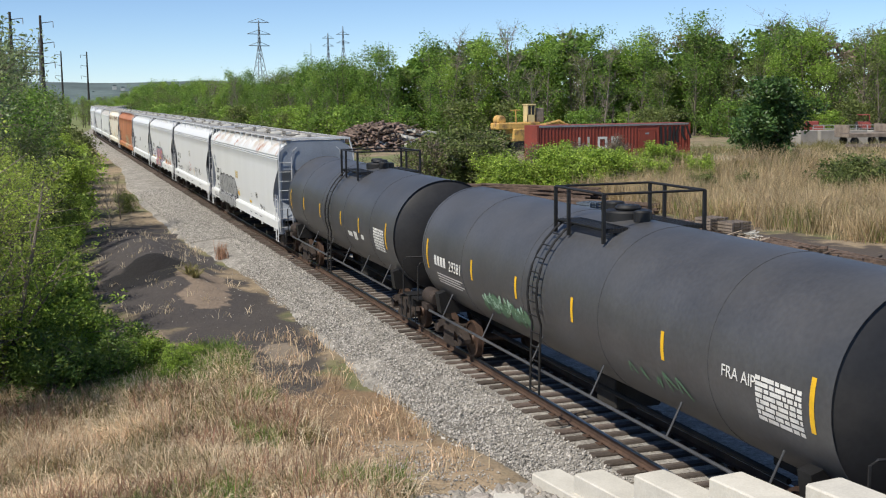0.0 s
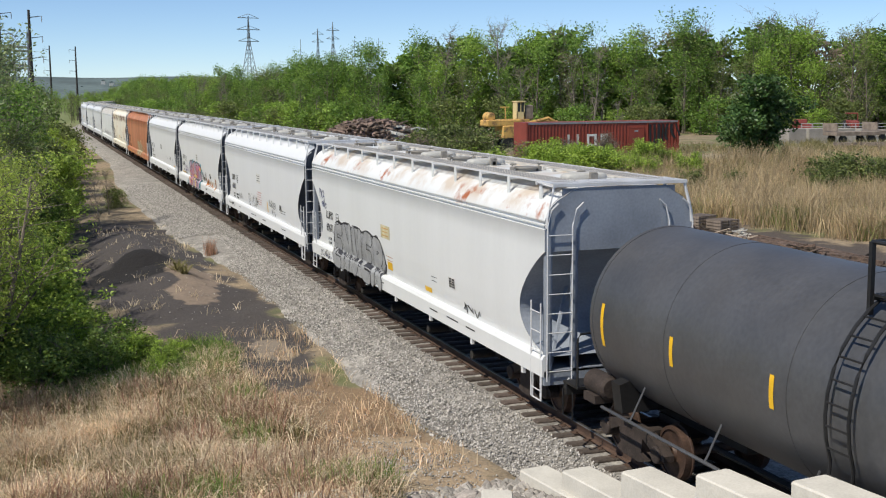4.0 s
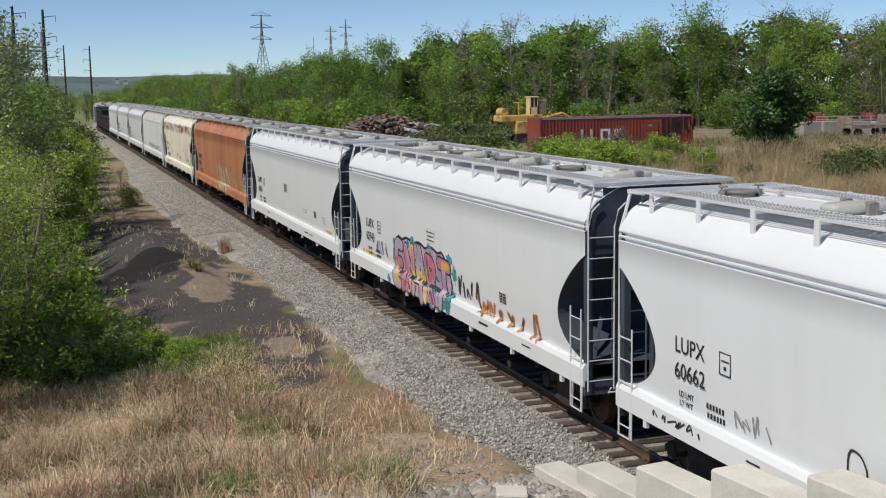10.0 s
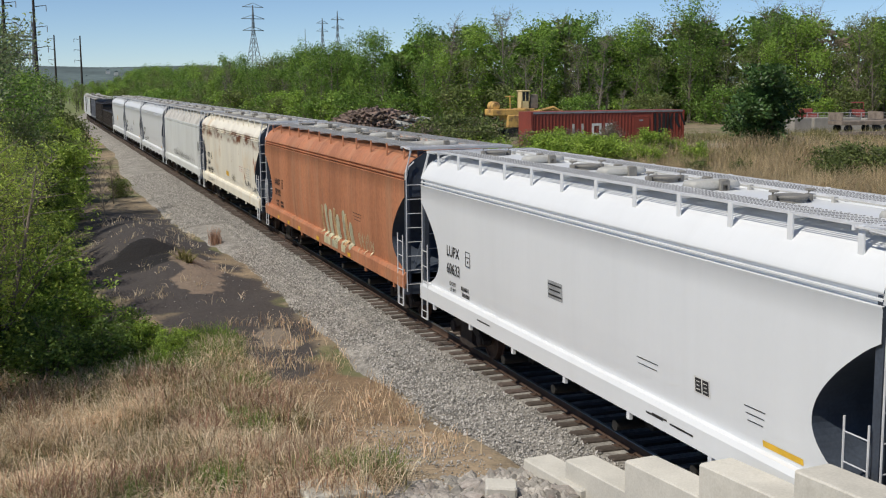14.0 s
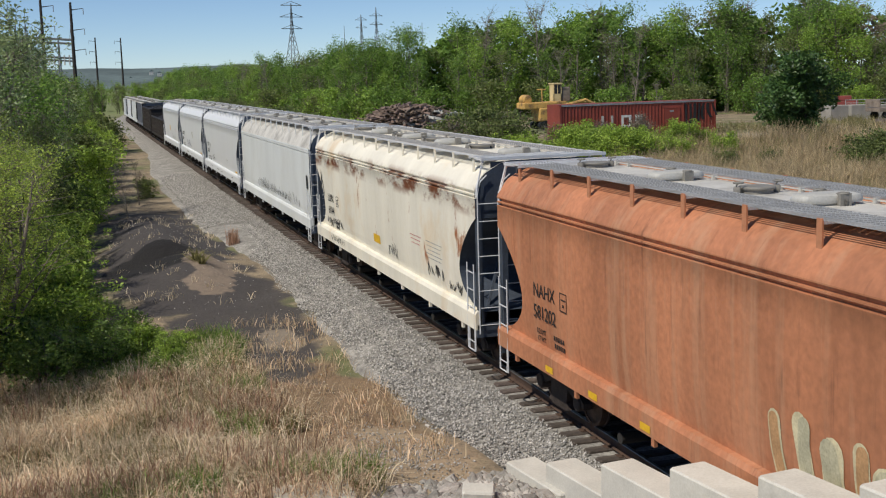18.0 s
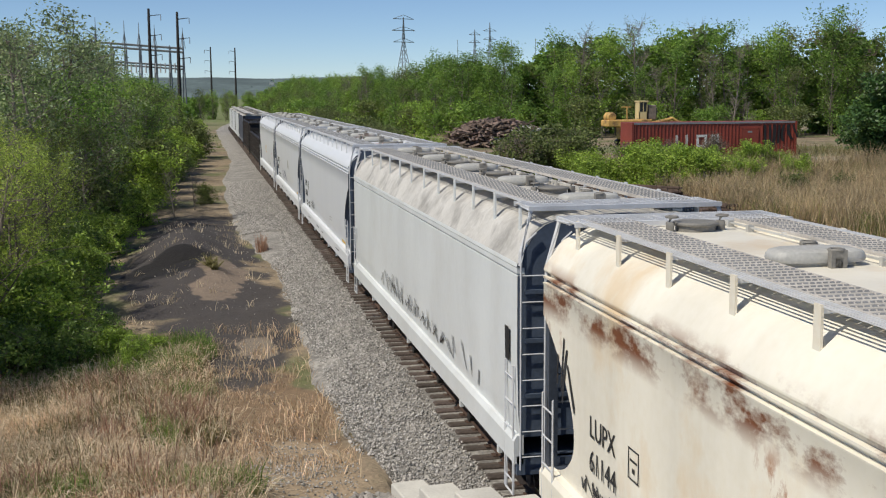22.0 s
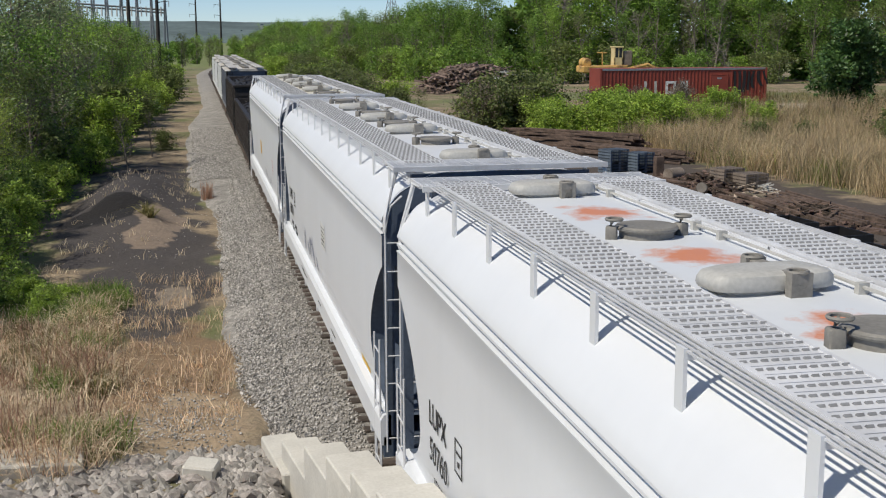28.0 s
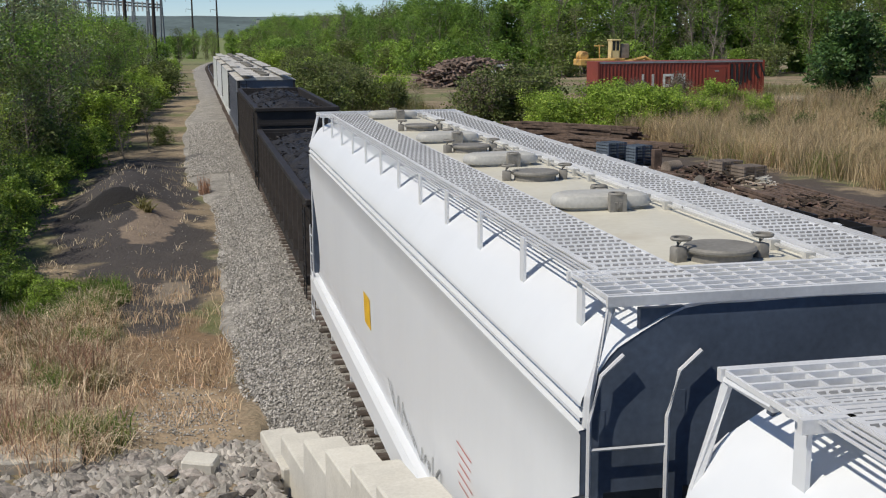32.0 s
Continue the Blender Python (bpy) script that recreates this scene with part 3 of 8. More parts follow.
def ballast():
    prof = [(-3.5, -0.75), (-3.1, -0.50), (-2.5, -0.36), (-2.0, -0.27), (-1.5, -0.235), (-0.8, -0.23), (0.8, -0.23), (1.5, -0.235), (2.1, -0.27), (2.8, -0.40), (3.6, -0.75)]
    sh, rows = Shape(), []
    a = -30.0
    while a < 420:
        x0, y0, h = track_at(a)
        c, s = math.cos(radians(h)), math.sin(radians(h))
        wide = 0.35 * noise.noise((0, a * 0.12, 3.1)) + 0.2 * noise.noise((0, a * 0.5, 7.7))
        ring = []
        for k, (x, z) in enumerate(prof):
            xx = x + ((wide - 1.25 * smooth01((a - 44) / 14) * (1 - smooth01((a - 88) / 30))) if x < -2.2 else 0) * (1 if x < -2.4 else 0.5)
            zz = z + 0.03 * noise.noise((x * 2.0, a * 1.3, 0)) if 0 < k < len(prof) - 1 else z
            ring.append((x0 + c * xx, y0 + s * xx, zz))
        rows.append(ring)
        a += 0.6 if 8 < a < 75 else 3.0
    sh.loft(rows, close=False)
    return tagged(new("ballast", sh.mesh("ballast", M_BALLAST, True)), "grey crushed stone ballast under the track", "ballast", kind="structure")


ballast()


def railway_track():
    track = tagged(new("railway_track"), "single railway track on weathered wooden ties", "railway track", kind="structure")
    for sx in (-1, 1):
        web, head = Shape(), Shape()
        webs, heads = [], []
        a = -40.0
        while a < 420:
            x0, y0, h = track_at(a)
            c, s = math.cos(radians(h)), math.sin(radians(h))
            def ring(pr):
                return [(x0 + c * (sx * 0.7535 + x), y0 + s * (sx * 0.7535 + x), z) for x, z in pr]
            webs.append(ring([(-0.075, -0.178), (0.075, -0.178), (0.075, -0.165), (0.012, -0.145), (0.010, -0.05), (0.034, -0.04), (0.036, -0.012), (-0.036, -0.012), (-0.034, -0.04), (-0.010, -0.05), (-0.012, -0.145), (-0.075, -0.165)]))
            heads.append(ring([(-0.036, -0.012), (0.036, -0.012), (0.028, 0.0), (-0.028, 0.0)]))
            a += 205 if a == -40.0 else 15
        part("rail", web.loft(webs), M_RAIL, track)
        part("rail_head", head.loft(heads), M_TREAD, track, "worn bright steel running surface")
    rng = random.Random(5)
    a, k = 2.0, 0
    rest = Shape()
    data = [Shape().box(-1.30, -0.115, -0.37, 1.30, 0.115, -0.185, 0.018).mesh("tie", M_TIE), Shape().box(-1.32, -0.105, -0.37, 1.28, 0.12, -0.19, 0.03).mesh("tie", M_TIE), Shape().box(-1.27, -0.12, -0.37, 1.31, 0.11, -0.18, 0.022).mesh("tie", M_TIE)]
    plate = Shape()
    for sx in (-1, 1):
        plate.box(sx * 0.7535 - 0.17, -0.095, -0.186, sx * 0.7535 + 0.17, 0.095, -0.172)
        for dx, dy in ((-0.1, -0.06), (0.1, 0.06), (0.11, -0.05)):
            plate.box(sx * 0.7535 + dx - 0.016, dy - 0.016, -0.18, sx * 0.7535 + dx + 0.016, dy + 0.016, -0.142)
    plate = plate.mesh("tie_plate", M_RAIL)
    while a < 400:
        x0, y0, h = track_at(a)
        jx, jr, jz = rng.uniform(-0.05, 0.05), rng.uniform(-1.2, 1.2), rng.uniform(-0.008, 0.004)
        if k < 290:
            t = part("tie", data[rng.randrange(3)], M_TIE, track, at=pose(x0 + jx, y0, jz, 0, 0, h + jr))
            if k < 110:
                part("tie_plate", plate, M_RAIL, t, at=pose(-jx, 0, -jz, 0, 0, -jr))
        else:
            c, s = math.cos(radians(h)), math.sin(radians(h))
            rest.loft([[(x0 + c * u - s * w, y0 + s * u + c * w, z) for u, w in ((-1.3, -0.11), (1.3, -0.11), (1.3, 0.11), (-1.3, 0.11))] for z in (-0.37, -0.19)])
        a += 0.535 * rng.uniform(0.95, 1.05)
        k += 1
    if rest.v:
        tagged(part("tie_row", rest, M_TIE, track), kind="stuff")
    return track


railway_track()

# ---- the train ----
GROUP = "cars of the freight train"
CARS = []        # (car, place along the train, wheelsets)


def wheelset_mesh():
    sh = Shape()
    for s in (-1, 1):
        x = s * 0.75
        prof = [(0.10, 0.0), (0.10, 0.10), (0.13, 0.10), (0.16, 0.055), (0.34, 0.035), (0.40, 0.055), (0.40, 0.075), (0.455, 0.075), (0.462, -0.045), (0.485, -0.055), (0.485, -0.08), (0.40, -0.08), (0.38, -0.03), (0.16, -0.02), (0.14, -0.06), (0.10, -0.06)]
        n = 28
        rings = [[(x + s * o, r * math.cos(math.tau * j / n), r * math.sin(math.tau * j / n)) for j in range(n)] for r, o in prof]
        sh.loft(rings, caps=False)
        sh.disc((s * 1.02, 0, 0), "x", 0.085, 0.2, 10)
        sh.box(s * 1.12 - 0.01, -0.03, -0.03, s * 1.12 + 0.012, 0.03, 0.03)
    sh.disc((0, 0, 0), "x", 0.085, 1.6, 12)
    return sh.mesh("wheelset", M_WHEEL, True)


def sideframe_mesh():
    sh = Shape()
    top = [(-1.15, 0.50), (-0.95, 0.62), (-0.45, 0.76), (0.45, 0.76), (0.95, 0.62), (1.15, 0.50), (1.15, 0.40), (0.80, 0.44), (0.42, 0.60), (0.36, 0.34), (0.5, 0.22), (0.3, 0.16), (-0.3, 0.16), (-0.5, 0.22), (-0.36, 0.34), (-0.42, 0.60), (-0.80, 0.44), (-1.15, 0.40)]
    sh.loft([[(x, y, z) for y, z in top] for x in (-0.09, 0.09)])
    for s in (-1, 1):
        sh.disc((0, s * 0.89, 0.46), "x", 0.15, 0.26, 14, 0.02)
    for s in (-0.24, -0.08, 0.08, 0.24):
        sh.disc((0, s, 0.36), "z", 0.075, 0.32, 10)
    return sh.mesh("sideframe", M_TRUCK, True)


def truck(car, y):
    """A two-axle truck with its side frames and turning wheelsets, under a car."""
    ws, sf = shared("wheelset", wheelset_mesh), shared("sideframe", sideframe_mesh)
    bol = shared("bolster", lambda: Shape().box(-1.05, -0.2, 0.42, 1.05, 0.2, 0.68, 0.03).box(-0.35, -0.35, 0.66, 0.35, 0.35, 0.80).mesh("truck", M_TRUCK))
    t = part("truck", bol, M_TRUCK, car, "rusty cast-steel truck", at=pose(0, y, 0))
    for s in (-1, 1):
        part("sideframe", sf, M_TRUCK, t, at=pose(s * 1.02, 0, 0))
    return [part("wheelset", ws, M_WHEEL, t, "rusty steel wheels on an axle", at=pose(0, s * 0.89, 0.462)) for s in (-1, 1)]


def coupler(car, y, sgn):
    sh = Shape().box(-0.11, min(0, sgn * 0.55), 0.78, 0.11, max(0, sgn * 0.55), 0.98, 0.02).box(-0.17, min(sgn * 0.5, sgn * 0.78), 0.74, 0.17, max(sgn * 0.5, sgn * 0.78), 1.0, 0.05)
    part("coupler", sh, M_TRUCK, car, at=pose(0, y, 0))
    hose = Shape().tube([(0.35, sgn * 0.2, 0.85), (0.33, sgn * 0.4, 0.6), (0.28, sgn * 0.62, 0.5), (0.2, sgn * 0.72, 0.56)], 0.028, 6)
    part("brake_hose", hose, M_BLACK, car, at=pose(0, y, 0))


def s_end(z, half, bite):
    """Where the side sheet ends at height z: full at the eave and the sill, bitten out between."""
    t = (z - 1.42) / (3.45 - 1.42)
    if t <= 0 or t >= 1:
        return half
    u = t**0.72
    return half - bite * math.sin(math.pi * u) ** 0.85


def ladder(car, x, y, z0, z1, wide, along, material, rungs, bend=None, name="ladder"):
    """Two stiles and rungs; along 'x' (on the end) or 'y' (on the side)."""
    sh = Shape()
    d = Vector((wide, 0, 0)) if along == "x" else Vector((0, wide, 0))
    base = Vector((x, y, 0))
    for k in (0, 1):
        p = base + d * k
        pts = [(p.x, p.y, z0), (p.x, p.y, z1)]
        if bend:
            pts += [(p.x + bend[0] * 0.35, p.y + bend[1] * 0.35, z1 + bend[2] * 0.7), (p.x + bend[0], p.y + bend[1], z1 + bend[2])]
        sh.tube(pts, 0.016, 6)
    for i in range(rungs):
        z = z0 + (z1 - z0) * (i + 0.5) / rungs
        sh.tube([tuple(base + Vector((0, 0, z))), tuple(base + d + Vector((0, 0, z)))], 0.012, 5)
    part(name, sh, material, car)


def grating(y0, y1, x0, x1, step, z=0.0):
    """Roof walkway: a row of steel planks between two edge bars."""
    sh = Shape()
    n = int((y1 - y0) / step)
    for i in range(n):
        y = y0 + (i + 0.5) * (y1 - y0) / n
        sh.box(x0, y - step * 0.46, z - 0.012, x1, y + step * 0.46, z + 0.004)
    for x in (x0, x1):
        sh.box(x - 0.016, y0, z - 0.035, x + 0.017, y1, z + 0.010)
    return sh


def treads(y0, y1, x0, x1, step, z):
    """The small raised teeth on the planks of a walkway, in rows."""
    sh = Shape()
    n, m = int((y1 - y0) / step), 9
    for i in range(n):
        y = y0 + (i + 0.5) * (y1 - y0) / n
        for j in range(m):
            x = x0 + (x1 - x0) * (j + 0.5 + 0.25 * (i % 2 - 0.5)) / m
            sh.add([(x - 0.019, y - 0.012, z + 0.005), (x + 0.019, y - 0.012, z + 0.005), (x + 0.019, y + 0.012, z + 0.005), (x - 0.019, y + 0.012, z + 0.005), (x - 0.019, y, z + 0.017), (x + 0.019, y, z + 0.017)], [(0, 1, 5, 4), (2, 3, 4, 5), (1, 2, 5), (3, 0, 4)])
    return sh


def hatch_mesh(round_one):
    sh = Shape()
    if round_one:
        sh.disc((0, 0, 0.05), "z", 0.24, 0.10, 24).disc((0, 0, 0.115), "z", 0.275, 0.045, 24, 0.015)
        return sh.mesh("hatch", M_DKHATCH, True)
    def ring(r, z):
        return [(math.copysign(abs(math.cos(t)) ** 0.5, math.cos(t)) * 0.48 * r, math.copysign(abs(math.sin(t)) ** 0.6, math.sin(t)) * 0.235 * r, z) for t in (math.tau * (j + 0.5) / 24 for j in range(24))]
    sh.loft([ring(0.80, 0), ring(0.80, 0.06), ring(0.98, 0.065), ring(1.0, 0.09), ring(0.985, 0.13), ring(0.93, 0.165), ring(0.78, 0.185), ring(0.4, 0.195)])
    return sh.mesh("hatch", M_HATCH, True)


def strap_mesh():
    return Shape().box(0.03, -0.30, 0.145, 0.13, 0.30, 0.19, 0.01).box(0.0, -0.34, 0.02, 0.16, -0.26, 0.2).box(0.0, 0.26, 0.02, 0.16, 0.34, 0.2).mesh("hatch_strap", M_DKHATCH)


def clamp_mesh():
    sh = Shape().box(-0.05, -0.05, 0, 0.05, 0.05, 0.14, 0.01).tube([(-0.02, 0, 0.12), (0.0, 0, 0.17), (0.02, 0, 0.2)], 0.016, 6)
    n = 12
    ring = [(0.02 + 0.07 * math.cos(math.tau * j / n), 0.07 * math.sin(math.tau * j / n), 0.20) for j in range(n + 1)]
    sh.tube(ring, 0.014, 5)
    return sh.mesh("hatch_clamp", M_DKHATCH, True)


def hopper(label, c0, c1, paint, roofpaint=None, style="ribbed", mark="", number="", hatches=9, seed=1, deck=None, endmat=None, board=None, round_first=1):
    """A covered hopper car from c0 to c1 along the train."""
    rng = random.Random(seed)
    half = (c1 - c0) / 2
    car = thing("covered_hopper", label, "hopper car", GROUP)
    endmat, board = endmat or M_END, board or M_GALV
    curved = style == "ribbed"
    # cross-section of one side, from the sill to the middle of the roof
    prof = [(1.50, 1.42), (1.545, 1.75), (1.575, 2.15), (1.59, 2.6), (1.597, 3.0), (1.60, 3.45), (1.60, 3.85)]
    if curved:
        prof += [(1.61, 3.865), (1.61, 3.88), (1.545, 3.885), (1.56, 3.93), (1.605, 3.94), (1.605, 3.965), (1.545, 3.97), (1.56, 4.025), (1.60, 4.035), (1.60, 4.055), (1.585, 4.10), (1.545, 4.165), (1.42, 4.345), (1.36, 4.405), (1.2, 4.50), (1.05, 4.582), (0.92, 4.632), (0.8, 4.65), (0.66, 4.652), (0.5, 4.65), (0.0, 4.66)]
    else:
        prof = [(1.55, 1.42), (1.58, 1.75), (1.59, 2.15), (1.60, 2.6), (1.60, 3.0), (1.60, 3.45), (1.60, 3.76), (1.50, 3.77), (1.50, 3.875), (1.61, 3.88), (1.60, 3.94), (1.51, 4.08), (1.37, 4.34), (1.2, 4.47), (0.95, 4.56), (0.5, 4.59), (0.0, 4.61)]
    bite = 1.25 if curved else 0.0
    side, roof = Shape(), Shape()
    cut = 4.07 if curved else 3.95
    low = [p for p in prof if p[1] <= cut]
    # finer rows where the end curves
    fine = []
    for (xa, za), (xb, zb) in zip(low, low[1:]):
        k = 5 if zb < 3.5 else 1
        fine += [(xa + (xb - xa) * i / k, za + (zb - za) * i / k) for i in range(k)]
    fine.append(low[-1])
    for sx in (-1, 1):
        cols = 2
        sh_rows = []
        for x, z in fine:
            e = s_end(z, half, bite)
            sh_rows.append([(sx * x, -e + 2 * e * i / cols, z) for i in range(cols + 1)])
        if sx > 0:
            sh_rows = [list(reversed(r)) for r in sh_rows]
        side.loft(sh_rows, close=False)
    top = [p for p in prof if p[1] > cut]
    arch = [(-x, z) for x, z in [low[-1]] + top] + [(x, z) for x, z in reversed([low[-1]] + top[:-1])]
    roof.loft([[(x, -half + 2 * half * i / 6, z) for x, z in arch] for i in range(7)][::-1], close=False)
    body = part("body", side, paint, car, smooth=True)
    part("roof", roof, roofpaint or paint, car, smooth=True)
    # ends darker than the sides: slope sheets between the bitten sides, closed above by the roof end
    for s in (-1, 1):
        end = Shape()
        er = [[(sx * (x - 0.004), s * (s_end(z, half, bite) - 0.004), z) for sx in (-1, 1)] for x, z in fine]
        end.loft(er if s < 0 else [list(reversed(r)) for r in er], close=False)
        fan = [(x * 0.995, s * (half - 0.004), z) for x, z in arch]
        part("end_cap", Shape().add(fan, [tuple(range(len(fan)))] if s < 0 else [tuple(reversed(range(len(fan))))]), endmat, car)
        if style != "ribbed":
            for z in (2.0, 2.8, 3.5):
                part("end_rib", Shape().box(-1.5, min(s * half, s * (half + 0.05)), z, 1.5, max(s * half, s * (half + 0.05)), z + 0.06), endmat, car)
        part("end_sheet", end, endmat, car, "dark blue-black end of the car")
    if not curved:
        for s in (-1, 1):
            part("eave_strip", Shape().box(min(s * 1.48, s * 1.603), -half + 0.01, 3.79, max(s * 1.48, s * 1.606), half - 0.01, 3.868), paint, car, "pale rolled lip along the eave")
    # side sills, floor and outlets
    for s in (-1, 1):
        sill = Shape().loft([[(s * x, y, z) for x, z in ((1.56, 1.02), (1.64, 1.03), (1.645, 1.36), (1.60, 1.44), (1.50, 1.45), (1.50, 1.02))] for y in (-half, half)])
        part("side_sill", sill, paint, car)
        tab = shared(("tab", paint.name), lambda: Shape().box(-0.03, -0.05, 0.90, 0.03, 0.05, 1.03).mesh("jacking_tab", paint))
        for i in range(7):
            part("jacking_tab", tab, paint, car, at=pose(s * 1.60, -half + 1.0 + (2 * half - 2.0) * i / 6, 0))
    part("centre_sill", Shape().box(-0.25, -half - 0.1, 0.78, 0.25, half + 0.1, 1.12).box(-1.5, -half + 0.1, 1.06, 1.5, half - 0.1, 1.12), M_UNDER, car)
    for i in range(4):
        y = (i - 1.5) * (2 * half - 6.5) / 4
        w = (2 * half - 6.5) / 8 - 0.1
        sh = Shape().loft([[(-1.5, y - w, 1.1), (1.5, y - w, 1.1), (1.5, y + w, 1.1), (-1.5, y + w, 1.1)], [(-0.45, y - 0.35, 0.45), (0.45, y - 0.35, 0.45), (0.45, y + 0.35, 0.45), (-0.45, y + 0.35, 0.45)]])
        sh.box(-0.7, y - 0.4, 0.36, 0.7, y + 0.4, 0.46)
        sh.disc((-0.95, y, 0.42), "x", 0.10, 0.6, 12)
        part("hopper_outlet", sh, M_UNDER, car)
    # end platforms, posts, ladders
    for s in (-1, 1):
        y = s * half
        sh = Shape().box(-1.55, min(y, y - s * 1.25), 1.10, 1.55, max(y, y - s * 1.25), 1.16).box(-1.6, min(y, y - s * 0.12), 0.86, 1.6, max(y, y - s * 0.12), 1.14)
        part("end_platform", sh, endmat, car)
        if curved:
            for sx in (-1, 1):
                post = Shape().box(sx * 1.50 - 0.06, min(y, y - s * 0.14), 1.14, sx * 1.50 + 0.06, max(y, y - s * 0.14), 4.0)
                part("end_post", Shape().box(sx * 0.95 - 0.05, min(y, y - s * 0.14), 1.14, sx * 0.95 + 0.05, max(y, y - s * 0.14), 4.1), endmat, car)
                diag = Shape().loft([[(sx * 1.40, y - s * 0.10, 1.14), (sx * 1.46, y - s * 0.10, 1.14), (sx * 1.46, y - s * 0.16, 1.14), (sx * 1.40, y - s * 0.16, 1.14)], [(sx * 0.55, y - s * 1.15, 2.6), (sx * 0.61, y - s * 1.15, 2.6), (sx * 0.61, y - s * 1.2, 2.6), (sx * 0.55, y - s * 1.2, 2.6)]])
                part("end_post", post, endmat, car)
                part("end_brace", diag, endmat, car)
        for sx in (-1, 1):
            inn = -sx
            ladder(car, sx * 1.56, y + s * 0.05, 0.95, 3.95, inn * 0.52, "x", M_BAR, 8, (inn * 0.22, 0, 0.42), "end_ladder")
            ladder(car, sx * 1.63, y - s * 0.55, 0.55, 2.45, s * 0.45, "y", M_BAR, 5, None, "side_ladder")
        stir = Shape().tube([(-1.62, y - s * 0.08, 1.02), (-1.63, y - s * 0.08, 0.55), (-1.63, y - s * 0.48, 0.55), (-1.62, y - s * 0.48, 1.02)], 0.018, 6)
        part("step", stir, M_BAR, car)
        rail = Shape().tube([(-1.1, y + s * 0.06, 0.98), (-1.2, y + s * 0.14, 0.92), (0.1, y + s * 0.14, 0.92), (0.3, y + s * 0.06, 0.98)], 0.016, 6)
        part("uncoupling_lever", rail, M_BAR, car)
        coupler(car, y, s)
    br = Shape()
    n = 16
    br.tube([(0.9 + 0.27 * math.cos(math.tau * j / n), -half - 0.12, 2.1 + 0.27 * math.sin(math.tau * j / n)) for j in range(n + 1)], 0.02, 5)
    br.box(0.72, -half - 0.1, 1.6, 1.08, -half, 2.25, 0.02)
    part("hand_brake", br, M_BLACK, car)
    # walkways on the roof
    zb = 4.725
    lift = 0.045 if curved else 0.0
    gx0, gx1 = 0.66, 1.20
    for s in (-1, 1):
        xa, xb = min(s * gx0, s * gx1), max(s * gx0, s * gx1)
        g = part("running_board", grating(-half + 0.4, half - 0.4, xa, xb, 0.15, zb), board, car, "dusty tan roof walkway" if board == M_TANBOARD else "galvanised roof walkway")
        tagged(part("tread", treads(-half + 0.4, half - 0.4, xa, xb, 0.15, zb), M_TREADTEETH, g, "rows of raised teeth, darkened for their shadows"), kind="stuff")
        n = 12
        for i in range(n):
            y = -half + 0.7 + (2 * half - 1.4) * i / (n - 1)
            zr = 4.40 if curved else 4.34
            fit = paint
            pm = shared(("post", curved, fit.name), lambda: Shape().box(-0.012, -0.055, zr - zb - 0.03, 0.012, 0.055, 0.015).mesh("walkway_post", fit))
            part("walkway_post", pm, fit, car, at=pose(s * 1.37, y, zb))
            bm_ = shared("bracket", lambda: Shape().box(-0.77, -0.02, -0.06, 0.0, 0.02, -0.014).mesh("walkway_bracket", M_GALV))
            part("walkway_bracket", bm_, M_GALV, car, at=pose(1.37, y, zb) if s > 0 else pose(-1.37, y, zb, 0, 0, 180))
        for k in range(4 if curved else 3):
            x = 1.225 + 0.045 * k
            rod = Shape().box(s * x - 0.006, -half + 0.4, zb - 0.006, s * x + 0.006, half - 0.4, zb + 0.006)
            part("walkway_bar", rod, M_DARKGRATE if paint == M_BROWN else M_BAR, car)
    for s in (-1, 1):
        y = s * (half - 0.40)
        g = Shape()
        for i in range(7):
            yy = y - s * 0.36 + s * 0.72 * i / 6
            g.box(-1.42, yy - 0.012, zb - 0.03, 1.42, yy + 0.012, zb + 0.012)
        for i in range(17):
            x = -1.42 + 2.84 * i / 16
            g.box(x - 0.008, min(y - s * 0.36, y + s * 0.36), zb - 0.02, x + 0.008, max(y - s * 0.36, y + s * 0.36), zb + 0.006)
        g.box(-1.44, min(y + s * 0.38, y + s * 0.42), zb - 0.055, 1.44, max(y + s * 0.38, y + s * 0.42), zb + 0.01)
        g.box(-1.44, min(y - s * 0.37, y - s * 0.41), zb - 0.055, 1.44, max(y - s * 0.37, y - s * 0.41), zb + 0.01)
        part("end_walkway", g, M_GALV, car, "open steel grating across the roof end")
        if curved:
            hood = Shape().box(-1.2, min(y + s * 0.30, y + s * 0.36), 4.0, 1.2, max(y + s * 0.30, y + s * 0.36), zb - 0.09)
            part("roof_end_plate", hood, endmat, car)
        for sx in (-1, 1):
            arm = Shape().tube([(sx * 1.56, s * half, 3.9), (sx * 1.55, s * half, 4.1), (sx * 1.40, s * (half - 0.02), zb - 0.05), (sx * 1.40, s * (half - 0.5), zb - 0.03)], 0.032, 6)
            part("corner_brace", arm, M_GALV, car)
    if deck:
        dk = Shape().loft([[(x, -half + 0.45, z + 0.006), (x, half - 0.45, z + 0.006)] for x, z in ((-0.66, 4.652), (-0.5, 4.65), (0, 4.66), (0.5, 4.65), (0.66, 4.652))], close=False)
        dk.f = [tuple(reversed(q)) for q in dk.f]
        part("roof_deck", dk, deck, car, "differently coloured middle of the roof")
    # hatches along the middle of the roof
    hm = [shared("hatch_a", lambda: hatch_mesh(False)), shared("hatch_b", lambda: hatch_mesh(True))]
    cm = shared("clamp", clamp_mesh)
    places = [y * half / 8.55 for y in (-7.25, -4.6, -2.4, -0.85, 0.8, 2.3, 4.5, 7.3)] if curved else [-half + 1.45 + (2 * half - 2.9) * i / (hatches - 1) for i in range(hatches)]
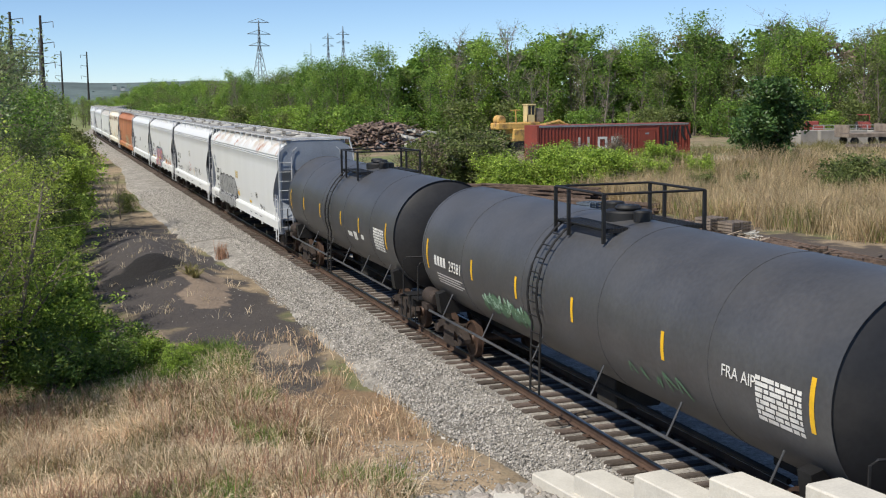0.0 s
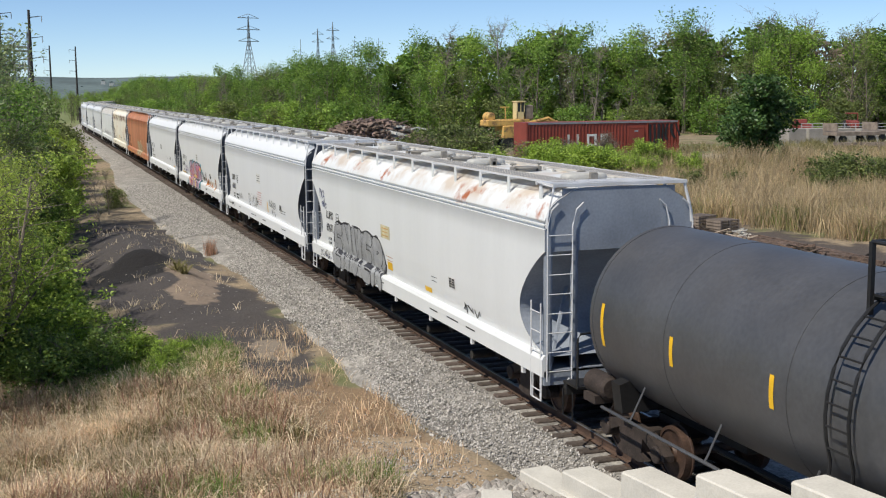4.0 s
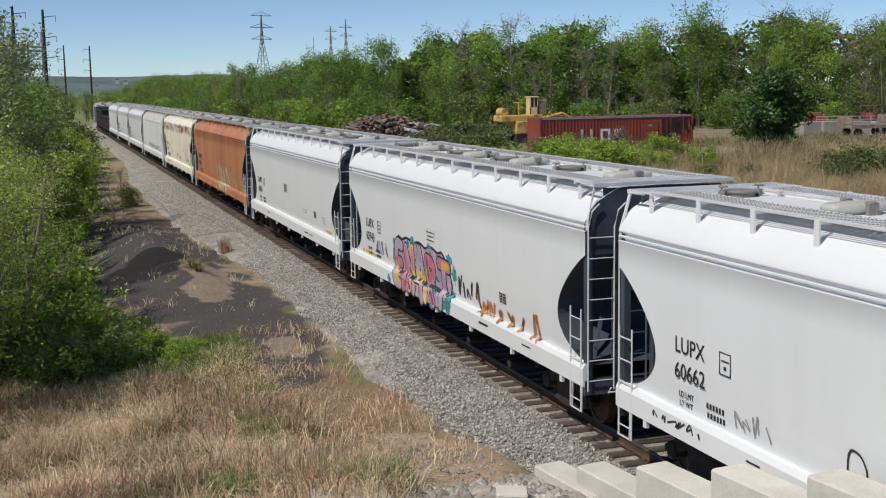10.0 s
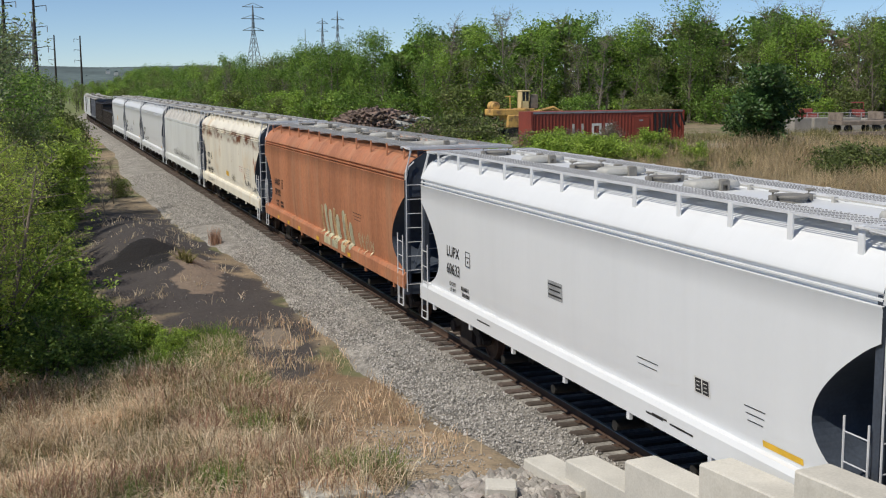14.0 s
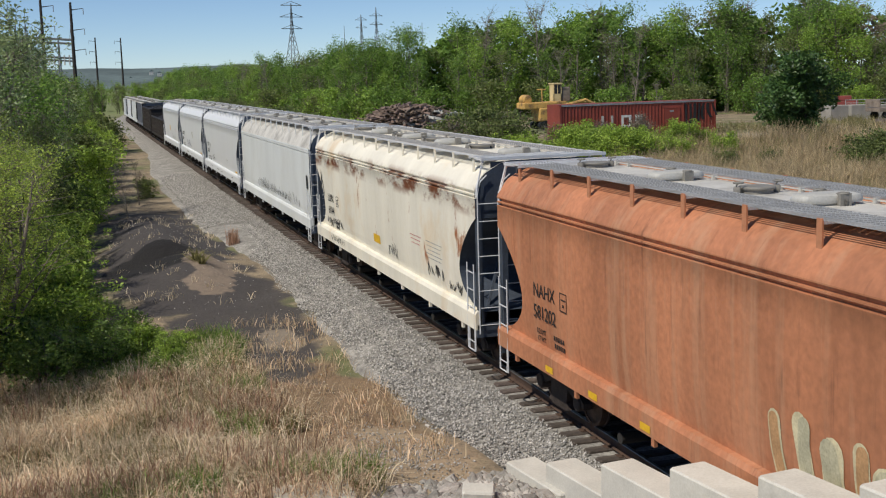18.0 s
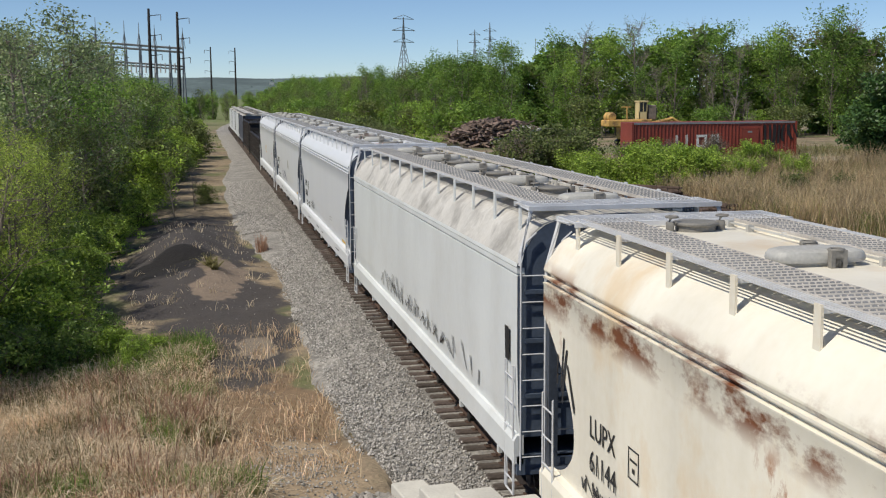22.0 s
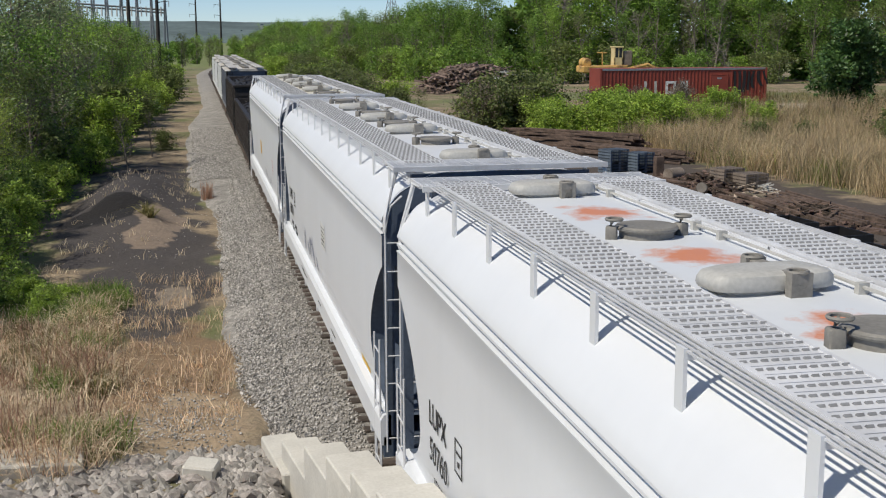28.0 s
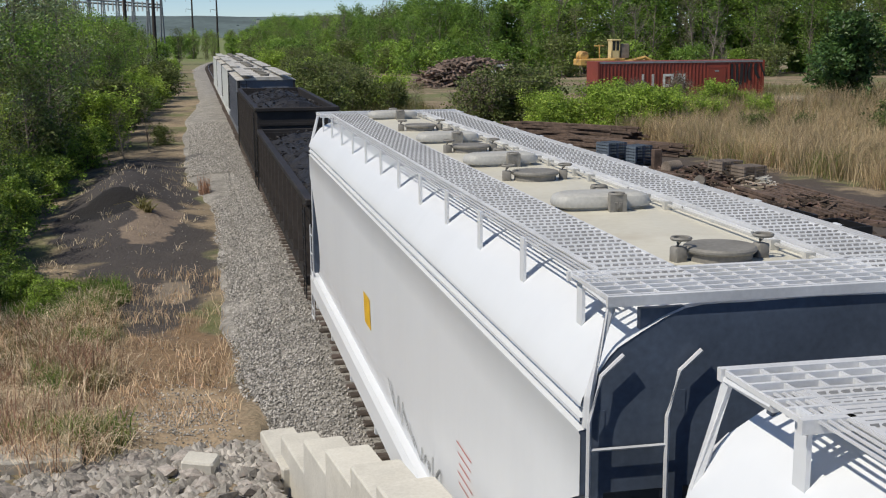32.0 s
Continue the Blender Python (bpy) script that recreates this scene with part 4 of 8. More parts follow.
    for i, y in enumerate(places):
        r = i % 2 == round_first
        h = part("hatch", hm[1 if r else 0], M_HATCH, car, "round dark hatch cover" if r else "domed grey hatch cover", at=pose(-0.08, y, 4.585 + lift, 0, 0, rng.uniform(-4, 4)))
        if not r:
            part("hatch_strap", shared("strap", strap_mesh), M_HATCH, h)
        for s in (-1, 1):
            part("hatch_clamp", cm, M_HATCH, h, at=pose(s * 0.33, 0, 0.0, 0, 0, rng.uniform(-30, 30)) if r else pose(0.08, s * 0.29, 0, 0, 0, 90))
    latch = Shape().tube([(0.50, -half + 0.8, 4.66 + lift), (0.50, half - 0.8, 4.66 + lift)], 0.014, 5)
    for y in places:
        latch.box(0.46, y - 0.30, 4.60, 0.54, y - 0.24, 4.69 + lift).box(0.46, y + 0.24, 4.60, 0.54, y + 0.30, 4.69 + lift)
    part("latch_bar", latch, M_HATCH, car, "long thin bar that locks the hatches")
    edge = Shape().box(0.60, -half + 0.5, 4.54, 0.625, half - 0.5, 4.66 + lift)
    part("roof_rib", edge, roofpaint or paint, car)
    # marks
    xs_ = -1.595
    if mark:
        part("lettering", lettering(mark, 0.36, M_INK), M_INK, car, "black reporting mark", at=Matrix.Translation((-1.597, half - 1.88, 2.38)) @ SIDE)
        part("lettering", lettering(number, 0.36, M_INK), M_INK, car, "black car number", at=Matrix.Translation((-1.587, half - 1.86, 1.97)) @ SIDE)
        fr = Shape()
        for y0, z0, y1, z1 in ((3.15, 2.30, 3.45, 2.315), (3.15, 2.62, 3.45, 2.635), (3.15, 2.30, 3.165, 2.635), (3.435, 2.30, 3.45, 2.635), (3.2, 2.50, 3.4, 2.52), (3.27, 2.38, 3.33, 2.43)):
            fr.box(xs_ - 0.003, half - y1, z0, xs_ + 0.003, half - y0, z1)
        part("stencil", fr, M_INK, car)
        for k, word in enumerate(("LD LMT", "LT WT")):
            z = 1.68 - 0.15 * k
            part("lettering", lettering(word, 0.13, M_INK), M_INK, car, "small black lettering", at=Matrix.Translation((-side_x(z + 0.13) - 0.004, half - 1.95, z)) @ SIDE)
            sh = Shape()
            for j in range(6):
                sh.box(-side_x(z + 0.08) - 0.005, half - 2.75 - 0.085 * j - 0.05, z + 0.0, -side_x(z + 0.08) - 0.001, half - 2.75 - 0.085 * j, z + 0.085)
            part("small_print", sh, M_INK, car)
    CARS.append((car, (c0 + c1) / 2, truck(car, -half + 1.9) + truck(car, half - 1.9)))
    return car


def side_bar(car, y, z, wy, hz, material, name="marking", label="", x=-1.613):
    """A painted rectangle that follows the side."""
    zs = [z - hz / 2 + hz * i / 3 for i in range(4)]
    vs = [(on_side(u, x), y + s * wy / 2, u) for u in zs for s in (-1, 1)]
    return part(name, Shape().add(vs, [(2 * i, 2 * i + 1, 2 * i + 3, 2 * i + 2) for i in range(3)]), material, car, label)


def curl(rng, y0, y1, z0, z1, letters):
    """Strokes of a hand-written tag: uneven letters of a few bent lines each, as lists of (y, z)."""
    out, cell = [], (y1 - y0) / letters
    for k in range(letters):
        yc = y1 - cell * (k + 0.5)
        tall = rng.uniform(0.55, 1.0)
        knots = []
        for j in range(rng.choice((3, 4, 4, 5))):
            up = 0.5 + (0.5 if (j + k) % 2 else -0.5) * rng.uniform(0.35, 1.0)
            knots.append((yc + cell * rng.uniform(-0.55, 0.55), z0 + (z1 - z0) * (0.1 + up * tall * 0.9)))
        line = []
        for i in range(len(knots) - 1):
            p0, p1, p2, p3 = knots[max(i - 1, 0)], knots[i], knots[i + 1], knots[min(i + 2, len(knots) - 1)]
            for u in (0, 0.17, 0.33, 0.5, 0.67, 0.83):
                line.append(tuple(0.5 * (2 * b + (c - a) * u + (2 * a - 5 * b + 4 * c - d) * u * u + (3 * b - a - 3 * c + d) * u**3) for a, b, c, d in zip(p0, p1, p2, p3)))
        out.append(line + [knots[-1]])
    return out


def scrawl(car, y0, y1, z0, z1, material, seed, loops=6, w=0.035, x=-1.618):
    """A hand-written painted tag."""
    for line in curl(random.Random(seed), y0, y1, z0, z1, loops):
        part("graffiti", stroke(line, w, material, x), material, car, "scrawled graffiti tag")


LETTER_LINES = {
    "E": (((0.85, 0.93), (0.3, 0.98), (0.12, 0.75), (0.08, 0.3), (0.25, 0.05), (0.9, 0.04)), ((0.12, 0.5), (0.7, 0.52))),
    "N": (((0.08, 0.0), (0.12, 0.95)), ((0.12, 0.95), (0.45, 0.5), (0.8, 0.05)), ((0.8, 0.05), (0.86, 1.0))),
    "U": (((0.08, 1.0), (0.12, 0.3), (0.4, 0.03), (0.72, 0.25), (0.88, 1.0)),),
    "R": (((0.1, 0.0), (0.1, 0.95)), ((0.1, 0.95), (0.7, 0.9), (0.78, 0.62), (0.2, 0.45)), ((0.35, 0.45), (0.95, 0.0))),
    "T": (((0.02, 0.95), (0.98, 0.92)), ((0.5, 0.9), (0.45, 0.0))),
    "D": (((0.15, 0.0), (0.1, 1.0), (0.6, 0.95), (0.9, 0.5), (0.6, 0.05), (0.1, 0.0)),),
    "I": (((0.5, 0.0), (0.5, 0.75)), ((0.5, 0.95), (0.5, 1.05))),
    "A": (((0.0, 0.0), (0.4, 1.0), (0.55, 1.0), (0.95, -0.1)), ((0.1, 0.35), (0.85, 0.35))),
    "K": (((0.1, 0.0), (0.1, 1.0)), ((0.85, 1.0), (0.15, 0.5), (0.9, 0.0))),
    "Z": (((0.05, 0.95), (0.9, 0.95), (0.1, 0.05), (0.95, 0.05)),),
    "S": (((0.85, 0.85), (0.4, 1.0), (0.12, 0.75), (0.8, 0.35), (0.55, 0.02), (0.05, 0.12)),),
    "M": (((0.0, 0.0), (0.15, 1.0), (0.5, 0.35), (0.85, 1.0), (1.0, 0.0)),),
    "B": (((0.1, 0.0), (0.12, 1.0), (0.75, 0.85), (0.2, 0.52), (0.85, 0.3), (0.1, 0.0)),),
}


def dense(points, step=0.07):
    """The same line with points no further apart than step, its corners a little rounded."""
    pts = [Vector(q) for q in points]
    for _ in range(2):
        if len(pts) > 2:
            cut = [pts[0]]
            for u, v in zip(pts, pts[1:]):
                cut += [u * 0.78 + v * 0.22, u * 0.22 + v * 0.78]
            pts = cut + [pts[-1]]
    out = [pts[0]]
    for u, v in zip(pts, pts[1:]):
        n = max(1, int((v - u).length / step))
        out += [u + (v - u) * i / n for i in range(1, n + 1)]
    return [tuple(q) for q in out]


def blob(y, z, ry, rz, x, n=14, rough=0.0, rng=None):
    """A painted round that follows the side."""
    sh, rings = Shape(), []
    for f in (1.0, 0.66, 0.33, 0.02):
        ring = []
        for j in range(n):
            k = f * (1 + (rng.uniform(-rough, rough) if rng else 0))
            zz = z + rz * k * math.sin(math.tau * j / n)
            ring.append((on_side(zz, x), y + ry * k * math.cos(math.tau * j / n), zz))
        rings.append(ring)
    return sh.loft(rings, caps=False)


def fat_line(sh, points, w, x):
    """A thick painted line with round ends, added to a shape."""
    pts = dense(points)
    st = stroke(pts, w, None, x)
    sh.add(st.v, st.f)
    for q in (pts[0], pts[-1]):
        bl = blob(q[0], q[1], w / 2, w / 2, x - 0.0003, 12)
        sh.add(bl.v, bl.f)


def letter_piece(car, word, y0, y1, z0, z1, fills, line, seed, fat=0.27, rim=0.055, solid=False, cell=0.8, glint=None):
    """A sprayed piece of fat letters: a dark rim and shadow behind, filled strokes before it; runs over the sill."""
    rng = random.Random(seed)
    w = (y1 - y0) / len(word)
    plan = []
    for k, ch in enumerate(word):
        base, tall = z0 + rng.uniform(-0.03, 0.05), (z1 - z0) * rng.uniform(0.9, 1.04)
        lean = rng.uniform(-0.08, 0.08)
        plan.append([[(y1 - w * (k + 0.1 + cell * u + lean * v), base + tall * v) for u, v in ln] for ln in LETTER_LINES[ch]])
    if solid:
        for off, more, m, name in ((-1.6135, 0.07, line, "graffiti_outline"), (-1.6150, 0.0, fills[0], "graffiti")):
            part(name, wall_patch(y0 - 0.1 - more, y1 + 0.12 + more, max(1.04, z0 - 0.08 - more), z1 + 0.10 + more, off, 0.09), m, car, "solid sprayed ground of the letters")
    for lines in plan:
        back = Shape()
        for j, ln in enumerate(lines):
            fat_line(back, ln, fat + 2 * rim, -1.6165 - 0.0006 * j)
        part("graffiti_outline", back, line, car, "dark graffiti outline")
    for k, lines in enumerate(plan):
        for j, ln in enumerate(lines):
            front = Shape()
            fat_line(front, ln, fat, -1.6205 - 0.0006 * j)
            part("graffiti", front, fills[(k + j) % len(fills)], car, "sprayed graffiti letter stroke")
            if glint:
                low = Shape()
                pts = dense(ln)
                cut = pts[len(pts) // 2:]
                if len(cut) > 3:
                    fat_line(low, [cut[0], cut[-1]], fat * 0.55, -1.6235 - 0.0006 * j)
                    part("graffiti", low, glint[(k + 2 * j) % len(glint)], car, "sprayed second colour")


def hand_tag(car, word, y0, y1, z0, z1, material, seed, w=0.035, x=-1.618):
    """A tag written in single lines."""
    rng = random.Random(seed)
    cell = (y1 - y0) / len(word)
    for k, ch in enumerate(word):
        tall, up = (z1 - z0) * rng.uniform(0.75, 1.05), rng.uniform(-0.05, 0.05)
        for ln in LETTER_LINES[ch]:
            pts = [(y1 - cell * (k + 0.05 + 0.95 * u + 0.12 * v), z0 + up + tall * v) for u, v in ln]
            part("graffiti", stroke(dense(pts, 0.05), w * rng.uniform(0.8, 1.2), material, x), material, car, "hand-written graffiti tag")


def spray_cloud(car, y0, y1, z0, z1, material, dots, seed, count=46):
    """Round a piece: a loose cloud of paint with dark dots on it."""
    rng = random.Random(seed)
    spots = []
    for _ in range(count):
        y = rng.uniform(y0, y1)
        z = rng.choice((rng.uniform(z1 - 0.35, z1 + 0.08), rng.uniform(z0 - 0.1, z0 + 0.3), rng.uniform(z0, z1)))
        spots.append((y, z, rng.uniform(0.10, 0.21)))
    cloud, marks = Shape(), Shape()
    for i, (y, z, q) in enumerate(spots):
        bl = blob(y, z, q, q * 0.8, -1.6135 - 0.00004 * i, 12, 0.25, rng)
        cloud.add(bl.v, bl.f)
        for _ in range(4):
            a, d = rng.uniform(0, math.tau), q * rng.uniform(0.2, 1.15)
            dt = blob(y + d * math.cos(a), z + d * math.sin(a), 0.024, 0.03, -1.6158, 6)
            marks.add(dt.v, dt.f)
    tagged(part("spray_cloud", cloud, material, car, "teal sprayed background"), kind="stuff")
    tagged(part("spray_dots", marks, dots, car, "black sprayed dots"), kind="stuff")


def tank_car(label, c0, c1, seed, yo=0.0):
    """A black tank car from c0 to c1 along the train."""
    rng = random.Random(seed)
    half = (c1 - c0) / 2
    car = thing("tank_car", label, "tank car", GROUP)
    R, zc, lt = 1.56, 2.52, half - 0.83
    sh, n = Shape(), 56
    def ring(y, r):
        return [(r * math.cos(math.tau * j / n), y, zc + r * math.sin(math.tau * j / n)) for j in range(n)]
    ends = [(0.0, R), (0.045, R * 0.955), (0.13, R * 0.86), (0.24, R * 0.68), (0.34, R * 0.45), (0.395, R * 0.2), (0.41, 0.02)]
    body = [ring(-lt + 0.42 + (2 * lt - 0.84) * i / 8, R) for i in range(9)]
    part("shell", sh.loft(body[::-1], caps=False), M_TANK, car, smooth=True)
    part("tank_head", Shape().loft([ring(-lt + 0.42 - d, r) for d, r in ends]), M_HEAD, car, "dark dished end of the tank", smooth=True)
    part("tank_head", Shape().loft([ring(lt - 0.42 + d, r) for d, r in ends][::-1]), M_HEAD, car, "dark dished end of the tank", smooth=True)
    for s in (-1, 1):
        y = s * (lt - 0.42)
        part("head_rim", Shape().loft([ring(y - 0.05, R), ring(y - 0.05, R + 0.008), ring(y + 0.05, R + 0.008), ring(y + 0.05, R - 0.02)][::-1], caps=False), M_TANK, car, smooth=True)
    for i in (-0.62, -0.2, 0.2, 0.62):
        rr = Shape().loft([ring(i * lt - 0.03, R), ring(i * lt - 0.03, R + 0.006), ring(i * lt + 0.03, R + 0.006), ring(i * lt + 0.03, R)][::-1], caps=False)
        part("weld_seam", rr, M_TANK, car, smooth=True)
    # fittings housing, platform and rails on top
    zt = zc + R
    part("manway", Shape().disc((0, 0, zt + 0.03), "z", 0.46, 0.22, 24, 0.03).disc((0, 0, zt + 0.18), "z", 0.26, 0.12, 20, 0.05).disc((0.1, 0.75, zt + 0.1), "z", 0.2, 0.28, 14, 0.03).disc((-0.1, -0.75, zt + 0.08), "z", 0.16, 0.24, 14, 0.03), M_BLACK, car, smooth=True, at=pose(0, yo - 0.8, 0))
    for s in (-1, 1):
        sh = Shape().box(s * 0.75 - 0.29, -1.05, zt - 0.16, s * 0.75 + 0.3, -1.0, zt - 0.112).box(s * 0.75 - 0.29, 1.0, zt - 0.16, s * 0.75 + 0.3, 1.05, zt - 0.112).box(s * 0.75 - 0.02, -1.0, zt - 0.16, s * 0.75 + 0.02, 1.0, zt - 0.112)
        plat = part("top_platform", sh, M_BLACK, car, at=pose(0, yo - 0.8, 0))
        for k in range(9):
            part("platform_bar", Shape().box(s * 0.75 - 0.28 + 0.064 * k, -1.05, zt - 0.112, s * 0.75 - 0.25 + 0.064 * k, 1.05, zt - 0.08), M_BLACK, plat)
    deck_at = pose(0, yo - 0.8, 0)
    for s in (-1, 1):
        for y in (-1.05, 0.45, 1.05):
            part("rail_post", Shape().box(s * 1.05 - 0.03, y - 0.03, zt - 0.35, s * 1.05 + 0.03, y + 0.03, zt + 0.56), M_BLACK, car, at=deck_at)
        part("safety_rail", Shape().tube([(s * 1.05, -1.05, zt + 0.56), (s * 1.05, 1.05, zt + 0.56)], 0.028, 6), M_BLACK, car, at=deck_at)
    for y in (-1.05, 1.05):
        part("safety_rail", Shape().tube([(-1.05, y, zt + 0.56), (1.05, y, zt + 0.56)], 0.026, 6), M_BLACK, car, at=deck_at)
    for s in (-1, 1):
        lad = Shape()
        for dy in (-0.22, 0.22):
            pts = [(s * (R + 0.12) * math.cos(a), dy, zc + (R + 0.12) * math.sin(a)) for a in (radians(d) for d in range(-20, 66, 10))]
            lad.tube([(s * 1.62, dy, 0.55), (s * 1.60, dy, 1.5)] + pts, 0.024, 6)
        for k in range(13):
            if k < 5:
                x, z = 1.61, 0.65 + k * 0.28
            else:
                a = radians(-14 + (k - 5) * 10)
                x, z = (R + 0.12) * math.cos(a), zc + (R + 0.12) * math.sin(a)
            lad.tube([(s * x, -0.22, z), (s * x, 0.22, z)], 0.015, 5)
        part("ladder", lad, M_BLACK, car, at=pose(0, yo, 0))
        run = Shape().tube([(s * 1.52, -half + 1.6, 1.02), (s * 1.52, half - 1.6, 1.02)], 0.03, 6)
        part("side_handrail", run, M_TANK, car, "long grab rail along the sill")
        for k in range(6):
            y = -half + 2.6 + (2 * half - 5.2) * k / 5
            br = Shape().tube([(s * 1.52, y, 1.02), (s * 1.47, y, 1.10), (s * 1.22, y, 1.60)], 0.02, 5)
            part("rail_bracket", br, M_TANK, car)
        for y in ((7.86, 4.65, 2.03, -0.68, -4.03, -7.86) if seed % 2 else (6.7, 4.4, 1.8, -1.15, -3.4, -6.35)):
            a0 = 0.24 if abs(y) > 6 else 0.15
            pts = [(s * (R + 0.006) * math.cos(a), y, zc + (R + 0.006) * math.sin(a)) for a in (-a0 * 1.1 + 2 * a0 * i / 6 for i in range(7))]
            w = 0.05
            arc = Shape().add([(x, y - w, z) for x, y, z in pts] + [(x, y + w, z) for x, y, z in pts], [(i, i + 1, 8 + i, 7 + i) for i in range(6)])
            part("reflector", arc, M_YELLOW, car, "yellow reflective strip")
    # stub sills, bolsters, end works
    for s in (-1, 1):
        y0 = s * half
        part("stub_sill", Shape().box(-0.3, min(y0, y0 - s * 4.2), 0.78, 0.3, max(y0, y0 - s * 4.2), 1.14, 0.02), M_UNDER, car)
        bol = Shape().loft([[(-1.35, y0 - s * 1.75, 1.0), (1.35, y0 - s * 1.75, 1.0), (1.35, y0 - s * 2.05, 1.0), (-1.35, y0 - s * 2.05, 1.0)], [(-1.42, y0 - s * 1.75, 1.5), (1.42, y0 - s * 1.75, 1.5), (1.42, y0 - s * 2.05, 1.5), (-1.42, y0 - s * 2.05, 1.5)], [(-1.0, y0 - s * 1.75, 1.62), (1.0, y0 - s * 1.75, 1.62), (1.0, y0 - s * 2.05, 1.62), (-1.0, y0 - s * 2.05, 1.62)]])
        part("bolster", bol, M_BLACK, car)
        part("end_sill", Shape().box(-1.5, min(y0, y0 - s * 0.12), 0.86, 1.5, max(y0, y0 - s * 0.12), 1.10, 0.01).box(-1.5, min(y0, y0 - s * 0.6), 1.08, 1.5, max(y0, y0 - s * 0.6), 1.12), M_BLACK, car)
        for sx in (-1, 1):
            er = Shape()
            er.tube([(sx * 1.48, y0 - s * 0.55, 1.12), (sx * 1.48, y0 - s * 0.55, 2.0), (sx * 1.40, y0 - s * 0.5, 2.08), (sx * 0.5, y0 - s * 0.3, 2.08), (sx * 0.42, y0 - s * 0.25, 2.0), (sx * 0.42, y0 - s * 0.25, 1.12)], 0.022, 6)
            part("end_handrail", er, M_BLACK, car)
            part("step", Shape().tube([(sx * 1.55, y0 - s * 0.1, 1.0), (sx * 1.55, y0 - s * 0.1, 0.5), (sx * 1.55, y0 - s * 0.5, 0.5), (sx * 1.55, y0 - s * 0.5, 1.0)], 0.018, 6), M_BLACK, car)
        coupler(car, y0, s)
    br = Shape().disc((-1.2, half - 1.0, 1.25), "y", 0.22, 0.75, 14, 0.05).box(-1.45, half - 1.2, 0.95, -1.0, half - 0.75, 1.1)
    part("air_reservoir", br, M_TRUCK, car, "rusty brake reservoir", smooth=True)
    part("underframe_pipe", Shape().tube([(-0.5, -half + 3.5, 0.75), (-0.5, half - 3.5, 0.75)], 0.05, 6).box(-0.5, -0.4, 0.42, 0.5, 0.4, 1.0, 0.03), M_UNDER, car)
    CARS.append((car, (c0 + c1) / 2, truck(car, -half + 1.9) + truck(car, half - 1.9)))
    return car


def on_tank(y0, y1, z0, z1, R=1.568, zc=2.52):
    """A patch laid on the round of a tank, on the side that faces -x."""
    sh, n = Shape(), 4
    vs = []
    for i in range(n + 1):
        z = z0 + (z1 - z0) * i / n
        x = -math.sqrt(R * R - (z - zc) ** 2)
        vs += [(x, y0, z), (x, y1, z)]
    return sh.add(vs, [(2 * i, 2 * i + 1, 2 * i + 3, 2 * i + 2) for i in range(n)])


def tank_scrawl(car, y0, y1, z0, z1, material, seed, loops, w):
    """A tag that follows the round of a tank."""
    for line in curl(random.Random(seed), y0, y1, z0, z1, loops):
        st = stroke(line, w, material, 0)
        st.v = [(-math.sqrt(1.572**2 - (z - 2.52) ** 2), y, z) for x, y, z in st.v]
        part("graffiti", st, material, car, "sprayed graffiti line")


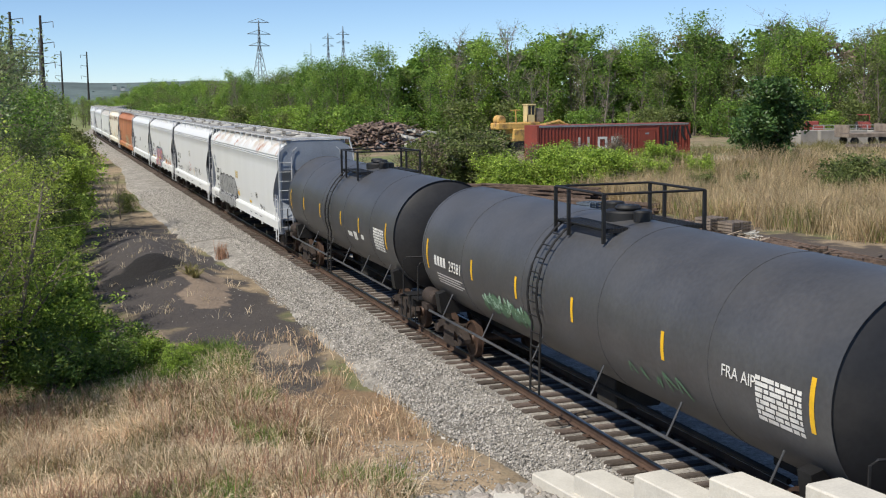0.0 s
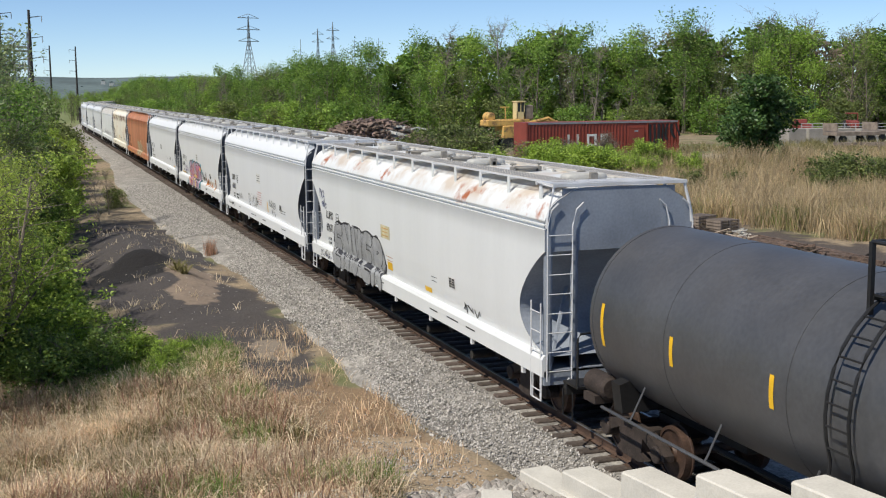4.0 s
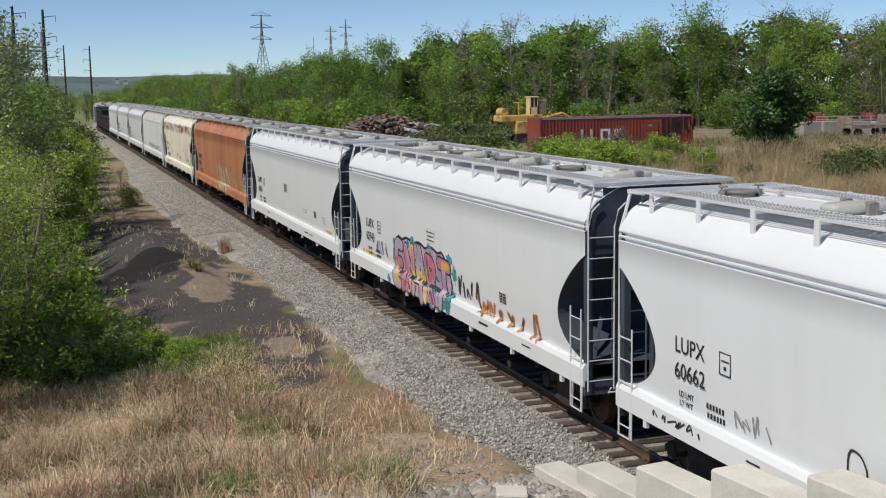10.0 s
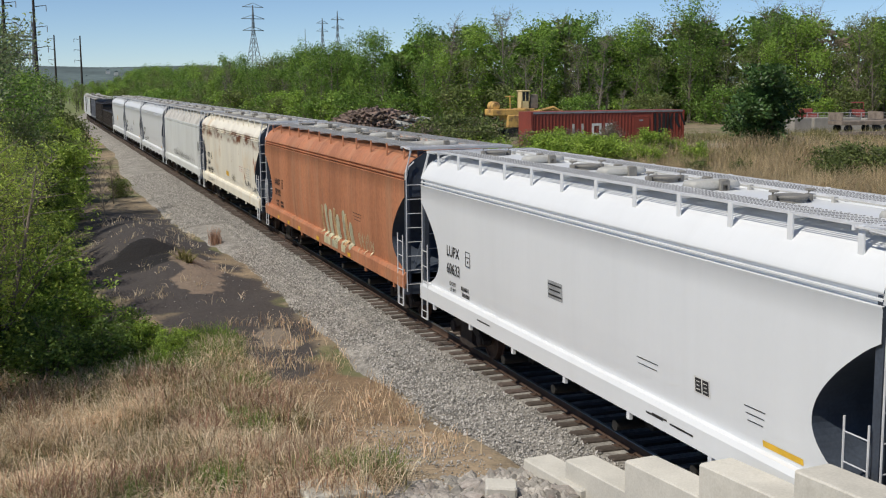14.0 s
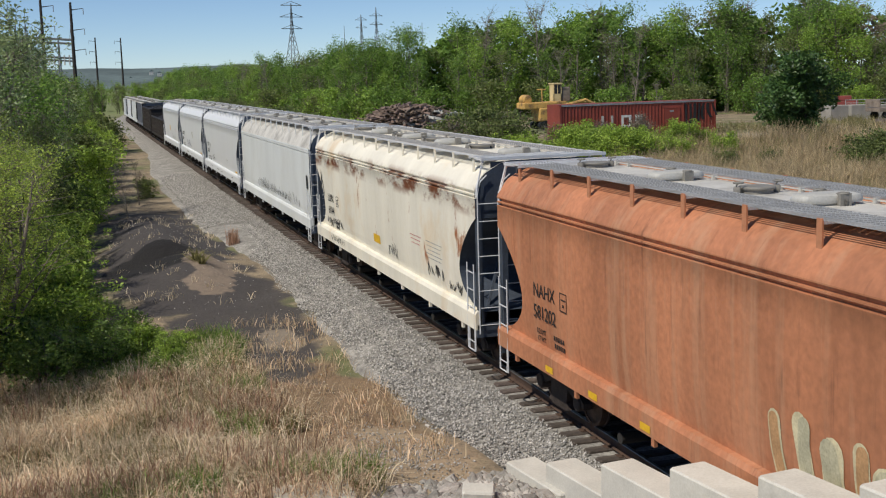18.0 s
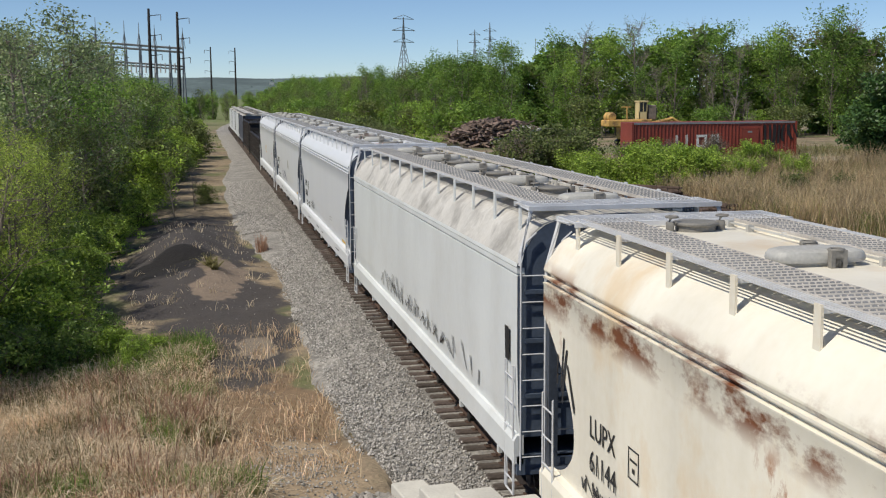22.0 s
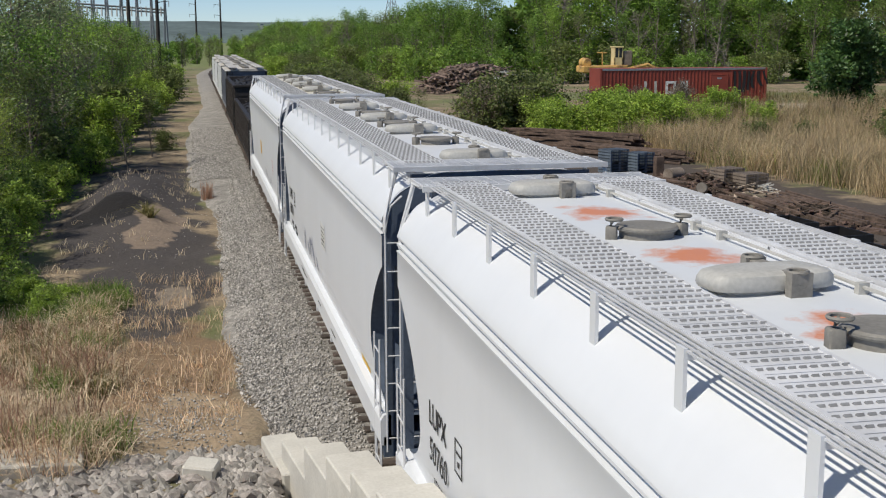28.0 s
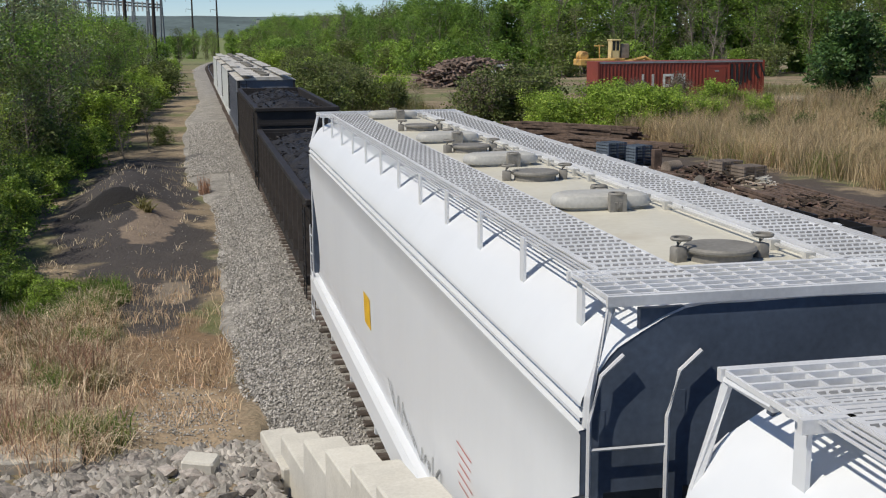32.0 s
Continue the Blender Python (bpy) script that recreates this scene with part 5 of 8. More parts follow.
def cement_hopper(label, c0, c1, paint, seed):
    """A low two-bay covered hopper: upright sides with ribs, sloping ends behind open platforms."""
    half = (c1 - c0) / 2
    car = thing("covered_hopper", label, "hopper car", GROUP)
    zt, w = 3.80, 1.50
    body = Shape().loft([[(-w, -half + i0, z), (w, -half + i0, z), (w, half - i0, z), (-w, half - i0, z)] for z, i0 in ((1.3, 2.6), (2.5, 1.1), (zt, 1.1))])
    part("body", body, paint, car)
    part("roof", Shape().loft([[(x, y, z) for x, z in ((-w - 0.05, zt), (w + 0.05, zt), (0.5, zt + 0.16), (-0.5, zt + 0.16))] for y in (-half + 1.0, half - 1.0)]), M_ROOFGREY, car)
    for s in (-1, 1):
        part("side_sill", Shape().box(min(s * 1.42, s * 1.55), -half, 1.0, max(s * 1.42, s * 1.55), half, 1.32), paint, car)
        rib = shared(("cement_rib", paint.name), lambda: Shape().box(-0.05, -0.05, 1.3, 0.05, 0.05, 3.78).mesh("rib", paint))
        for k in range(8):
            part("rib", rib, paint, car, at=pose(s * 1.53, -half + 2.8 + (2 * half - 5.6) * k / 7, 0))
        part("running_board", Shape().box(min(s * 0.7, s * 1.3), -half + 0.8, zt + 0.24, max(s * 0.7, s * 1.3), half - 0.8, zt + 0.28), M_ROOFGREY, car)
        y = s * half
        part("end_platform", Shape().box(-1.5, min(y, y - s * 2.5), 1.05, 1.5, max(y, y - s * 2.5), 1.15), M_UNDER, car)
        for sx in (-1, 1):
            part("end_post", Shape().box(sx * 1.42 - 0.05, min(y - s * 0.9, y - s * 1.0), 1.1, sx * 1.42 + 0.05, max(y - s * 0.9, y - s * 1.0), zt), M_BLACK, car)
        ladder(car, -1.5, y - s * 0.9, 1.0, zt, 0.45, "x", M_BLACK, 7, None, "end_ladder")
        coupler(car, y, s)
    part("hand_brake", Shape().box(0.2, -half + 0.85, 2.8, 0.9, -half + 1.08, 3.3, 0.03), M_BLACK, car)
    part("centre_sill", Shape().box(-0.25, -half, 0.78, 0.25, half, 1.05), M_UNDER, car)
    hm = shared("hatch_b", lambda: hatch_mesh(True))
    for k in range(5):
        part("hatch", hm, M_HATCH, car, at=pose(0, -half + 2.5 + (2 * half - 5) * k / 4, zt + 0.16))
    for k in (-1, 1):
        y = k * half * 0.3
        part("hopper_outlet", Shape().loft([[(-1.4, y - 1.6, 1.3), (1.4, y - 1.6, 1.3), (1.4, y + 1.6, 1.3), (-1.4, y + 1.6, 1.3)], [(-0.4, y - 0.35, 0.4), (0.4, y - 0.35, 0.4), (0.4, y + 0.35, 0.4), (-0.4, y + 0.35, 0.4)]]), M_UNDER, car)
    CARS.append((car, (c0 + c1) / 2, truck(car, -half + 1.8) + truck(car, half - 1.8)))
    return car


def gondola(label, c0, c1, seed, zt):
    """An open coal gondola, ribbed outside and heaped with coal."""
    rng = random.Random(seed)
    half = (c1 - c0) / 2
    car = thing("coal_gondola", label, "gondola car", GROUP)
    for s in (-1, 1):
        part("side_wall", Shape().box(min(s * 1.42, s * 1.50), -half, 1.0, max(s * 1.42, s * 1.50), half, zt).box(min(s * 1.40, s * 1.60), -half, zt - 0.02, max(s * 1.40, s * 1.60), half, zt + 0.12, 0.02).box(min(s * 1.45, s * 1.60), -half, 0.9, max(s * 1.45, s * 1.60), half, 1.1), M_GONDOLA, car)
        n = 13
        for i in range(n):
            y = -half + 0.35 + (2 * half - 0.7) * i / (n - 1)
            rib = shared(("gondola_rib", zt), lambda: Shape().loft([[(-0.06, -0.09, 1.05), (0.06, -0.05, 1.05), (0.06, 0.05, 1.05), (-0.06, 0.09, 1.05)], [(-0.06, -0.09, zt - 0.02), (0.06, -0.05, zt - 0.02), (0.06, 0.05, zt - 0.02), (-0.06, 0.09, zt - 0.02)]]).mesh("rib", M_RIB))
            part("rib", rib, M_RIB, car, at=pose(s * 1.555, y, 0) if s > 0 else pose(-1.555, y, 0, 0, 0, 180))
        e = Shape().box(-1.42, min(s * half, s * (half - 0.08)), 0.95, 1.42, max(s * half, s * (half - 0.08)), zt)
        e.box(-1.6, min(s * half, s * (half + 0.1)), zt - 0.02, 1.6, max(s * half, s * (half + 0.1)), zt + 0.12, 0.02)
        for z in (1.5, 2.1, zt - 0.55):
            e.box(-1.42, min(s * half, s * (half + 0.08)), z, 1.42, max(s * half, s * (half + 0.08)), z + 0.1)
        part("end_wall", e, M_GONDOLA, car)
        ladder(car, -1.62, s * half - (0.5 if s > 0 else 0), 0.6, zt - 0.05, 0.45, "y", M_BLACK, 7)
        coupler(car, s * half, s)
    part("floor", Shape().box(-1.42, -half + 0.08, 0.95, 1.42, half - 0.08, 1.1).box(-0.3, -half, 0.75, 0.3, half, 1.0), M_UNDER, car)
    heap = Shape()
    nx_, ny_ = 12, 46
    for j in range(ny_ + 1):
        for i in range(nx_ + 1):
            u, v = i / nx_, j / ny_
            x, y = -1.41 + 2.82 * u, -half + 0.09 + (2 * half - 0.18) * v
            crown = math.sin(math.pi * u) ** 0.7 * (0.5 + 0.5 * abs(math.sin(math.pi * v * 2.5)) ** 0.6) * min(1, 8 * v, 8 * (1 - v))
            heap.v.append((x, y, zt - 0.35 + 0.62 * crown + 0.10 * noise.noise((x * 3, y * 3, seed)) + 0.05 * noise.noise((x * 9, y * 9, seed))))
    heap.f = [(j * (nx_ + 1) + i, j * (nx_ + 1) + i + 1, (j + 1) * (nx_ + 1) + i + 1, (j + 1) * (nx_ + 1) + i) for j in range(ny_) for i in range(nx_)]
    for _ in range(900):
        x, y = rng.uniform(-1.3, 1.3), rng.uniform(-half + 0.3, half - 0.3)
        i, j = round((x + 1.41) / 2.82 * nx_), round((y + half - 0.09) / (2 * half - 0.18) * ny_)
        z, r = heap.v[j * (nx_ + 1) + i][2], rng.uniform(0.04, 0.11)
        heap.add([(x + r * rng.uniform(-1, 1), y + r * rng.uniform(-1, 1), z + r * rng.uniform(0.2, 1)) for _ in range(4)], [(0, 1, 2), (0, 2, 3), (0, 3, 1), (1, 3, 2)])
    tagged(part("coal_load", heap, M_COAL, car, "heaped black coal"), kind="stuff")
    CARS.append((car, (c0 + c1) / 2, truck(car, -half + 1.8) + truck(car, half - 1.8)))
    return car


tank_a = tank_car("black tank car with yellow strips and green graffiti", 10.75, 29.65, 1, 0.9)
tank_b = tank_car("black tank car with white data panels", 29.85, 46.55, 2, 0.3)
c2 = hopper("white covered hopper with rusted roof and grey graffiti", 47.2, 66.3, M_RUSTROOF, None, "ribbed", "LUPX", "60671", 8, 3, None, M_ENDPALE, M_TANBOARD)
c3 = hopper("white covered hopper with black scrawled graffiti", 67.5, 84.8, M_WHITE, None, "ribbed", "LUPX", "60662", 7, 4)
c4 = hopper("white covered hopper with colourful graffiti", 86.1, 103.1, M_WHITE, None, "ribbed", "LUPX", "60743", 7, 5)
c5 = hopper("clean white covered hopper", 104.5, 121.5, M_WHITE, None, "ribbed", "LUPX", "60633", 7, 6)
c6 = hopper("rust-brown covered hopper with pale roof", 122.9, 142.2, M_BROWN, None, "ribbed", "NAHX", "581202", 8, 7, M_ROOFGREY, None, M_DARKGRATE)
c7 = hopper("cream covered hopper streaked with rust", 143.6, 161.0, M_CREAM, None, "ribbed", "LUPX", "61144", 7, 8, None, None, M_TANBOARD)
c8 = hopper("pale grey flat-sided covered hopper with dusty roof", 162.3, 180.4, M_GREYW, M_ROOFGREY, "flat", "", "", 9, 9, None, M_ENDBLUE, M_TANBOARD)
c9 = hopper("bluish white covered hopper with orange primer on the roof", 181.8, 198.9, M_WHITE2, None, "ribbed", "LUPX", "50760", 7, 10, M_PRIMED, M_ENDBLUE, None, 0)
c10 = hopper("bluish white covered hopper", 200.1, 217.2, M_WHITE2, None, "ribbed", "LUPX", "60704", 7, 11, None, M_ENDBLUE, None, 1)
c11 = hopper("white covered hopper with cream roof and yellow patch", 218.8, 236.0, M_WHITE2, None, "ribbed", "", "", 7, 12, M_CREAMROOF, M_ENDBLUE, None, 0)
gondola("black coal gondola heaped with coal", 237.2, 255.6, 1, 2.68)
gondola("black coal gondola with full load", 256.9, 272.4, 2, 3.38)
cement_hopper("low dark blue-grey covered hopper", 273.6, 288.0, M_FARGREY, 13)
cement_hopper("low pale grey covered hopper", 289.2, 303.6, M_GREYW, 14)
cement_hopper("low white covered hopper", 304.8, 319.2, M_WHITE, 15)
cement_hopper("low pale grey covered hopper at the tail", 320.4, 334.8, M_GREYW, 16)

# tank markings: the reporting mark as a plain bar, the number beside it
for k in range(4):
    part("reporting_mark", on_tank(6.47 + 0.22 * k, 6.63 + 0.22 * k, 2.28, 2.52), M_INKW, tank_a, "white reporting mark")
part("lettering", lettering("29381", 0.36, M_INKW), M_INKW, tank_a, "white car number", at=Matrix.Translation((-1.575, 6.2, 2.26)) @ SIDE)
for k in range(4):
    part("small_print", on_tank(5.4 + 0.2 * (k % 2), 7.25, 2.06 - 0.07 * k, 2.09 - 0.07 * k), M_INKW, tank_a)
part("lettering", lettering("FRA AIP", 0.25, M_INKW), M_INKW, tank_a, "white lettering", at=Matrix.Translation((-1.572, -5.75, 2.42)) @ SIDE)
for car, y0 in ((tank_a, -7.65), (tank_b, -6.15)):
    rng = random.Random(8)
    for r in range(8):
        y = y0 + 1.05
        while y > y0:
            w = rng.uniform(0.06, 0.3)
            part("data_panel_bar", on_tank(max(y0, y - w), y, 2.62 - 0.082 * r - 0.06, 2.62 - 0.082 * r), M_INKW, car)
            y -= w + 0.03
for y0, y1, z0, z1 in ((-2.5, -2.0, 2.05, 2.2), (-3.1, -2.7, 2.0, 2.25), (-3.9, -3.6, 2.1, 2.24)):
    part("marking", on_tank(y0, y1, z0, z1), M_INKW, tank_b)
for z, x0, sizes, h in ((2.78, -0.02, (0.12, 0.12, 0.12, 0.12, 0.0, 0.1, 0.1, 0.1, 0.1), 0.13), (2.5, 0.08, (0.08, 0.08, 0.08, 0.0, 0.08, 0.08, 0.08), 0.075), (2.32, 0.08, (0.08, 0.08, 0.08, 0.0, 0.08, 0.08, 0.08), 0.075)):
    x = x0
    for w in sizes:
        if w:
            q = math.hypot(x + w / 2, z - 2.52) / 1.56
            deep = 0.41 if q < 0.2 else 0.395 - 0.055 * (q - 0.2) / 0.25 if q < 0.45 else 0.34 - 0.10 * (q - 0.45) / 0.23
            y = -(8.35 - 0.83 - 0.42) - deep
            part("marking", Shape().box(x, y - 0.012, z, x + w * 0.8, y + 0.02, z + h), M_INKW, tank_b)
        x += max(w, 0.08) * 1.12
green = M_SPRAY[6]
tank_scrawl(tank_a, 1.65, 4.35, 1.62, 2.14, green, 4, 8, 0.2)
tank_scrawl(tank_a, 1.85, 4.15, 1.75, 2.16, mat("spray_mint", (0.34, 0.52, 0.40), 0.6, 0, 0.2, 3, 30, 0), 9, 8, 0.09)
tank_scrawl(tank_a, -4.7, -2.65, 1.7, 2.1, green, 6, 5, 0.045)

# hopper markings and graffiti; y, z on the side of each car
ROSE = mat("spray_rose", (0.56, 0.17, 0.27), 0.6, 0, 0.25, 3, 30, 0)
MAUVE = mat("spray_mauve", (0.42, 0.33, 0.42), 0.6, 0, 0.25, 3, 30, 0)
SAND = mat("spray_sand", (0.66, 0.50, 0.20), 0.6, 0, 0.25, 3, 30, 0)
SAGE = mat("spray_sage", (0.42, 0.40, 0.28), 0.6, 0, 0.25, 3, 30, 0)
FAWN = mat("spray_fawn", (0.46, 0.27, 0.13), 0.6, 0, 0.25, 3, 30, 0)
NAVY = mat("spray_navy", (0.035, 0.05, 0.16), 0.6, 0, 0.2, 3, 30, 0)
GREY, BLK, PINK, TEAL, ORNG, PURP, GRN, CRM, RED = M_SPRAY
letter_piece(c2, "ENUER", 1.2, 6.75, 1.12, 2.28, [GREY], BLK, 3, 0.36, 0.03, True)
hand_tag(c2, "MKA", 7.85, 8.55, 2.95, 3.28, NAVY, 2, 0.028)
hand_tag(c2, "MBS", 7.6, 8.2, 2.68, 2.9, NAVY, 5, 0.028)
hand_tag(c2, "SEINKUS", 7.0, 8.3, 1.12, 1.34, BLK, 7, 0.022, -1.652)
scrawl(c2, 6.8, 7.6, 1.1, 1.24, NAVY, 8, 5, 0.02, -1.652)
scrawl(c2, -6.0, -4.9, 1.45, 1.9, BLK, 8, 3, 0.03)
hand_tag(c3, "DINA", 0.6, 2.75, 1.5, 2.1, BLK, 11, 0.03)
hand_tag(c3, "KAEZER", -3.3, -2.0, 1.85, 2.12, BLK, 12, 0.028)
hand_tag(c3, "KID", -3.1, -2.4, 1.56, 1.8, BLK, 16, 0.028)
scrawl(c3, 4.2, 5.2, 1.5, 2.0, GREY, 13, 4, 0.03)
scrawl(c3, 5.8, 7.4, 1.15, 1.38, BLK, 14, 6, 0.03, -1.652)
scrawl(c3, 0.3, 1.0, 1.7, 1.95, BLK, 15, 4, 0.025)
spray_cloud(c4, -1.35, 4.1, 1.12, 2.35, TEAL, BLK, 20)
letter_piece(c4, "ENART", -0.95, 3.75, 1.14, 2.3, [MAUVE, ROSE, MAUVE, SAND, ROSE], BLK, 21, 0.30, 0.045, True, 0.8, [M_YELLOW, ROSE, MAUVE, PINK])
scrawl(c4, -3.0, -1.55, 1.5, 2.15, BLK, 22, 5, 0.07)
scrawl(c4, -6.6, -2.5, 1.35, 2.0, ORNG, 23, 8, 0.09)
scrawl(c4, 4.5, 5.6, 1.6, 2.15, PURP, 24, 4, 0.04)
rng = random.Random(61)
for k, (y, low, high, wide) in enumerate(((-0.35, 1.55, 2.2, 0.2), (-0.95, 1.5, 2.28, 0.24), (-1.5, 1.5, 2.1, 0.34), (-2.05, 1.5, 2.25, 0.22), (-2.45, 1.5, 2.0, 0.4), (-3.2, 1.5, 2.3, 0.22), (-3.6, 1.45, 2.2, 0.24), (-4.1, 1.5, 1.95, 0.34))):
    for off, width, m in ((0.0, wide + 0.07, CRM), (-0.004, wide, SAGE if k % 3 else FAWN)):
        sh = Shape()
        fat_line(sh, [(y, low), (y + 0.08, (low + high) / 2), (y + rng.uniform(0.0, 0.2), high)], width, -1.617 + off)
        part("graffiti", sh, m, c6, "pale weathered graffiti stroke")
for y, wide, m in ((-1.2, 0.9, CRM), (-2.2, 0.8, SAGE), (-3.3, 0.5, CRM)):
    side_bar(c6, y, 1.25, wide, 0.24, m, "graffiti", "pale paint on the sill", -1.652)
for y in (6.9, 5.0, 3.1, 0.2, -4.0):
    side_bar(c6, y, 1.14, 0.34, 0.12, M_YELLOW, "marking", "", -1.652)
scrawl(c6, -6.5, -4.8, 1.3, 2.2, CRM, 33, 5, 0.03)
scrawl(c7, -6.2, -4.9, 1.6, 2.15, BLK, 41, 5, 0.04)
scrawl(c7, -2.0, -0.9, 1.55, 2.1, BLK, 42, 4, 0.03)
scrawl(c7, 4.9, 7.3, 1.55, 1.95, BLK, 43, 9, 0.035)
scrawl(c7, 4.2, 6.2, 1.1, 1.36, BLK, 47, 8, 0.025, -1.652)
scrawl(c7, 7.3, 8.35, 2.3, 3.7, BLK, 44, 3, 0.05)
scrawl(c7, -7.6, -6.6, 1.5, 1.9, BLK, 45, 4, 0.03)
scrawl(c8, -7.0, 4.0, 1.5, 2.15, GREY, 51, 18, 0.035, -1.655)
scrawl(c8, -4.5, 3.2, 1.55, 2.0, BLK, 52, 12, 0.022, -1.660)
scrawl(c10, 0.2, 3.2, 1.5, 2.3, NAVY, 53, 5, 0.04)
side_bar(c10, -1.2, 2.62, 0.75, 0.5, M_INKW, "placard", "white notice with dark print", -1.6135)
for k in range(5):
    side_bar(c10, -1.2, 2.78 - 0.08 * k, 0.6 - 0.08 * (k % 2), 0.035 if k == 3 else 0.02, M_INK, "print_bar", "", -1.617)
scrawl(c11, -4.2, -0.8, 1.5, 2.0, GREY, 54, 6, 0.03)
scrawl(c9, 3.0, 4.4, 1.5, 2.1, BLK, 55, 4, 0.035)
for car, y, z, w, h, m in ((c2, 1.0, 2.65, 0.85, 0.36, CRM), (c2, 0.7, 1.75, 0.45, 0.22, M_YELLOW), (c2, -2.5, 1.62, 0.5, 0.12, M_YELLOW), (c3, 0.13, 2.84, 0.85, 0.4, M_INKW), (c3, -1.56, 1.78, 0.12, 0.42, M_YELLOW), (c4, 0.42, 2.75, 0.7, 0.36, M_INKW), (c4, 6.4, 1.56, 1.1, 0.09, M_YELLOW), (c4, 7.2, 1.56, 0.2, 0.09, M_YELLOW), (c5, 0.5, 2.55, 0.65, 0.34, GREY), (c5, -6.6, 1.56, 0.9, 0.09, M_YELLOW), (c7, 0.25, 1.9, 0.75, 0.24, M_YELLOW), (c8, -8.6, 2.72, 0.22, 0.5, M_INK), (c11, 0.8, 2.45, 0.6, 0.45, M_YELLOW), (c9, -6.5, 1.56, 0.9, 0.09, M_YELLOW), (c10, -6.4, 1.56, 0.9, 0.09, M_YELLOW)):
    side_bar(car, y, z, w, h, m, "placard" if h > 0.3 else "marking", "", -1.65 if car == c8 else -1.613)
for car, y, z in ((c2, -4.3, 2.05), (c5, -4.65, 1.98), (c3, -4.2, 1.98), (c4, -4.4, 1.98)):
    side_bar(car, y, z, 0.44, 0.27, M_INKW, "data_plate", "white-edged consolidated stencil plate", -1.6135)
    for d in (-0.1, 0.1):
        side_bar(car, y + d, z, 0.17, 0.22, M_INK, "stencil_panel", "", -1.6160)
        for k in range(3):
            side_bar(car, y + d, z + 0.06 - 0.06 * k, 0.11 - 0.03 * (k % 2), 0.014, M_INKW, "print_bar", "", -1.6190)
for car, y, z, m in ((c3, 0.13, 2.84, M_INK), (c4, 0.42, 2.75, M_INK), (c2, 1.0, 2.65, M_DIGGER), (c5, 0.5, 2.55, M_INK)):
    for k in range(3):
        side_bar(car, y, z + 0.1 - 0.1 * k, 0.6 - 0.1 * (k % 2), 0.028, m, "print_bar", "", -1.618)
for car, y, z, m, n, w in ((c3, 0.1, 2.25, RED, 6, 1.0), (c7, -3.9, 2.5, RED, 3, 1.0), (c7, -5.5, 2.5, GREY, 5, 1.3), (c6, -4.8, 2.5, M_INK, 3, 1.0), (c5, -3.0, 2.0, M_INK, 2, 0.7), (c5, -6.0, 2.0, M_INK, 3, 0.5), (c11, -5.3, 2.55, RED, 5, 0.6), (c2, 0.7, 2.0, ORNG, 2, 0.6), (c2, -3.0, 2.0, M_INK, 2, 0.4), (c3, -4.5, 1.9, M_INK, 2, 1.2), (c9, -3.0, 2.0, M_INK, 2, 0.6)):
    for k in range(n):
        side_bar(car, y, z - 0.1 * k, w * (1 - 0.12 * (k % 3)), 0.015, m, "print_bar")
for car, seed in ((c2, 1), (c3, 2), (c4, 3), (c5, 4), (c9, 5), (c10, 6)):
    rng = random.Random(seed)
    for _ in range(5):
        side_bar(car, rng.uniform(-6, 5), 1.2 + 0.05 * rng.random(), rng.uniform(0.3, 0.9), 0.03, M_INK, "print_bar", "", -1.649)


# ---- trees and plants ----
def leaves(rng, centres, per, spread, size, flat=0.0):
    """Leaf blades as small bent quads scattered round the centres: arrays of vertices and faces."""
    n = len(centres) * per
    c = np.repeat(np.asarray(centres, float), per, 0) + rng.normal(0, 1, (n, 3)).clip(-1.6, 1.6) * np.asarray(spread)
    a = rng.normal(0, 1, (n, 3)) * [1, 1, 0.65]
    a /= np.linalg.norm(a, axis=1, keepdims=True)
    b = np.cross(a, rng.normal(0, 1, (n, 3)))
    b /= np.linalg.norm(b, axis=1, keepdims=True)
    s = size * rng.uniform(0.6, 1.3, (n, 1))
    v = np.stack([c - a * s, c + b * s * 0.45, c + a * s, c - b * s * 0.45], 1).reshape(-1, 3)
    return v, np.arange(4 * n).reshape(-1, 4)


def array_mesh(name, v, f, material):
    me = bpy.data.meshes.new(name)
    me.vertices.add(len(v))
    me.vertices.foreach_set("co", np.asarray(v, np.float32).ravel())
    k = f.shape[1]
    me.loops.add(f.size)
    me.loops.foreach_set("vertex_index", f.astype(np.int32).ravel())
    me.polygons.add(len(f))
    me.polygons.foreach_set("loop_start", np.arange(0, f.size, k, dtype=np.int32))
    me.materials.append(material)
    me.update(calc_edges=True)
    return me


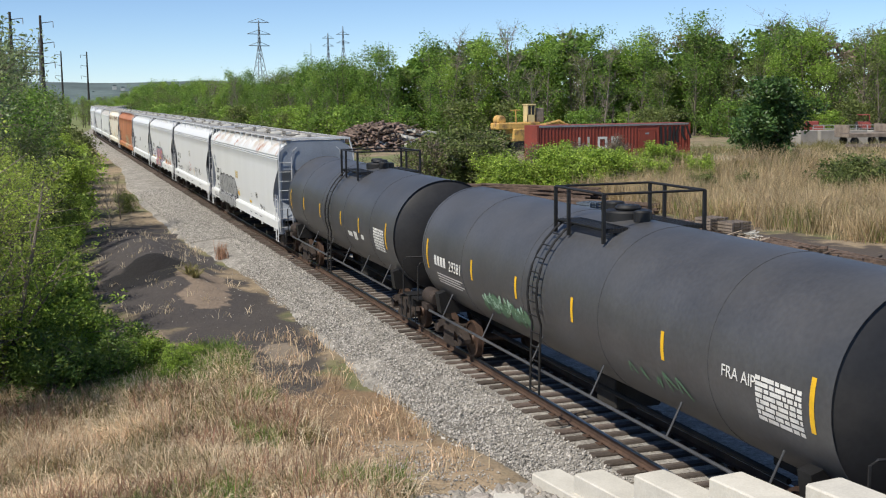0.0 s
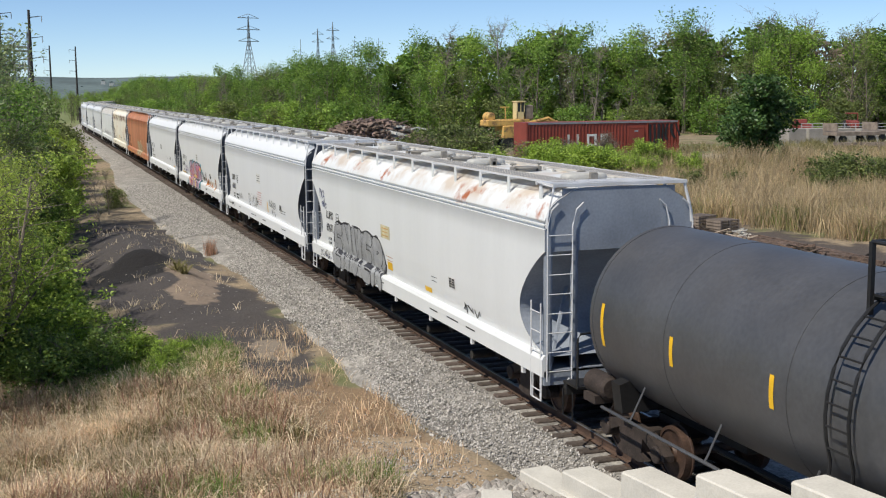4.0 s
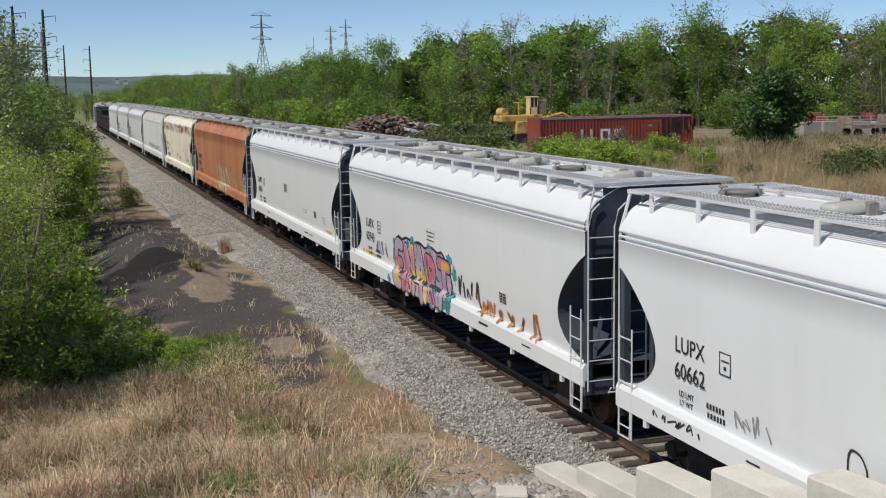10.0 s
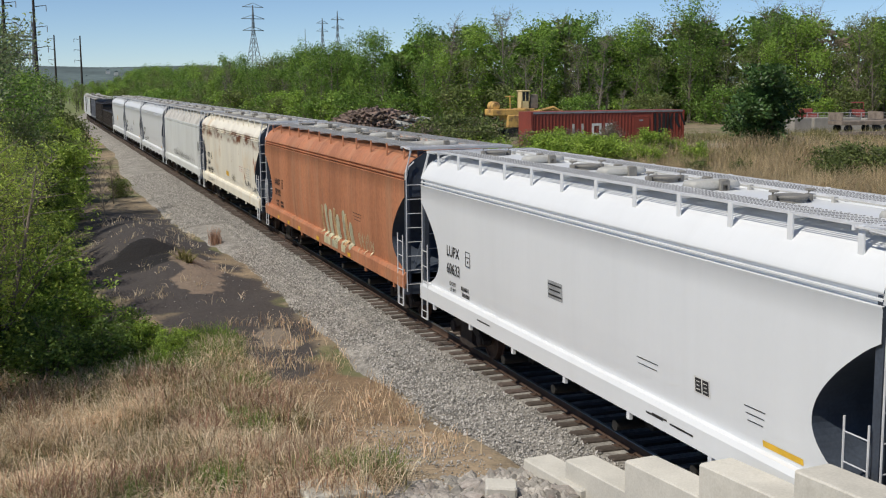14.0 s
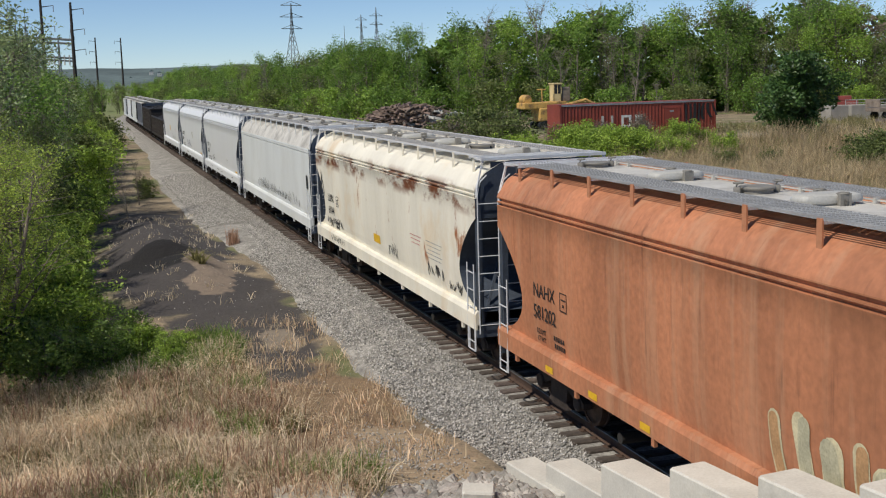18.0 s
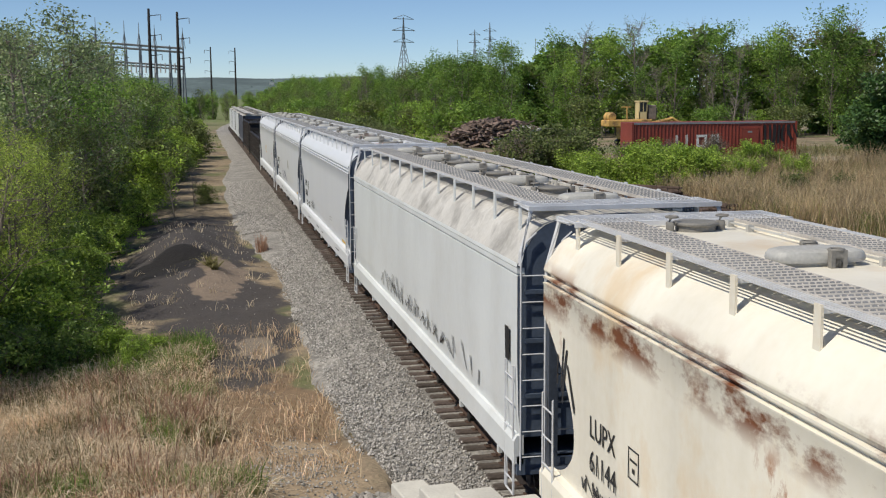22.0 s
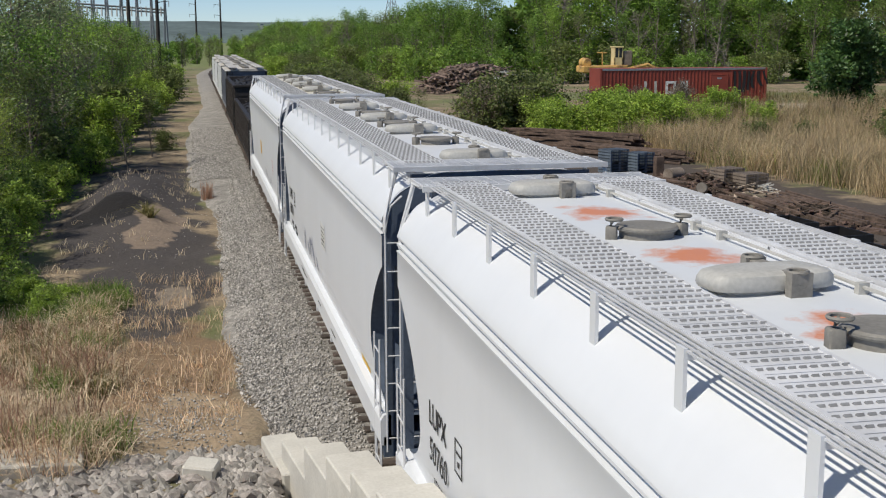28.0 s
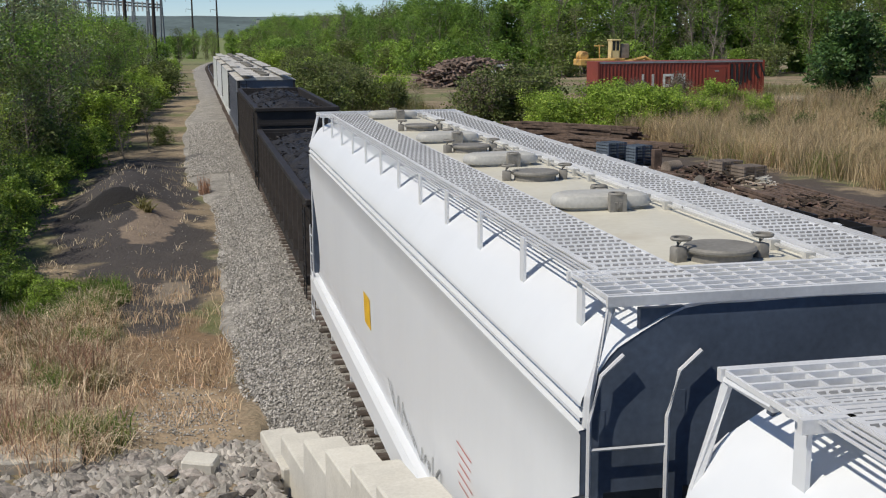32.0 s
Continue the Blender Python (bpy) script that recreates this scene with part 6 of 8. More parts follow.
def tree_parts(seed, height, wide, bark, leaf, low=0.25, density=1.0, leaf_size=0.13, trunks=1, twiggy=0.0, upright=0.0, tuft=0.17):
    """A trunk with limbs and a crown with gaps, as two meshes of a tree about as high as given."""
    rng = np.random.default_rng(seed)
    wood, tips = Shape(), []
    for k in range(trunks):
        base = np.array([rng.uniform(-0.5, 0.5) * (trunks > 1), rng.uniform(-0.5, 0.5) * (trunks > 1), -0.4])
        lean = rng.normal(0, 0.05 + 0.07 * (trunks > 1), 2)
        h = height * (1 if k == 0 else rng.uniform(0.7, 0.95))
        pts = [base + np.array([lean[0] * h * t + 0.02 * h * math.sin(3 * t + seed), lean[1] * h * t, (h + 0.4) * 0.92 * t]) for t in (0, 0.12, 0.3, 0.5, 0.7, 0.86, 1.0)]
        r0 = height * 0.014 + 0.03
        wood.tube([tuple(p) for p in pts], r0, 6, 0.015)
        limbs = int(11 * (1 + 0.6 * (trunks == 1)) * (1 + 0.25 * upright))
        for j in range(limbs):
            t = low + (0.97 - low) * (j + rng.uniform(0, 1)) / limbs
            f = t * 6
            i = min(5, int(f))
            p = pts[i] + (pts[i + 1] - pts[i]) * (f - i)
            ang = rng.uniform(0, math.tau)
            reach = wide * (0.35 + 0.75 * math.sin(math.pi * min(1, (t - low) / (1 - low) * 0.85 + 0.12))) * rng.uniform(0.6, 1.1)
            out = np.array([math.cos(ang), math.sin(ang), rng.uniform(0.35, 0.9) * (1 - upright) + upright * rng.uniform(0.9, 2.3)])
            q = p + out * reach * 0.55
            e = p + out * reach + np.array([0, 0, rng.uniform(-0.1, 0.2) * reach])
            wood.tube([tuple(p), tuple(q), tuple(e)], r0 * 0.42 * (1.1 - t), 4, 0.008)
            tips += [q + rng.normal(0, 0.12 * wide, 3), e, (q + e) / 2 + rng.normal(0, 0.15 * wide, 3)]
            for _ in range(2):
                e2 = q + np.array([rng.normal(0, 1), rng.normal(0, 1), rng.uniform(0.0, 0.9)]) * reach * 0.5
                wood.tube([tuple(q), tuple(e2)], r0 * 0.16, 3, 0.006)
                tips.append(e2)
            if twiggy:
                for _ in range(int(twiggy)):
                    s0 = p + (e - p) * rng.uniform(0.2, 1)
                    e3 = s0 + np.array([rng.normal(0, 1), rng.normal(0, 1), rng.uniform(0.3, 1.6)]) * reach * 0.35
                    wood.tube([tuple(s0), tuple(e3)], 0.02, 3, 0.006)
        tips.append(pts[-1])
    tips = np.array(tips)
    v, f = leaves(rng, tips, max(4, int(34 * density)), (wide * tuft, wide * tuft, wide * (0.88 * tuft + 0.14 * upright)), leaf_size)
    return wood.mesh("trunk", bark, True), array_mesh("crown", v, f, leaf)


def plant(meshes, name, label, category, group, x, y, turn, size, sink=0.1, tall=1.0):
    t = thing(name, label, category, group, at=pose(x, y, ground_z(x, y) - sink, 0, 0, turn) @ Matrix.Diagonal((size, size, size * tall, 1)))
    part("trunk", meshes[0], None, t)
    part("crown", meshes[1], None, t)
    return t


WOODS = {
    "tall": [tree_parts(s, 13, 2.7, M_BARK, M_LEAF_A, 0.16, 1.1, 0.15, twiggy=1, upright=0.6) for s in (1, 2, 3, 31)],
    "spring": [tree_parts(s, 12.5, 2.5, M_BARK, M_LEAF_B, 0.14, 0.95, 0.15, twiggy=1, upright=0.6) for s in (4, 5, 32)],
    "olive": [tree_parts(s, 12.5, 2.5, M_BARK, M_LEAF_C, 0.14, 0.6, 0.14, twiggy=4, upright=0.6) for s in (6, 7, 33)],
    "bare": [tree_parts(s, 13.5, 2.0, M_TWIG, M_LEAF_C, 0.2, 0.15, 0.08, twiggy=16, upright=1.0) for s in (8, 9)],
    "bush": [tree_parts(s, 3.2, 1.5, M_BARK, M_LEAF_N, 0.05, 0.95, 0.11, trunks=3) for s in (10, 11)],
    "scrub": [tree_parts(s, 4.5, 2.2, M_BARK, leaf, 0.02, 0.55, 0.19) for s, leaf in ((41, M_LEAF_A), (42, M_LEAF_C), (43, M_LEAF_B))],
    "fill": [tree_parts(s, 9.5, 3.3, M_BARK, leaf, 0.02, 0.8, 0.40) for s, leaf in ((44, M_LEAF_A), (45, M_LEAF_A))],
    "greyfill": [tree_parts(46, 9.5, 3.2, M_TWIG, M_LEAF_C, 0.02, 0.7, 0.34, twiggy=8), tree_parts(47, 9.8, 3.0, M_TWIG, M_DRYTWIG, 0.02, 0.7, 0.32, twiggy=8)],
    "brush": [tree_parts(s, 3.2, 1.5, M_TWIG, M_DRYTWIG, 0.05, 0.5, 0.07, trunks=3, twiggy=6) for s in (48, 49)],
    "shrub": [tree_parts(s, 3.6, 1.6, M_BARK, M_LEAF_C, 0.06, 0.7, 0.13, trunks=3, twiggy=2) for s in (12, 13)],
    "dark": [tree_parts(14, 5.6, 2.3, M_BARK, M_LEAF_D, 0.03, 3.0, 0.17, trunks=2)],
    "willow": [tree_parts(s, 8.4, 1.9, M_BARK, M_LEAF_W, 0.14, 1.6, 0.056, trunks=3, twiggy=6, upright=0.4, tuft=0.12) for s in (15, 16, 17)],
    "low": [tree_parts(s, 2.4, 1.2, M_BARK, leaf, 0.05, 1.0, 0.08, trunks=3, twiggy=1, tuft=0.13) for s, leaf in ((18, M_LEAF_K), (19, M_LEAF_U), (52, M_LEAF_K))],
    "silver": [tree_parts(s, 10, 2.0, M_PALEBARK, M_LEAF_S, 0.2, 1.0, 0.085, twiggy=3) for s in (20, 21)],
}
KIND = {"tall": "leafy green tree at the edge of the wood", "spring": "young tree in fresh spring green leaf", "olive": "half-leafed olive-green tree with thin twigs", "bare": "bare grey tree not yet in leaf", "silver": "tall slender tree with pale silvery leaves"}


def along(points, u):
    """A point at share u of a line through plan points."""
    seg = [math.dist(a, b) for a, b in zip(points, points[1:])]
    d = u * sum(seg)
    for (a, b), n in zip(zip(points, points[1:]), seg):
        if d <= n:
            return a[0] + (b[0] - a[0]) * d / n, a[1] + (b[1] - a[1]) * d / n
        d -= n
    return points[-1]


def joined_wood(name, label, spots):
    """Many far trees as one mesh: spots are (kind, x, y, turn, size)."""
    vs, fs, ms, slots, k = [], [], [], [], 0
    for meshes, x, y, turn, size in spots:
        m = np.array(pose(x, y, ground_z(x, y) - 0.1, 0, 0, turn) @ Matrix.Diagonal((size, size, size, 1)))
        for me in meshes:
            v = np.empty(len(me.vertices) * 3, np.float32)
            me.vertices.foreach_get("co", v)
            quads = [p for p in me.polygons if len(p.vertices) == 4] if len(me.polygons) < 3000 and me.name.startswith("trunk") else None
            if quads is None:
                f = np.empty(len(me.loops), np.int32)
                me.loops.foreach_get("vertex_index", f)
                f = f.reshape(-1, 4)
            else:
                f = np.array([tuple(p.vertices) for p in quads])
            if me.materials[0] not in slots:
                slots.append(me.materials[0])
            vs.append(v.reshape(-1, 3) @ m[:3, :3].T + m[:3, 3])
            fs.append(f + k)
            ms.append(np.full(len(f), slots.index(me.materials[0]), np.int32))
            k += len(vs[-1])
    me = array_mesh(name, np.concatenate(vs), np.concatenate(fs), slots[0])
    for x in slots[1:]:
        me.materials.append(x)
    me.polygons.foreach_set("material_index", np.concatenate(ms))
    return tagged(new(name, me), label, "wood", kind="stuff")


def wood_edge():
    """The wood beyond the yard, the trees along the line, the thicket and the bushes."""
    rng = random.Random(21)
    edge = [(14, 400), (16, 290), (21, 220), (34, 176), (62, 164), (100, 156), (150, 142), (190, 122)]
    n, back = 84, []
    for row in range(4):
        for i in range(n):
            u = (i + rng.uniform(-0.45, 0.45)) / n
            x, y = along(edge, min(1, max(0, u)))
            x, y = x + row * 4.5 * (0.9 if u < 0.5 else 0.35) + rng.uniform(-1.5, 1.5), y + row * 4.5 * (0.25 if u < 0.5 else 0.95) + rng.uniform(-1.5, 1.5)
            bag = ["olive", "bare", "olive", "bare", "tall", "spring"] if 90 < x < 145 else ["tall", "tall", "tall", "spring", "olive", "bare"] if u > 0.4 else ["spring", "spring", "tall", "olive"]
            k = rng.choice(bag)
            size = rng.uniform(0.85, 1.15) * (0.74 + 0.42 * smooth01((x - 22) / 44)) * (0.76, 1.0, 1.06, 1.0)[row]
            if row > 2:
                k = "greyfill" if 84 < x < 150 and i % 2 else "fill"
                size = rng.uniform(0.95, 1.3) * (0.72 + 0.55 * smooth01((x - 22) / 44))
            if row < 3:
                plant(rng.choice(WOODS[k]), "tree", KIND[k], "tree", "trees of the wood", x, y, rng.uniform(0, 360), size)
            else:
                back.append((rng.choice(WOODS[k]), x, y, rng.uniform(0, 360), size * 1.05))
    joined_wood("wood", "dense spring wood behind the yard", back)
    # woods behind the thicket and beyond the bend
    back = []
    for i in range(60):
        y = 58 + 190 * rng.random()
        back.append((rng.choice(WOODS[rng.choice(["spring", "olive", "fill"])]), -rng.uniform(17, 40), y, rng.uniform(0, 360), rng.uniform(0.6, 0.85)))
    for i in range(90):
        y = rng.uniform(240, 520)
        x = track_at(min(y, 420))[0] - 8 - 75 * rng.random() ** 1.5
        back.append((rng.choice(WOODS[rng.choice(["spring", "fill", "olive"])]), x, y, rng.uniform(0, 360), rng.uniform(0.45, 0.65)))
    joined_wood("wood", "green wood behind the thicket beside the line", back)
    foot = []
    for i in range(110):
        x, y = along(edge, (i + rng.random()) / 110)
        foot.append((rng.choice(WOODS["scrub"]), x + rng.uniform(-4, 1), y - rng.uniform(0, 6), rng.uniform(0, 360), rng.uniform(0.7, 1.25)))
    joined_wood("undergrowth", "leafy undergrowth at the foot of the wood", foot)
    # shrubs between the line and the wood
    for i in range(64):
        u = i / 64
        y = 88 + 110 * u + rng.uniform(-3, 3)
        x = rng.uniform(6.5, 12.5) + 2 * u
        k = rng.choice(["shrub", "shrub", "bush", "olive"])
        plant(rng.choice(WOODS[k]), "bush", "half-leafed shrub on the waste ground", "bush", "shrubs on the waste ground", x, y, rng.uniform(0, 360), rng.uniform(0.7, 1.25) * (0.3 if k == "olive" else 1))
    # bright bushes before the container
    for i in range(34):
        x, y = rng.uniform(19, 34), rng.uniform(71, 77)
        plant(rng.choice(WOODS["bush"]), "bush", "bright green bush before the red container", "bush", "bushes before the container", x, y, rng.uniform(0, 360), rng.uniform(0.55, 0.8) * (1.15 if x < 27 else 0.9), 0.3)
    for i in range(13):
        x, y = rng.uniform(15.2, 20.0), rng.uniform(78, 86)
        plant(rng.choice(WOODS["shrub"] + WOODS["brush"]), "bush", "twiggy shrub beside the container", "bush", "bushes before the container", x, y, rng.uniform(0, 360), rng.uniform(0.85, 1.1))
    for i in range(12):
        x, y = rng.uniform(24, 31.5), rng.uniform(78, 82.5)
        plant(rng.choice(WOODS["brush"]), "bush", "grey leafless brush before the container", "bush", "brush before the container", x, y, rng.uniform(0, 360), rng.uniform(0.45, 0.65))
    plant(WOODS["dark"][0], "tree", "dense dark evergreen tree by the yard", "tree", "", 44.2, 80, 0, 1.05)
    for x, y, s in ((36.5, 61, 0.75), (38.5, 61.5, 0.8), (34.8, 59.5, 0.6), (41, 62, 0.7), (39.8, 60, 0.75), (46, 64, 0.6), (29.5, 66, 0.5), (33, 66.5, 0.45), (48.5, 66, 0.7)):
        plant(rng.choice(WOODS["shrub"]), "bush", "olive-green bush among the reeds", "bush", "bushes among the reeds", x, y, rng.uniform(0, 360), s)
    # the thicket beside the line
    for x, y, s in ((-11.6, 27.5, 0.98), (-13.0, 29.0, 1.0), (-10.6, 31.0, 0.85), (-12.2, 33.0, 1.0), (-14.5, 31.5, 1.05), (-10.4, 36.0, 0.8), (-13.0, 38.0, 1.0), (-11.3, 41.0, 0.9), (-15.5, 36.5, 1.1), (-12.5, 45.0, 0.95), (-10.8, 47.5, 0.8), (-14.5, 43.0, 1.1), (-16.5, 27.5, 1.05), (-17.5, 33.0, 1.1), (-18.5, 40.0, 1.15), (-15.0, 50.0, 1.0), (-11.5, 53.0, 0.85)):
        plant(rng.choice(WOODS["willow"]), "tree", "slender multi-stemmed tree with small fresh leaves", "tree", "thicket beside the line", x - 1.1, y, rng.uniform(0, 360), s * 0.84)
    for i in range(62):
        y = 29.5 + 34 * i / 62 + rng.uniform(-1, 1)
        x = -rng.uniform(9.9, 12.6) - 0.4 * math.exp(-((y - 46) / 12) ** 2)
        plant(rng.choice(WOODS["low"]), "bush", "dense green bush at the foot of the thicket", "bush", "bushes beside the line", x, y, rng.uniform(0, 360), rng.uniform(0.5, 1.0))
    for i in range(70):
        y = 56 + 165 * (i / 88) ** 1.2 + rng.uniform(-2, 2)
        x = track_at(y)[0] - rng.uniform(10.8, 19) + 2.2 * smooth01((y - 85) / 40)
        k = rng.choice(["spring", "tall", "tall", "olive"])
        plant(rng.choice(WOODS[k]), "tree", KIND[k], "tree", "trees along the line", x, y, rng.uniform(0, 360), rng.uniform(0.4, 0.62) + 0.05 * (-x - 7) / 5)
    for i in range(60):
        y = 58 + 150 * i / 60 + rng.uniform(-2, 2)
        x = track_at(y)[0] - rng.uniform(9.3, 11.8) + 2.9 * smooth01((y - 75) / 40)
        plant(rng.choice(WOODS["low"] + WOODS["bush"] + WOODS["shrub"]), "bush", "green bush at the trackside", "bush", "bushes beside the line", x, y, rng.uniform(0, 360), rng.uniform(0.5, 1.1))
    for i in range(16):
        plant(rng.choice(WOODS["silver"]), "tree", KIND["silver"], "tree", "pale trees behind the thicket", -rng.uniform(13, 19), rng.uniform(60, 100), rng.uniform(0, 360), rng.uniform(0.95, 1.2))
    for x, y, s in ((-12.4, 55, 1.02), (-11.4, 61, 1.05), (-11.8, 67, 1.0), (-12.0, 75, 1.05), (-13.4, 52, 1.05), (-11.9, 82, 1.0)):
        plant(rng.choice(WOODS["silver"]), "tree", KIND["silver"], "tree", "pale trees behind the thicket", x, y, rng.uniform(0, 360), s)
    for x, y, s in ((-8.3, 30.4, 0.42), (-7.6, 29.6, 0.34), (-8.9, 31.4, 0.5), (-9.4, 29.8, 0.55), (-7.2, 30.6, 0.28), (-8.1, 28.8, 0.26)):
        plant(rng.choice(WOODS["low"]), "bush", "small leafy green bush at the foot of the bank", "bush", "bushes beside the line", x, y, rng.uniform(0, 360), s)
    # a bare sapling and a yellow-green shrub on the bank
    plant(WOODS["bare"][0], "sapling", "small bare brown sapling on the bank", "sapling", "", -7.4, 62, 20, 0.22)
    plant(WOODS["bare"][1], "sapling", "small bare brown sapling on the bank", "sapling", "", -6.4, 70, 80, 0.2)
    plant(WOODS["shrub"][0], "bush", "small yellow-green bush on the bank", "bush", "", -5.8, 74, 80, 0.36)


wood_edge()

# ---- concrete steps, rubble and embankment ----
def wing_wall():
    """A stepped wall of concrete blocks that falls away from the embankment beside the line."""
    wall = thing("stepped_wing_wall", "stepped wall of pale concrete blocks beside the track", "retaining wall")
    for y1, top, xr in zip((18.0, 16.85, 15.2, 13.3, 11.3, 9.5, 7.7, 5.9, 4.2), (0.05, 0.36, 0.84, 1.38, 1.92, 2.42, 2.92, 3.45, 3.98), (-2.5, -2.25, -2.05, -1.95, -1.9, -1.9, -1.9, -1.9, -1.9)):
        low = min(ground_z(-3.4, y1), -0.5) - 0.3
        sh = Shape().box(-0.56, -1.80, low, 0, 0, top, 0.025)
        part("block", sh, M_CONC, wall, at=pose(xr, y1, 0, 0, 0, 7))
    return wall


wing_wall()


def rock_mesh(seed, flat=0.7):
    rng = random.Random(seed)
    bm = bmesh.new()
    bmesh.ops.create_icosphere(bm, subdivisions=1, radius=1.0)
    for v in bm.verts:
        v.co = Vector((v.co.x * rng.uniform(0.7, 1.25), v.co.y * rng.uniform(0.6, 1.1), v.co.z * rng.uniform(0.55, 1.0) * flat))
    cut = Vector((rng.uniform(-1, 1), rng.uniform(-1, 1), rng.uniform(0.3, 1))).normalized()
    bmesh.ops.bisect_plane(bm, geom=bm.verts[:] + bm.edges[:] + bm.faces[:], plane_co=cut * 0.6, plane_no=cut, clear_outer=True)
    bmesh.ops.holes_fill(bm, edges=bm.edges[:])
    me = bpy.data.meshes.new("stone")
    bm.to_mesh(me)
    bm.free()
    me.materials.append(M_ROCK)
    return me


ROCKS = [rock_mesh(s) for s in range(12)]


def rubble():
    rng = random.Random(77)
    heap = thing("rubble_bank", "bank of broken grey rubble below the embankment", "rubble")
    n = 0
    while n < 300:
        x, y = -2.95 - 12.5 * rng.random() ** 1.1, rng.uniform(13.2, 17.5)
        r = rng.choice((0.10, 0.12, 0.15, 0.18, 0.22)) * rng.uniform(0.8, 1.2)
        part("stone", rng.choice(ROCKS), M_ROCK, heap, at=pose(x, y, ground_z(x, y) + 0.15 * r, rng.uniform(-25, 25), rng.uniform(-25, 25), rng.uniform(0, 360)) @ Matrix.Diagonal((r * 1.25, r, r * 0.9, 1)))
        n += 1
    small = Shape()
    for _ in range(5200):
        x, y = -2.9 - 13 * rng.random() ** 1.1, 18.0 - 5.0 * rng.random()
        r, z = rng.uniform(0.05, 0.15), ground_z(x, y)
        vs = [(x + r * math.cos(a) * rng.uniform(0.7, 1.2), y + r * math.sin(a) * rng.uniform(0.7, 1.2), z + r * rng.uniform(-0.2, 0.2)) for a in (0, 1.25, 2.5, 3.8, 5.0)]
        small.add(vs + [(x + r * rng.uniform(-0.4, 0.4), y + r * rng.uniform(-0.4, 0.4), z + r * rng.uniform(0.5, 0.9))], [(0, 1, 5), (1, 2, 5), (2, 3, 5), (3, 4, 5), (4, 0, 5)])
    tagged(part("gravel", small, M_RUBBLE, heap), kind="stuff")
    for x, y, w, d, turn in ((-6.4, 17.55, 1.25, 0.6, 4), (-4.0, 16.6, 0.5, 0.35, -20), (-8.6, 16.2, 0.6, 0.4, 15)):
        slab = thing("concrete_slab", "broken pale concrete slab on the rubble", "slab", at=pose(x, y, ground_z(x, y) + 0.12, 8, 3, turn))
        part("slab", Shape().box(-w / 2, -d / 2, -0.12, w / 2, d / 2, 0.12, 0.03), M_CONC, slab)


rubble()


# ---- the scrap yard ----
def red_container():
    c = thing("shipping_container", "long red steel container with black painted stripes", "container")
    x0, x1, y0, y1, z0, z1 = 25.9, 39.4, 84.3, 86.75, 1.2, 3.86
    body = Shape().box(x0, y0, z0, x1, y1, z1)
    part("body", body, M_CONT, c)
    rib = Shape().box(-0.035, -0.045, z0 + 0.15, 0.035, 0.0, z1 - 0.15).mesh("rib", M_CONT)
    n = 46
    for i in range(n):
        x = x0 + 0.3 + (x1 - x0 - 0.6) * i / (n - 1)
        if not 34.6 < x < 36.4:
            part("rib", rib, M_CONT, c, at=pose(x, y0, 0))
    for z in (z0, z1 - 0.14):
        part("frame_rail", Shape().box(x0, y0 - 0.06, z, x1, y0, z + 0.14), M_CONT if z == z0 else M_STEEL, c)
    for x in (x0, x1 - 0.15):
        part("corner_post", Shape().box(x, y0 - 0.07, z0, x + 0.15, y0, z1), M_CONT, c)
    d = part("door", Shape().box(34.75, y0 - 0.05, z0 + 0.1, 36.2, y0 - 0.003, z1 - 0.5), M_CONT, c)
    for a in ((34.75, z0 + 0.1, 34.81, z1 - 0.5), (36.14, z0 + 0.1, 36.2, z1 - 0.5), (34.75, z1 - 0.56, 36.2, z1 - 0.5)):
        part("door_frame", Shape().box(a[0], y0 - 0.065, a[1], a[2], y0 - 0.05, a[3]), M_CONT, d)
    part("vent", Shape().box(35.3, y0 - 0.06, z1 - 0.85, 35.65, y0 - 0.05, z1 - 0.72), M_STEEL, d)
    rng = random.Random(3)
    for i in range(7):
        x = 36.7 + 0.4 * i
        pts = [(x + (0.35 if i > 3 else 0.08) * math.sin(2.2 * t + i) * t, z1 - 0.25 - (1.9 - 0.15 * i) * t) for t in (0, 0.2, 0.4, 0.6, 0.8, 1.0)]
        w, vs = 0.09 + 0.02 * (i % 3), []
        vs = [(px - w, y0 - 0.075, pz) for px, pz in pts] + [(px + w, y0 - 0.075, pz) for px, pz in pts]
        part("stripe", Shape().add(vs, [(j, j + 1, 7 + j, 6 + j) for j in range(5)]), M_INK, c, "black painted stripe")
    # faded white lettering, as plain strokes
    for x, w in ((31.1, 0.2), (31.75, 0.2), (32.3, 0.16), (32.75, 0.16), (30.2, 0.2), (29.4, 0.2)):
        part("faded_mark", Shape().box(x, y0 - 0.06, z0 + 0.75, x + w, y0 - 0.05, z0 + 1.7), M_INKW if x > 31 else M_ROOFGREY, c, "faded white painted stroke")
    part("faded_mark", Shape().add([(32.46, y0 - 0.06, z0 + 1.7), (32.62, y0 - 0.06, z0 + 1.7), (32.9, y0 - 0.06, z0 + 0.75), (32.75, y0 - 0.06, z0 + 0.75)], [(0, 1, 2, 3)]), M_INKW, c)
    part("faded_mark", Shape().box(31.1, y0 - 0.062, z0 + 1.52, 31.95, y0 - 0.051, z0 + 1.7).box(31.1, y0 - 0.062, z0 + 0.75, 31.95, y0 - 0.051, z0 + 0.93), M_INKW, c)


red_container()


